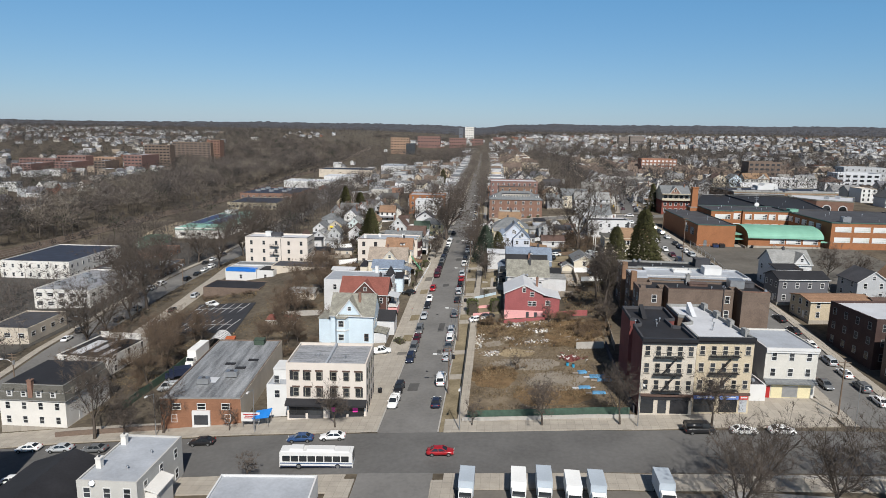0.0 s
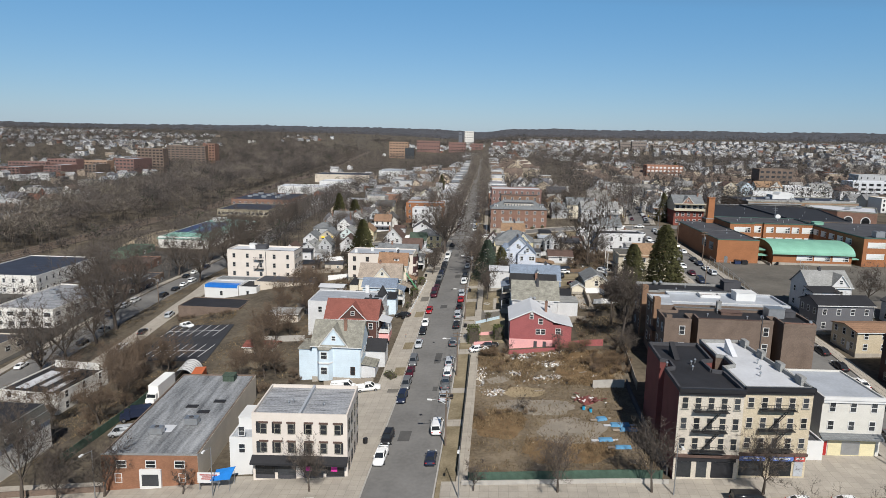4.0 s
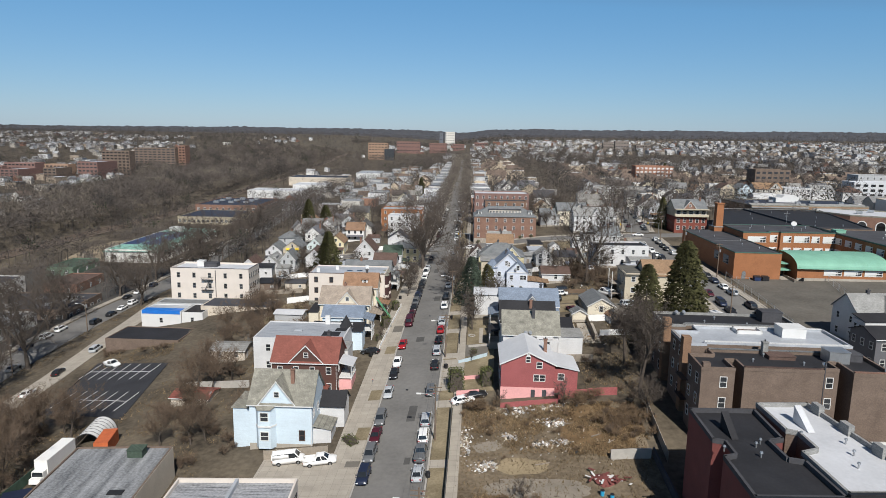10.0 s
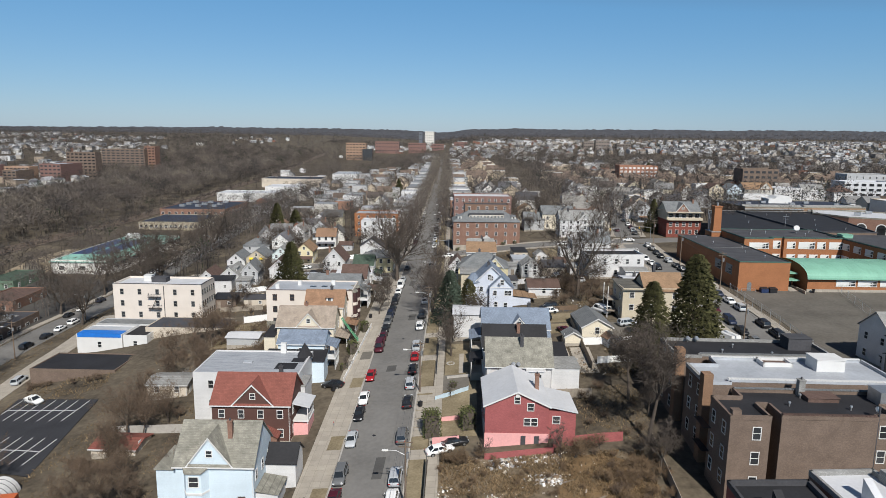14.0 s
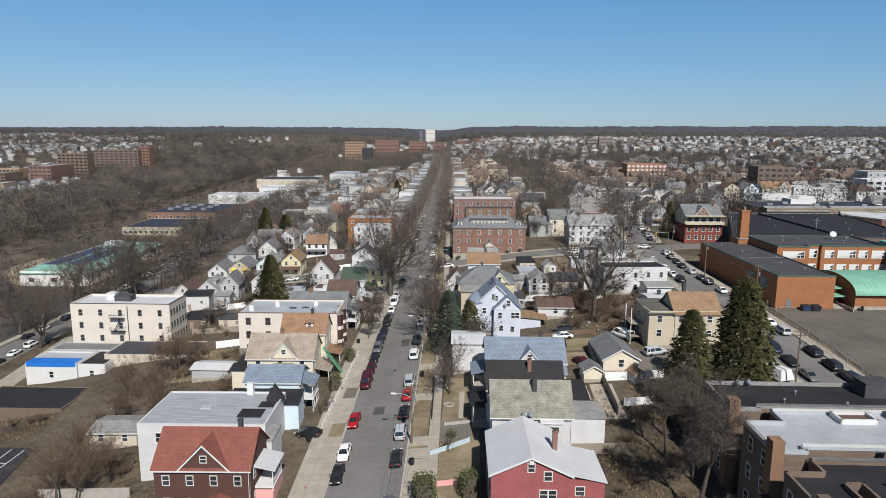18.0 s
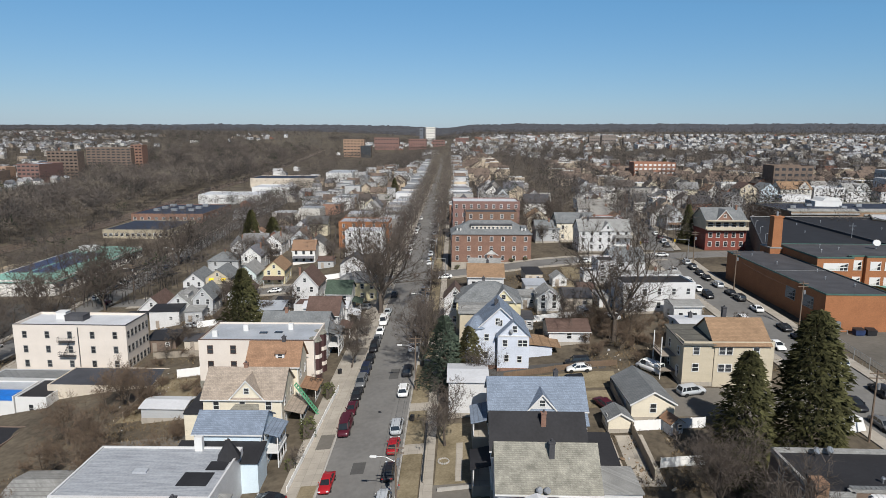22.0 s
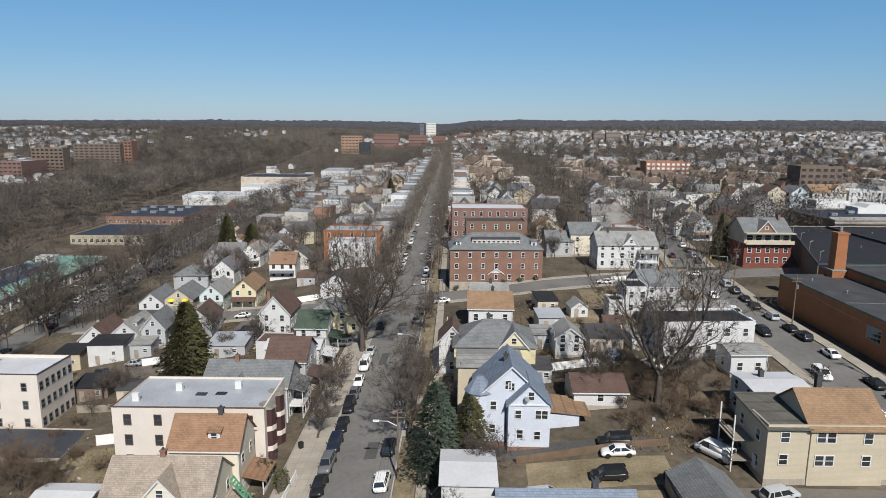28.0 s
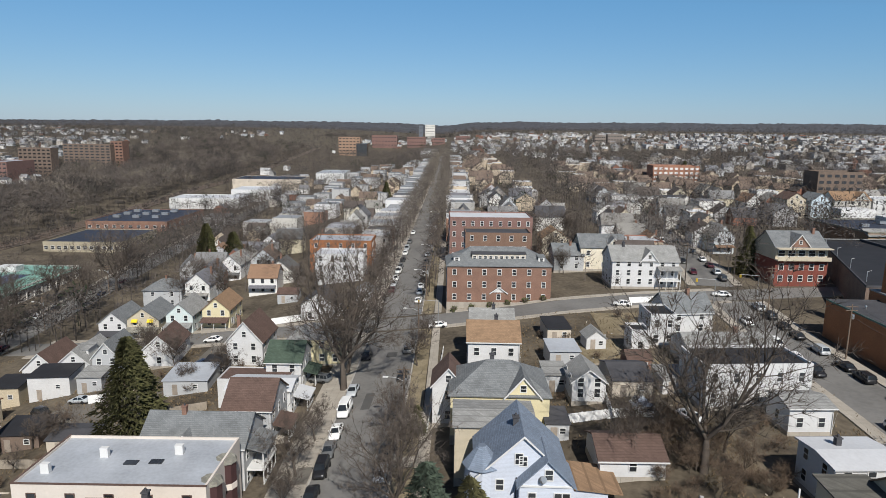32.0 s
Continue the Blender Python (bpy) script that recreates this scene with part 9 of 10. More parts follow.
# ---- street furniture ----
def utility_pole(x, y, h=10.5, lamp=None, arm=2.6, arms=2):
    e = thing("utility_pole", x, y, G(x, y), 0, "weathered wooden utility pole with cross-arms", "pole", "utility poles")
    part("shaft", MB().tube((0, 0, -.8), (0, 0, h), .17, .11, 8), WOODPOLE, e)
    for k in range(arms):
        part("cross_arm", MB().box(-1.1, -.06, h - .5 - k * .7, 1.1, .06, h - .38 - k * .7), WOODPOLE, e)
    part("transformer", MB().tube((.3, -.1, h - 2.8), (.3, -.1, h - 1.9), .24, n=10), STEEL, e)
    if lamp:
        s = 1 if lamp > 0 else -1
        l = part("lamp_arm", MB().tube((0, 0, h - 2.4), (s * arm * .5, 0, h - 1.75), .05).tube((s * arm * .5, 0, h - 1.75), (s * arm, 0, h - 1.7), .05), STEEL, e)
        part("lamp_head", MB().box(s * arm - .1, -.16, h - 1.8, s * arm + s * .75, .16, h - 1.62) if s > 0 else MB().box(s * arm - .75, -.16, h - 1.8, s * arm + .1, .16, h - 1.62), mat("lamp_white", (.7, .7, .68), .5, .05, 1, 0), l)
    return (x, y, G(x, y) + h)


def wires(name, tops, label, offs=((-.9, -.4), (0, -.4), (.9, -.4), (0, -2.2)), r=.02):
    for dx, dz in offs:
        m = MB()
        for (ax, ay, az), (bx, by, bz) in zip(tops, tops[1:]):
            n = 6
            pts = [(ax + (bx - ax) * i / n + dx, ay + (by - ay) * i / n, az + (bz - az) * i / n + dz - 2.6 * (i / n) * (1 - i / n)) for i in range(n + 1)]
            for p, q in zip(pts, pts[1:]):
                m.tube(p, q, r, n=3, cap=False)
        solid(name, m, R_DARK, label, "wire")


tops = [utility_pole(street_x(y) + 6.3, y, 10.5, -1) for y in (127, 158, 193, 229.5, 264, 304, 341, 378, 418, 460)]
wires("overhead_wire", tops, "black overhead wires strung between utility poles")
tops = [utility_pole(x, y, 11) for x, y in ((66, 120.5), (64.4, 168), (58.9, 207), (71.8, 254), (71.8, 289), (72, 322), (62, 352), (66, 390), (66, 430), (66, 480))]
wires("overhead_wire", tops[:3], "black overhead wires strung between utility poles")
wires("overhead_wire", tops[3:], "black overhead wires strung between utility poles")
tops = [utility_pole(float(np.interp(y, [p[1] for p in LEFT], [p[0] for p in LEFT])) + 6.4, y, 11, -1) for y in (135, 172, 205, 238, 272, 310, 350, 392)]
wires("overhead_wire", tops, "black overhead wires strung between utility poles", ((-.9, -.4), (.9, -.4)))
for x, y in ((-43.6, 110.3), (-63, 109.6), (27.6, 112.2), (66, 114.6), (-4.6, 110.7)):
    e = thing("street_lamp", x, y, G(x, y) + .2, 0, "grey steel street lamp on the avenue pavement", "street lamp", "street lamps")
    part("pole", MB().tube((0, 0, -.3), (0, 0, 8.5), .1, .06, 8), STEEL, e)
    part("arm", MB().tube((0, 0, 8.4), (0, -2.2, 8.9), .045), STEEL, e)
    part("lamp_head", MB().box(-.16, -2.9, 8.82, .16, -2.1, 9.0), mat("lamp_white", (.7, .7, .68)), e)
for x, y, a in ((-7.4, 317.2, 0), (-24.5, 317, 0), (61, 327, 0), (73.6, 331.8, 0)):
    e = thing("traffic_light", x, y, G(x, y) + .15, a, "traffic light on a steel mast arm", "traffic light", "traffic lights")
    part("mast", MB().tube((0, 0, -.3), (0, 0, 6.4), .1, .08, 8), STEEL, e)
    part("arm", MB().tube((0, 0, 6.2), (-5, 0, 6.5), .07), STEEL, e)
    part("signal_head", MB().box(-4.9, -.18, 5.6, -4.5, .18, 6.5), mat("signal_yellow", (.5, .33, .03), .5, .1, 1, 0), e)


def fence(x0, y0, x1, y1, h, material, label, gap=2.4, boards=True):
    """A fence that follows the ground: posts and panels as parts."""
    L = math.hypot(x1 - x0, y1 - y0)
    n = max(1, round(L / gap))
    e = thing("fence", x0, y0, 0, 0, label, "fence")
    dx, dy = (x1 - x0) / n, (y1 - y0) / n
    ux, uy = dx / math.hypot(dx, dy), dy / math.hypot(dx, dy)
    px, py = -uy * .04, ux * .04
    for i in range(n + 1):
        X, Y = dx * i, dy * i
        z = G(x0 + X, y0 + Y)
        part("post", MB().box(X - .05, Y - .05, z - .4, X + .05, Y + .05, z + h + .1), material if boards else STEEL, e)
        if i < n:
            z2 = G(x0 + X + dx, y0 + Y + dy)
            m = MB()
            a, b = (X + px, Y + py), (X + dx + px, Y + dy + py)
            c, d = (X + dx - px, Y + dy - py), (X - px, Y - py)
            m.v = [(*a, z + .05), (*b, z2 + .05), (*c, z2 + .05), (*d, z + .05), (*a, z + h), (*b, z2 + h), (*c, z2 + h), (*d, z + h)]
            m.f = [(0, 1, 5, 4), (2, 3, 7, 6), (4, 5, 6, 7), (1, 2, 6, 5), (3, 0, 4, 7)]
            if material is STEEL:
                m = MB()
                A, B = Vector((X, Y, z)), Vector((X + dx, Y + dy, z2))
                up = Vector((0, 0, 1))
                for q in (.1, h - .05):
                    part("rail", MB().tube(A + up * q, B + up * q, .03, n=4), material, e)
                # one woven sheet of crossing strands
                k = 5
                for i2 in range(k + 1):
                    for t0, t1 in ((i2 / k - .006, i2 / k + .006),):
                        m.v += [tuple(A.lerp(B, t0) + up * .1), tuple(A.lerp(B, t1) + up * .1), tuple(A.lerp(B, t1) + up * (h - .1)), tuple(A.lerp(B, t0) + up * (h - .1))]
                        if i2:
                            m.f.append((4 * i2 - 4, 4 * i2, 4 * i2 + 1, 4 * i2 - 3))
                            m.f.append((4 * i2 - 2, 4 * i2 + 2, 4 * i2 + 3, 4 * i2 - 1))
                        m.f.append((4 * i2, 4 * i2 + 1, 4 * i2 + 2, 4 * i2 + 3))
            part("panel", m, material, e)


MESHF = mat("green_screen_fence", (.06, .1, .075), .8, .3, 1, .1)
TIMB = mat("weathered_fence_timber", (.3, .26, .21), .9, .25, .8, .2, pattern="seam")
VINYL = mat("white_vinyl_fence", (.78, .78, .77), .5, .06, 1, 0)
fence(-3.4, 115.2, 26.8, 116.2, 1.9, MESHF, "chain-link fence with dark green screening", 3.4)
fence(-5.2, 117, -6.2, 168, 1.8, mat("dark_mesh_fence", (.09, .09, .085), .8, .3, 1, .1), "grey chain-link fence beside the pavement", 3.6)
fence(6.8, 231.4, 28.2, 233.9, 1.2, mat("brown_picket_timber", (.15, .105, .072), .9, .25, .8, .2, pattern="seam"), "brown picket fence between yard and drive", 2.4)
fence(25, 224, 25.2, 197, 1.7, TIMB, "weathered timber fence between yards")
fence(25.6, 209.8, 36.5, 210.6, 1.7, VINYL, "white vinyl fence in front of the garage")
fence(26.8, 200, 36, 201, 1.5, VINYL, "white vinyl fence across a back yard")
fence(-38, 153.6, -27, 154.6, 1.8, TIMB, "grey timber fence behind the yard")
fence(-25.6, 200, -24.6, 232, 1.1, VINYL, "low white fence along the pavement")
fence(-63.4, 247.4, -56, 247.6, 1.9, VINYL, "white vinyl fence beside the back yards")
fence(-78, 122, -79, 160, 1.9, MESHF, "dark mesh fence beside the workshop yard", 4)
fence(-71, 206.6, -51, 207.6, 1.6, STEEL, "wire fence round the yard", 4)
fence(73.4, 197, 73.8, 252, 2.4, STEEL, "tall wire fence along the schoolyard", 5)
fence(104.2, 251.5, 98.6, 226, 2.0, STEEL, "wire fence across the schoolyard", 5)
fence(-6.4, 262, -5.4, 300, 1.0, VINYL, "low white fence along the pavement")
fence(15, 262, 27, 263, 1.6, VINYL, "white vinyl fence between houses")
fence(30, 172, 29.4, 150, 1.8, TIMB, "weathered timber fence beside the lot")
fence(14, 187, 23, 186, 1.8, TIMB, "weathered timber fence behind the white house")
fence(-56, 330, -33, 333, 1.8, VINYL, "white vinyl fence beside the cross street")
fence(-76, 287, -68, 288, 1.8, VINYL, "white vinyl fence between back yards")


def wall_run(name, x0, y0, x1, y1, h, material, label, t=.3):
    n = max(1, int(math.hypot(x1 - x0, y1 - y0) / 3))
    m = MB()
    ux, uy = x1 - x0, y1 - y0
    L = math.hypot(ux, uy)
    px, py = -uy / L * t / 2, ux / L * t / 2
    for i in range(n + 1):
        x, y = x0 + ux * i / n, y0 + uy * i / n
        z = G(x, y)
        m.v += [(x + px, y + py, z - .8), (x - px, y - py, z - .8), (x - px, y - py, z + h), (x + px, y + py, z + h)]
        if i:
            k = 4 * (i - 1)
            m.f += [(k + j, k + 4 + j, k + 4 + (j + 1) % 4, k + (j + 1) % 4) for j in range(4)]
    m.f += [(0, 1, 2, 3), (4 * n + 3, 4 * n + 2, 4 * n + 1, 4 * n)]
    solid(name, m, material, label, "wall")


wall_run("retaining_wall", -4.4, 114.4, 27.6, 115.3, .9, KERB, "pale concrete retaining wall of the vacant lot")
wall_run("retaining_wall", 28, 118, 27.6, 152, 1.4, R_DARK, "dark wall at the edge of the vacant lot")
wall_run("retaining_wall", 20.5, 150.6, 27, 151, 1.7, KERB, "grey concrete slab wall in the lot")
wall_run("garden_wall", -5.6, 173.2, -1.1, 173.4, 1.7, W_PINK, "pink painted garden wall")
wall_run("garden_wall", -4.6, 181.4, -.4, 181.7, .8, W_PINK, "low pink painted garden wall")
patch("front_yard", -5.9, 193, .6, 199.4, .14, LOT_OLD, "worn concrete front yard", "yard")
fence(-5.9, 189.2, .4, 192.4, .9, mat("pale_blue_railing", (.42, .52, .58), .6, .15, 1, .1), "pale blue railing beside garden steps", 1.6)
fence(-6.2, 200, -6.5, 216, 1.0, mat("dark_railing", (.05, .05, .05), .6, .15, 1, .1), "dark iron garden railing", 2.2)
e = thing("stone_ring", -3.4, 205.2, G(-3.4, 205.2) + .08, 0, "ring of pale stones round a flower bed", "flower bed")
for i in range(14):
    a = 2 * math.pi * i / 14
    part("stone", MB().box(-.16, -.1, 0, .16, .1, .2, .04, .03), KERB, e).matrix_basis = pose(.8 * math.cos(a), .8 * math.sin(a), 0, 0, 0, math.degrees(a) + 90)
patch("garden_path", -1.6, 200, -.6, 210, .13, CONCRETE, "grey stepping path across a lawn", "path", 2)
wall_run("garden_wall", 3, 168.8, 14, 169.4, 1.0, W_RED, "dark red wall in front of the painted house")
wall_run("garden_wall", 14.2, 171, 25.5, 172, 1.5, W_RED, "dark red board wall behind the lot")
wall_run("garden_wall", -68, 186, -52, 184, 1.6, KERB, "old concrete block wall between yards")
wall_run("garden_wall", -84, 109.8, -63, 112, 1.2, BRICK_BROWN, "brown brick wall along the avenue")
wall_run("garden_wall", -4, 198, 2, 198.3, .6, KERB, "low stone garden wall")


def hedge(x, y, w, d, h, seed, label):
    rng = random.Random(seed)
    tris = []
    for _ in range(int(260 * (w * d + h * (w + d)) / 10)):
        u, v, k = rng.uniform(-1, 1), rng.uniform(-1, 1), rng.uniform(.05, 1)
        face = rng.randrange(3)
        p = Vector((u * w / 2, v * d / 2, k * h))
        if face == 0:
            p.x = math.copysign(w / 2, u)
        elif face == 1:
            p.y = math.copysign(d / 2, v)
        else:
            p.z = h
        p += Vector((rng.gauss(0, .07), rng.gauss(0, .07), rng.gauss(0, .07)))
        a, b = Vector((rng.gauss(0, .16), rng.gauss(0, .16), rng.gauss(0, .16))), Vector((rng.gauss(0, .16), rng.gauss(0, .16), rng.gauss(0, .16)))
        tris.append((p, p + a, p + b))
    e = thing("hedge", x, y, G(x, y), seed * 7, label, "hedge")
    part("stem_mass", MB().box(-w * .42, -d * .42, -.3, w * .42, d * .42, h * .93, .1, .1), BARK, e)
    part("foliage", array_mesh("foliage", np.array([[tuple(q) for q in t] for t in tris]), HEDGE), HEDGE, e)


hedge(-5.9, 177.2, 3.0, 3.6, 4.2, 1, "tall clipped dark green hedge by the pavement")
hedge(.2, 178.8, 2.4, 2.8, 3.4, 2, "clipped green hedge beside the red house")
hedge(-26.4, 215.4, 2.2, 2.6, 2.8, 3, "rounded clipped green hedge before the cream house")
hedge(-26, 229.4, 1.8, 2.6, 2.4, 4, "dark green hedge beside the pavement")
hedge(-26.9, 206.2, 1.3, 1.3, 1.4, 5, "small clipped green shrub in a garden")
hedge(-23.8, 158.2, 1.8, 3, 1.2, 6, "low garden hedge beside the blue house")
hedge(-2.5, 194.2, 1.2, 1.2, 1.1, 7, "small clipped green shrub in a garden")
for i in range(6):
    hedge(-4 + i * 4.6, 328.8 + i * .6, 2.4, 1.2, 1.1, 10 + i, "low clipped hedge before the brick apartments")


# ---- vacant lot rubbish ----
def debris(name, label, n, box, seed, mats, smin=.1, smax=.45, cluster=None):
    rng = random.Random(seed)
    for mi, mt in enumerate(mats):
        m = MB()
        for _ in range(n // len(mats)):
            if cluster:
                c = rng.choice(cluster)
                x, y = rng.gauss(c[0], c[2]), rng.gauss(c[1], c[3])
            else:
                x, y = rng.uniform(box[0], box[2]), rng.uniform(box[1], box[3])
            x, y = min(max(x, box[0]), box[2]), min(max(y, box[1]), box[3])
            z, s, a = G(x, y) + .05, smin + (smax - smin) * rng.random() ** 2.6, rng.uniform(0, math.pi)
            k = len(m.v)
            m.box(-s, -s * rng.uniform(.15, .9), -.05, s * rng.uniform(.4, 1), s * rng.uniform(.1, .8), s * rng.uniform(.15, .9), s * rng.uniform(0, .4), s * .06)
            c_, s_ = math.cos(a), math.sin(a)
            t = rng.uniform(-.9, .9)
            m.v[k:] = [(x + u * c_ - v * s_, y + u * s_ + v * c_, z + w + u * t) for u, v, w in m.v[k:]]
        solid(name, m, mt, label, "rubbish", "stuff")


PLASTIC = [mat("white_rubbish", (.75, .75, .74), .6, .1, 1, 0), mat("grey_rubbish", (.4, .4, .4), .8, .2, 1, 0), mat("pale_tan_rubbish", (.5, .45, .36), .7, .2, 1, 0), mat("brown_rubbish", (.25, .18, .12), .8, .2, 1, 0)]
CL = [(5.6, 167.6, 2.2, .9), (6.6, 166.8, 1.4, .7), (13, 168, 1.6, .8), (12, 163, 1.6, .9), (13.4, 162.4, .7, .5), (-3.2, 157, .5, 2.6), (-.2, 149.6, 1.0, .8), (.6, 150.4, .7, .5), (9.8, 155.6, 1.0, .6), (13.4, 155.8, .9, .6), (4.4, 158.4, .6, .5)]
debris("rubbish", "heaps of white and grey household rubbish", 2000, (-4.2, 140, 26, 169), 3, PLASTIC, .03, .34, CL)
debris("litter", "thinly scattered litter on the dirt", 420, (-4, 118, 26, 168.6), 4, PLASTIC, .03, .16, [(8, 161, 6, 5), (16, 158, 6, 6), (10, 140, 8, 10)])
e = thing("rubbish_heap", 19.1, 145, G(19.1, 145), 0, "heap of dark red broken boards and white scraps", "rubbish heap")
part("mound", MB().tube((0, 0, -.3), (.2, 0, .55), 2.3, 1.0, 13), RSIDE, e, "dark red pile")
rng = random.Random(2)
for i in range(46):
    m = MB().box(-rng.uniform(.25, .7), -.16, 0, rng.uniform(.25, .7), .16, .07)
    o = part("board", m, RSIDE if i % 3 else WHITE, e)
    o.matrix_basis = pose(rng.gauss(0, 1.3), rng.gauss(0, .9), .2 + rng.uniform(0, .45), rng.uniform(-15, 15), rng.uniform(-15, 15), rng.uniform(0, 180))
TARPB = mat("faded_blue_tarpaulin", (.1, .27, .45), .6, .3, 1, .3)
for i, (x, y, w, d, a) in enumerate(((20.4, 136.6, 2.0, 1.2, 20), (23.4, 134.2, 3.6, 1.1, 8), (24.6, 132.4, 3.2, .9, 5), (20, 128.6, 2.6, .9, 10), (22.6, 126, 2.8, .8, 6))):
    e = thing("tarpaulin_stack", x, y, G(x, y) + .05, a, "blue tarpaulin over stacked boards", "tarpaulin")
    part("sheet", MB().box(-w / 2, -d / 2, 0, w / 2, d / 2, .5, .15, .12), TARPB, e)
    part("plank", MB().box(-w / 2 - 1.2, -.2, 0, w / 2 + 1.0, .25, .2), R_WHITE if i % 2 else TIMBER, e)
for x, y in ((18.8, 139.9), (17.6, 141)):
    e = thing("barrel", x, y, G(x, y), 0, "blue plastic barrel standing on dirt", "barrel")
    part("drum", MB().tube((0, 0, 0), (0, 0, .9), .3, n=12), mat("blue_barrel", (.03, .3, .5), .5, .1, 1, 0), e)
    part("rim", MB().tube((0, 0, .85), (0, 0, .92), .32, n=12), DARK, e)
for i, (x, y, L, a) in enumerate(((10, 150, 3.4, 20), (14, 154, 2.6, 70), (20, 158, 4, 35), (22, 156, 3.2, 45), (4, 146, 2.8, 10), (2, 150, 3, 60), (16, 162, 3.4, 25))):
    e = thing("timber_plank", x, y, G(x, y) + .06, a, "pale discarded timber plank lying on dirt", "plank")
    part("board", MB().box(-L / 2, -.12, 0, L / 2, .12, .1), TIMBER, e)
# bins and small yard things
rng = random.Random(9)
for x, y in ((-9.2, 217.8), (-8.6, 187), (-27, 196), (-26, 240), (2.6, 204), (2.4, 205), (-22.9, 128), (30, 163), (-8.8, 147), (25.6, 225.4), (56, 222), (96.5, 251.4)):
    e = thing("wheelie_bin", x, y, G(x, y) + .2, rng.uniform(0, 360), "dark plastic refuse bin with hinged lid", "bin")
    part("body", MB().box(-.28, -.3, .05, .28, .3, .95, -.03, -.03), DARK, e)
    part("lid", MB().box(-.33, -.36, .95, .33, .36, 1.03), DARK, e)
for x, y in ((-9.1, 142), (-9.4, 199), (-24, 182)):
    e = thing("fire_hydrant", x, y, G(x, y) + .2, 0, "small grey street fire hydrant", "hydrant")
    part("barrel", MB().tube((0, 0, 0), (0, 0, .6), .12, .1, 8), STEEL, e)
    part("bonnet", MB().tube((0, 0, .6), (0, 0, .78), .12, .03, 8), LAMP_RED, e)
e = thing("satellite_antenna", 114.6, 299.6, 23.2, 0, "large white dish antenna on the school roof", "antenna")
part("mast", MB().tube((0, 0, -.2), (0, 0, 1.6), .12, n=8), STEEL, e)
part("dish", MB().tube((0, 0, 1.7), (-.15, -.35, 1.85), 1.05, .9, 16), WHITE, e)
# front garden walks and driveways across the verge
for y in (136, 150.5, 171, 178, 181, 184, 187, 190, 193.5, 209, 222.5, 243, 254, 268):
    patch("driveway_apron", street_x(y) + 5.8, y - 1.4, street_x(y) + 9.2, y + 1.4, .235, CONCRETE, "concrete driveway apron crossing the verge", "driveway", 3)
for y in (150, 161, 176, 199, 213, 252):
    patch("planted_strip", street_x(y) - 8.4, y - 2.2, street_x(y) - 6.0, y + 2.2, .215, LAWN if y % 3 else LOT_OLD, "dry grass square beside the kerb", "verge", 3)


def dry_grass(name, label, areas, n, seed, h=.5, material=None):
    r = np.random.default_rng(seed)
    rows = []
    for x0, y0, x1, y1, k in areas:
        m = int(n * k)
        P = np.stack([r.uniform(x0, x1, m), r.uniform(y0, y1, m)], -1)
        clump = np.array([noise.noise(Vector((p[0] / 5, p[1] / 5, seed))) for p in P])
        P = P[clump > -.12]
        z = np.array([G(p[0], p[1]) for p in P]) + .04
        B = np.concatenate([P, z[:, None]], 1)
        s = r.normal(0, 1, (len(B), 3)) * .06
        s[:, 2] = 0
        t = r.normal(0, .28, (len(B), 3))
        t[:, 2] = r.uniform(.25, 1, len(B)) * h
        rows.append(np.stack([B - s, B + s, B + t], 1))
    tagged(new(name, array_mesh(name, np.concatenate(rows), material or mat("dry_grass_blades", (.16, .116, .068), .95, .25, .3, 0, island=.35, second=(.2, .15, .09)))), label, "grass", "", "stuff")


dry_grass("dry_grass", "tufts of dry brown grass and weeds", ((-4, 117, 27, 169, 1.0), (-100, 122, -79, 170, .8), (-76, 146, -48, 236, 1.2), (24, 232, 38, 264, .5), (-85, 255, -45, 318, .8), (20, 172, 33, 210, .6), (56, 210, 60, 262, .2), (-126, 180, -119, 330, .4)), 9000, 3)

# ---- back yards ----
def shed(label, x, y, W, D, h, rise, wall, roof, axis="x", rz=0.0, name="shed", win=True):
    """A small outbuilding: walls, roof, door and window."""
    e = thing(name, x, y, G(x, y + D / 2), rz, label, name.replace("_", " "))
    walls(e, W, D, h, rise if axis in "xy" else 0, axis if axis in "xy" else "flat", wall, base=-1.5)
    if axis in "xy":
        gable_roof(e, W, D, h, rise, axis, roof, .25, .12)
    else:
        part("roof", MB().slab([(-W / 2 - .2, -.3, h), (W / 2 + .2, -.3, h), (W / 2 + .2, D + .2, h + .35), (-W / 2 - .2, D + .2, h + .35)], .14), roof, e)
    part("door", MB().box(-W * .3, -.05, -.1, -W * .3 + 1.0, .02, min(2.1, h - .15)), TIMBER, e)
    if win:
        f, g = window_meshes(.8, .8, TRIM)
        o = part("window", f, None, e)
        o.location = (W * .22, 0, h * .55)
        part("pane", g, None, o)
    return e


shed("back yard shed with grey metal roof", 18.2, 286, 5.8, 6.4, 2.9, .4, W_GREY, R_SILVER, "lean", 4)
shed("grey shed with flat pale roof", 15, 274, 4, 5.6, 3.2, .4, W_GREY, R_LGREY, "lean", 3)
shed("old garage with dark shingle roof", 27, 270.4, 6.6, 9.5, 2.9, 1.4, W_BEIGEW, R_DARK, "x", 2, "garage")
shed("small white gabled garden shed", 25.6, 294, 4, 4.6, 2.4, 1.5, W_WHITE, R_LGREY, "y", 5)
shed("low black-roofed garage behind the yard", 19, 300, 5, 8, 2.9, .3, W_BEIGEW, R_BLACK, "lean", 5, "garage")
shed("dark lean-to shed behind a house", 13, 257, 3.4, 5, 2.8, .4, W_GREY, R_DARK, "lean", 2)
shed("maroon brick back yard shed", 31, 281.4, 4.4, 4.4, 2.5, 1.1, BRICK_RED, R_BROWN, "x", 4)
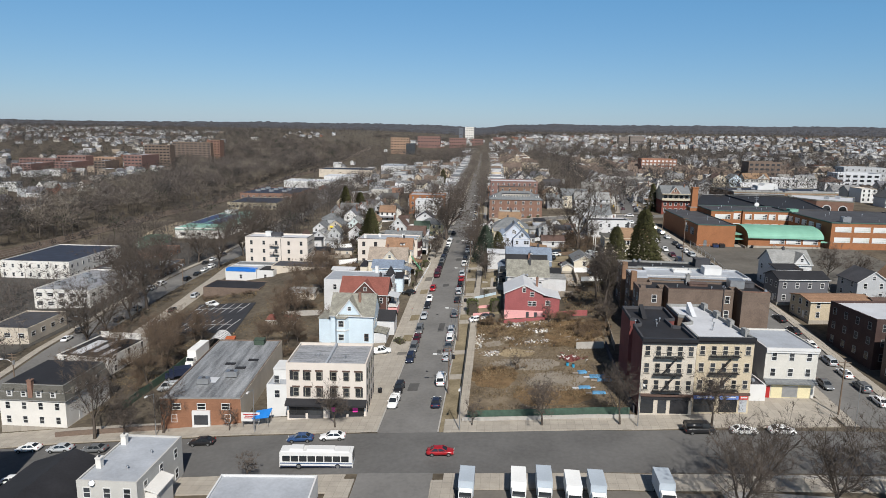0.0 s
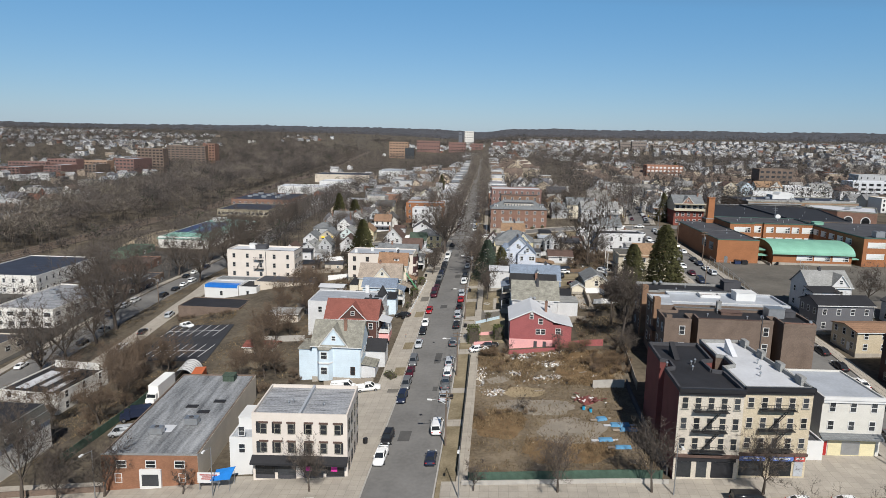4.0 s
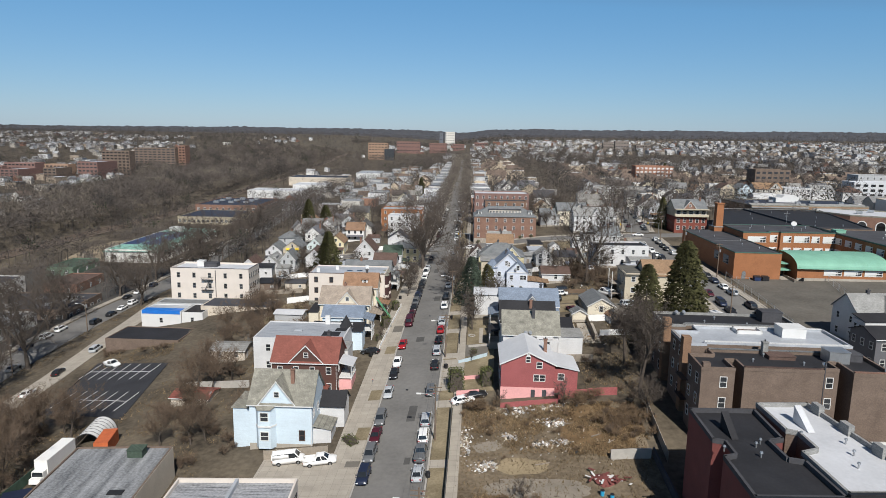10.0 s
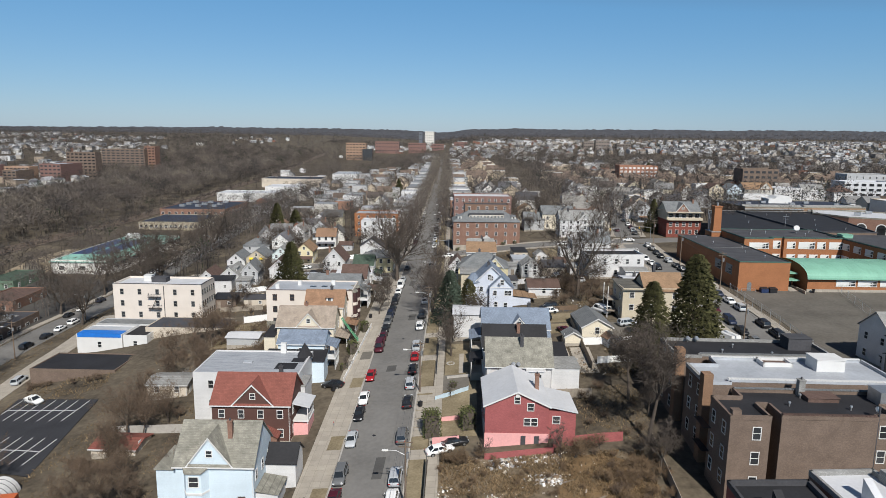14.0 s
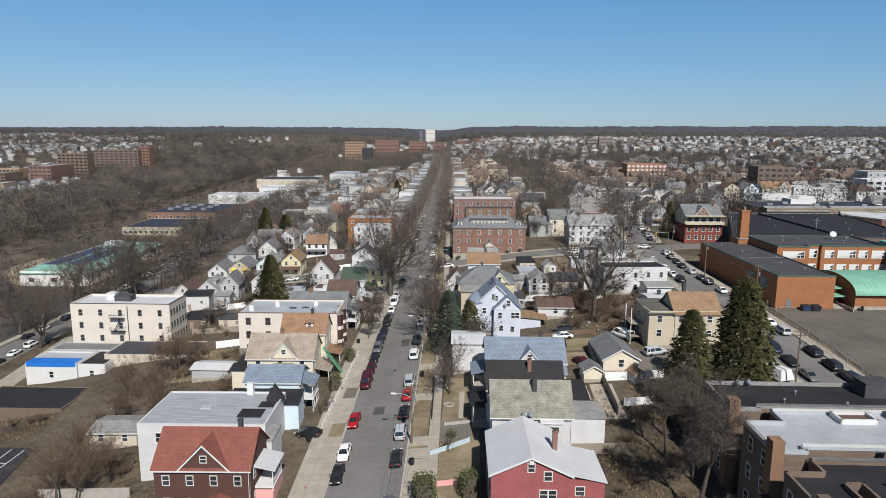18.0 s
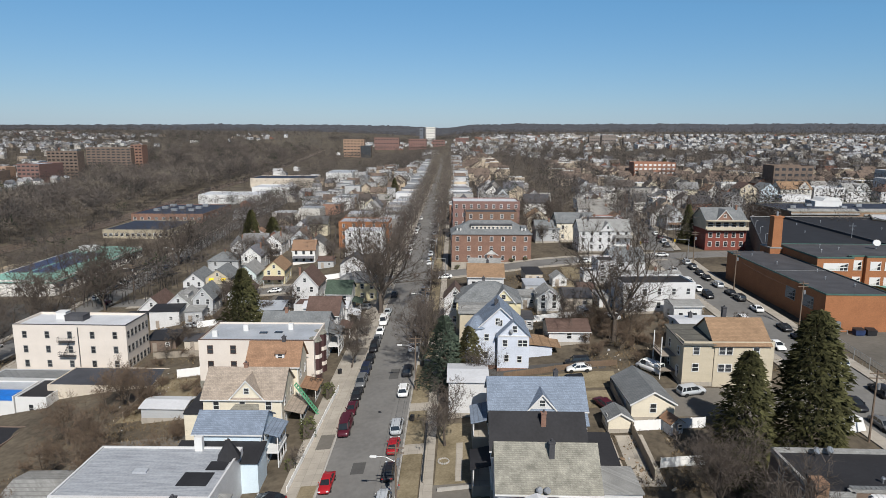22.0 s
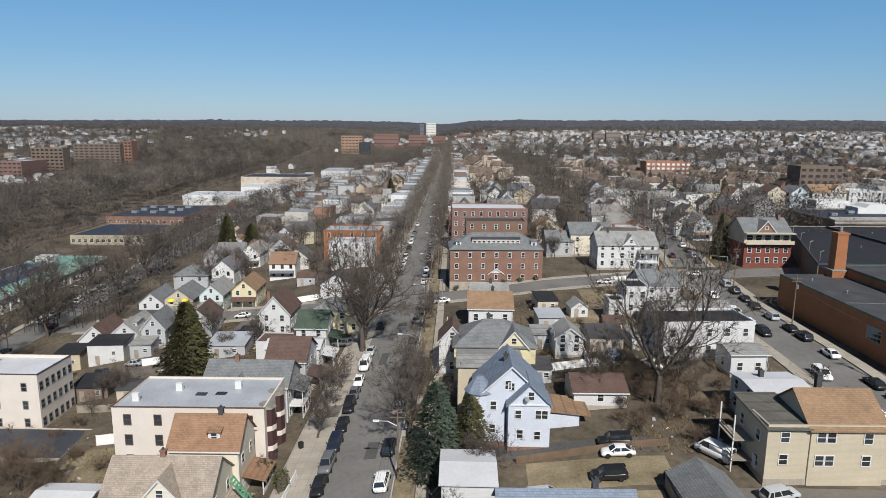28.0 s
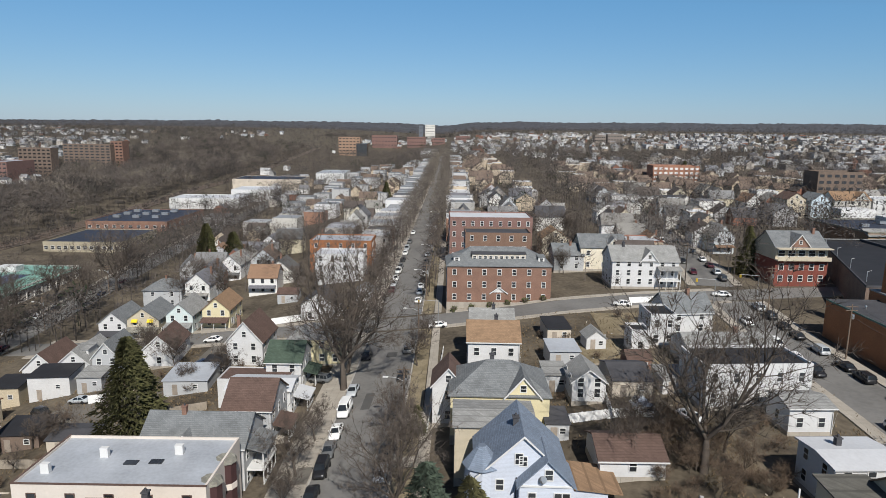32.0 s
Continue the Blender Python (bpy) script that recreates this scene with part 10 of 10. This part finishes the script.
shed("white garage with pale flat roof", 34.5, 271.5, 4.6, 6, 2.6, .3, W_WHITE, R_LGREY, "lean", 4, "garage")
shed("low garage with grey roof", -66, 265, 7, 6, 2.5, .5, W_BEIGEW, R_DARK, "x", 6, "garage")
shed("low brick garage with black roof", -77, 268, 7, 7, 3, .3, BRICK_BROWN, R_BLACK, "lean", 8, "garage")
shed("lean-to with pale metal roof", -56, 287, 8.6, 9, 3, .4, W_GREY, R_SILVER, "lean", 6, "garage")
shed("dark open garage beside the asphalt court", -54, 297, 5.4, 5, 2.4, .3, W_DGREY, R_BLACK, "lean", 4, "garage")
shed("small rust-roofed garden shed", 31.6, 208.6, 2.2, 2.4, 1.9, .8, W_WHITE, R_ORANGE, "y", 20)
shed("tan brick house extension", -97, 291.5, 6, 7, 4.6, .3, W_OCHRE, R_BLACK, "lean", 8, "extension")
shed("white two-storey rear extension with black roof", -88.4, 293.4, 8.4, 7, 5, .3, W_WHITE, R_BLACK, "lean", 8, "extension")
shed("grey rear extension of a house", -80, 294, 5, 6, 3.4, .3, W_GREY, R_LGREY, "lean", 8, "extension")
shed("back yard shed past the cross street", -30, 346, 5, 6, 2.8, 1.4, W_WHITE, R_GREY, "y", 3)
shed("back yard shed past the cross street", -54, 352, 6, 6, 2.8, 1.2, W_GREY, R_BROWN, "x", 5)
dormer(H2, .6, 2.4, 5.6, 3.2, 1.8, W_WHITE, R_LGREY, 4)
house("grey hipped house behind the gabled row", -99, 366, 12, 10, 6, 3, W_GREY, R_GREY, "hip", 8, 2, 2, 2, chim=(0, 5, .8))
house("grey hipped house behind the gabled row", -88, 372, 9, 9, 6.4, 3, W_WHITE, R_GREY, "hip", 8, 2, 2, 2)
patch("parking_court", -63, 297.5, -47.5, 318, .1, LOT_OLD, "worn asphalt court beside the cross street", "yard")
patch("back_yard", 21.6, 276, 36, 300, .08, LAWN, "dry grass and worn earth back yard", "lawn")
patch("back_yard", 29, 303, 42, 319, .08, LAWN, "dry yellow grass plot beside the cross street", "lawn")
patch("back_yard", -66, 227, -52, 246, .08, LAWN, "dry grass garden plots", "lawn")
patch("back_yard", -82, 274, -62, 290, .07, LOT_OLD, "worn earth and paving behind the houses", "yard")
for x0, y0, x1, y1, m_, lab in ((13, 281, 30, 282.4, TIMB, "weathered timber fence between yards"), (22, 262.6, 23, 280, VINYL, "white vinyl fence between yards"), (-60, 276, -48, 278, TIMB, "weathered timber fence between yards"), (-76, 262, -62, 260, TIMB, "weathered timber fence between yards"), (-66, 246, -65, 228, TIMB, "low timber fence round garden plots"), (36, 276, 36.4, 262, TIMB, "weathered timber fence between yards"), (58, 330, 40, 327, VINYL, "white fence beside the cross street")):
    fence(x0, y0, x1, y1, 1.6, m_, lab, 3.2)
for i, (x, y, w, wl) in enumerate(((-96.4, 333.5, 7.4, R_DARK), (-87.4, 332.6, 8.4, R_STONE), (-77, 331.8, 7, R_LGREY), (-67.6, 333.2, 7.2, R_BROWN))):
    row = [o for o in scene.objects if o.name.startswith("row_house") and abs(o.location.x - x) < .1][0]
    p = part("porch", MB().box(-w / 2 + .2, -2.4, -1.5, w / 2 - .2, -.003, .5), CONCRETE, row)
    for k in range(3):
        u = -w / 2 + .4 + (w - .9) * k / 2
        part("post", MB().box(u, -2.3, .5, u + .15, -2.15, 2.7), TRIM, p)
    part("porch_roof", MB().slab([(-w / 2, -2.7, 2.7), (w / 2, -2.7, 2.7), (w / 2, -.003, 3.4), (-w / 2, -.003, 3.4)], .16), wl, p)
awn = mat("yellow_canvas", (.75, .55, .03), .6, .1, 1, .1)
row = [o for o in scene.objects if o.name.startswith("row_house") and abs(o.location.x + 87.4) < .1][0]
for u in (-2.1, 2.1):
    part("awning", MB().slab([(u - .8, -.8, 4.9), (u + .8, -.8, 4.9), (u + .8, -.003, 5.5), (u - .8, -.003, 5.5)], .08), awn, row, "yellow window awning")
# white three-storey house: front verandas
for k in range(2):
    p = part("veranda", MB().box(3.2, -2.2, -.5 + k * 3, 9, -.003, -.2 + k * 3), TRIM, W3)
    for i in range(4):
        part("post", MB().box(3.3 + i * 1.85, -2.1, -.2 + k * 3, 3.45 + i * 1.85, -1.95, 2.5 + k * 3), TRIM, p)
part("veranda_roof", MB().slab([(3, -2.5, 5.6), (9.3, -2.5, 5.6), (9.3, -.003, 6.3), (3, -.003, 6.3)], .16), R_LGREY, W3)
# bins, boxes and scrap in the yards
debris("yard_clutter", "boxes, tubs and scrap lying in the back yards", 300, (-112, 176, 60, 318), 12, PLASTIC[1:], .12, .45, [(27, 286, 5, 8), (33, 266, 3, 4), (-74, 284, 8, 6), (-56, 302, 5, 6), (-60, 214, 6, 5), (-64, 240, 4, 6), (18, 280, 4, 4), (24, 202, 3, 5), (-48, 268, 5, 6), (38, 308, 6, 5), (30, 240, 6, 7), (-100, 288, 5, 5)])


def blob(name, cx, cy, rx, ry, lift, material, label, category, seed, ang=0.0):
    """A patch of ground with a ragged rim, which follows the slope."""
    m = MB()
    ca, sa = math.cos(radians(ang)), math.sin(radians(ang))
    n, k = 40, 5
    for q in range(k + 1):
        for i in range(n):
            a = 2 * math.pi * i / n
            f = q / k * (1 + .32 * noise.noise(Vector((math.cos(a) * 1.6, math.sin(a) * 1.6, seed))) + .14 * noise.noise(Vector((math.cos(a) * 5, math.sin(a) * 5, seed + 7))))
            u, v = rx * f * math.cos(a), ry * f * math.sin(a)
            x, y = cx + u * ca - v * sa, cy + u * sa + v * ca
            m.v.append((x, y, G(x, y) + lift - (.05 if q == k else 0)))
    m.f = [(q * n + i, q * n + (i + 1) % n, (q + 1) * n + (i + 1) % n, (q + 1) * n + i) for q in range(k) for i in range(n)]
    return solid(name, m, material, label, category, "structure")


GRAVEL = mat("grey_gravel", (.24, .21, .17), .95, .25, .4, .3)
WEEDS = mat("dead_weeds", (.13, .078, .036), .97, .35, .5, .5, second=(.24, .16, .085))
blob("gravel_patch", 8.6, 142.6, 8.0, 3.6, .13, GRAVEL, "grey trodden gravel in the lot", "gravel", 1, -8)
blob("concrete_strip", .6, 155.6, 3.0, 1.5, .14, GRAVEL, "worn grey concrete strip in the lot", "concrete", 6, 4)
blob("sand_patch", 6.2, 149.2, 4.6, 2.6, .12, mat("trodden_sand", (.29, .23, .145), .97, .25, .2, .3), "pale trodden sand in the lot", "sand", 8, -6)
blob("gravel_patch", 14.5, 132, 6.0, 5.4, .125, GRAVEL, "grey trodden gravel in the lot", "gravel", 2)
blob("weed_patch", 1.2, 135.5, 5.2, 5.0, .12, WEEDS, "rust-brown dead weeds", "weeds", 3)
blob("weed_patch", 12.5, 125.5, 7.5, 5.2, .115, WEEDS, "rust-brown dead weeds", "weeds", 4)
blob("weed_patch", 20, 160, 7.6, 8, .115, WEEDS, "rust-brown dead weeds", "weeds", 5)

e = thing("covered_trailer", 57.6, 211.4, G(57.6, 211.4), 20, "low trailer under a white tarpaulin beside the spruce", "trailer")
part("tarpaulin", MB().box(-1.6, -2.6, .3, 1.6, 2.6, 2.2, .45, .5), WHITE, e)
part("axle", MB().box(-1.2, -.5, 0, 1.2, .5, .3), DARK, e)

blob("sand_lot", -200, 372, 13, 34, .1, mat("pale_sand", (.3, .245, .17), .97, .25, .1, .3), "pale sandy lot behind the depot hall", "lot", 9, 4)
for i, (x, y, w) in enumerate(((-204, 360, 4), (-198, 352, 5), (-203, 385, 4.4))):
    e = thing("gravel_heap", x, y, G(x, y), 30 * i, "conical heap of pale gravel on the sandy lot", "gravel heap")
    part("heap", MB().tube((0, 0, -.3), (0, 0, w * .55), w, .3, 11), GRAVEL, e)
# patched rectangles on the streets
PATCHA = mat("asphalt_patch", (.085, .083, .08), .9, .2, .3, .1)
for y, o, w, l in ((131, -1.6, 1.1, 4), (168, 1.2, .8, 6), (205, -.6, 1.0, 3), (238, 1.5, .9, 5), (276, -1.2, .8, 7), (152, 2.0, .5, 2), (300, .8, 1.1, 3)):
    patch("road_patch", street_x(y) + o - w, y - l / 2, street_x(y) + o + w, y + l / 2, .112, PATCHA, "darker asphalt repair patch on the street", "road patch", 2)
for y, o in ((140, .4), (178, -.8), (222, .6), (262, -.5)):
    e = thing("manhole_cover", street_x(y) + o, y, G(street_x(y) + o, y) + .1, 0, "round iron manhole cover in the street", "manhole")
    part("plate", MB().tube((0, 0, -.05), (0, 0, .02), .36, n=14), DARK, e)

debris("rubbish", "mixed grey and brown refuse over the slope of the lot", 700, (-4, 146, 25, 168.6), 21, [PLASTIC[1], PLASTIC[3], TIMBER] + [mat("dark_rubbish", (.06, .055, .05), .8, .2, 1, 0)], .04, .4, CL + [(8, 160, 5, 4), (16, 160, 4, 4)])
dry_grass("dead_weeds", "matted rust-brown dead weeds over the lot", ((14, 152, 28, 169, 1.2), (-4, 160, 14, 169.4, .7), (4, 153, 16, 166, .5), (-3.6, 134, 6, 141.6, .5), (6, 121, 20, 130, .4)), 9000, 29, .55, mat("rust_weed_blades", (.165, .108, .058), .95, .25, .3, 0, island=.5, second=(.25, .18, .105)))
dry_grass("dry_grass", "dry weeds between the rubbish of the lot", ((-4, 117, 27, 169, 1.0), (-104, 205, -84, 220, .25), (-66, 205, -48, 250, .5), (10, 254, 60, 320, .9), (-112, 270, -60, 330, .6), (-58, 258, -42, 320, .4)), 9000, 17, .6)

patch("parking_lot", 36, 76, 96, 92.5, .09, mat("pale_lot_paving", (.25, .24, .23), .92, .2, .15, .1), "pale worn paving below the avenue", "lot")
wall_run("garden_wall", 40, 96.4, 92, 100.4, .6, KERB, "low pale wall along the avenue pavement")
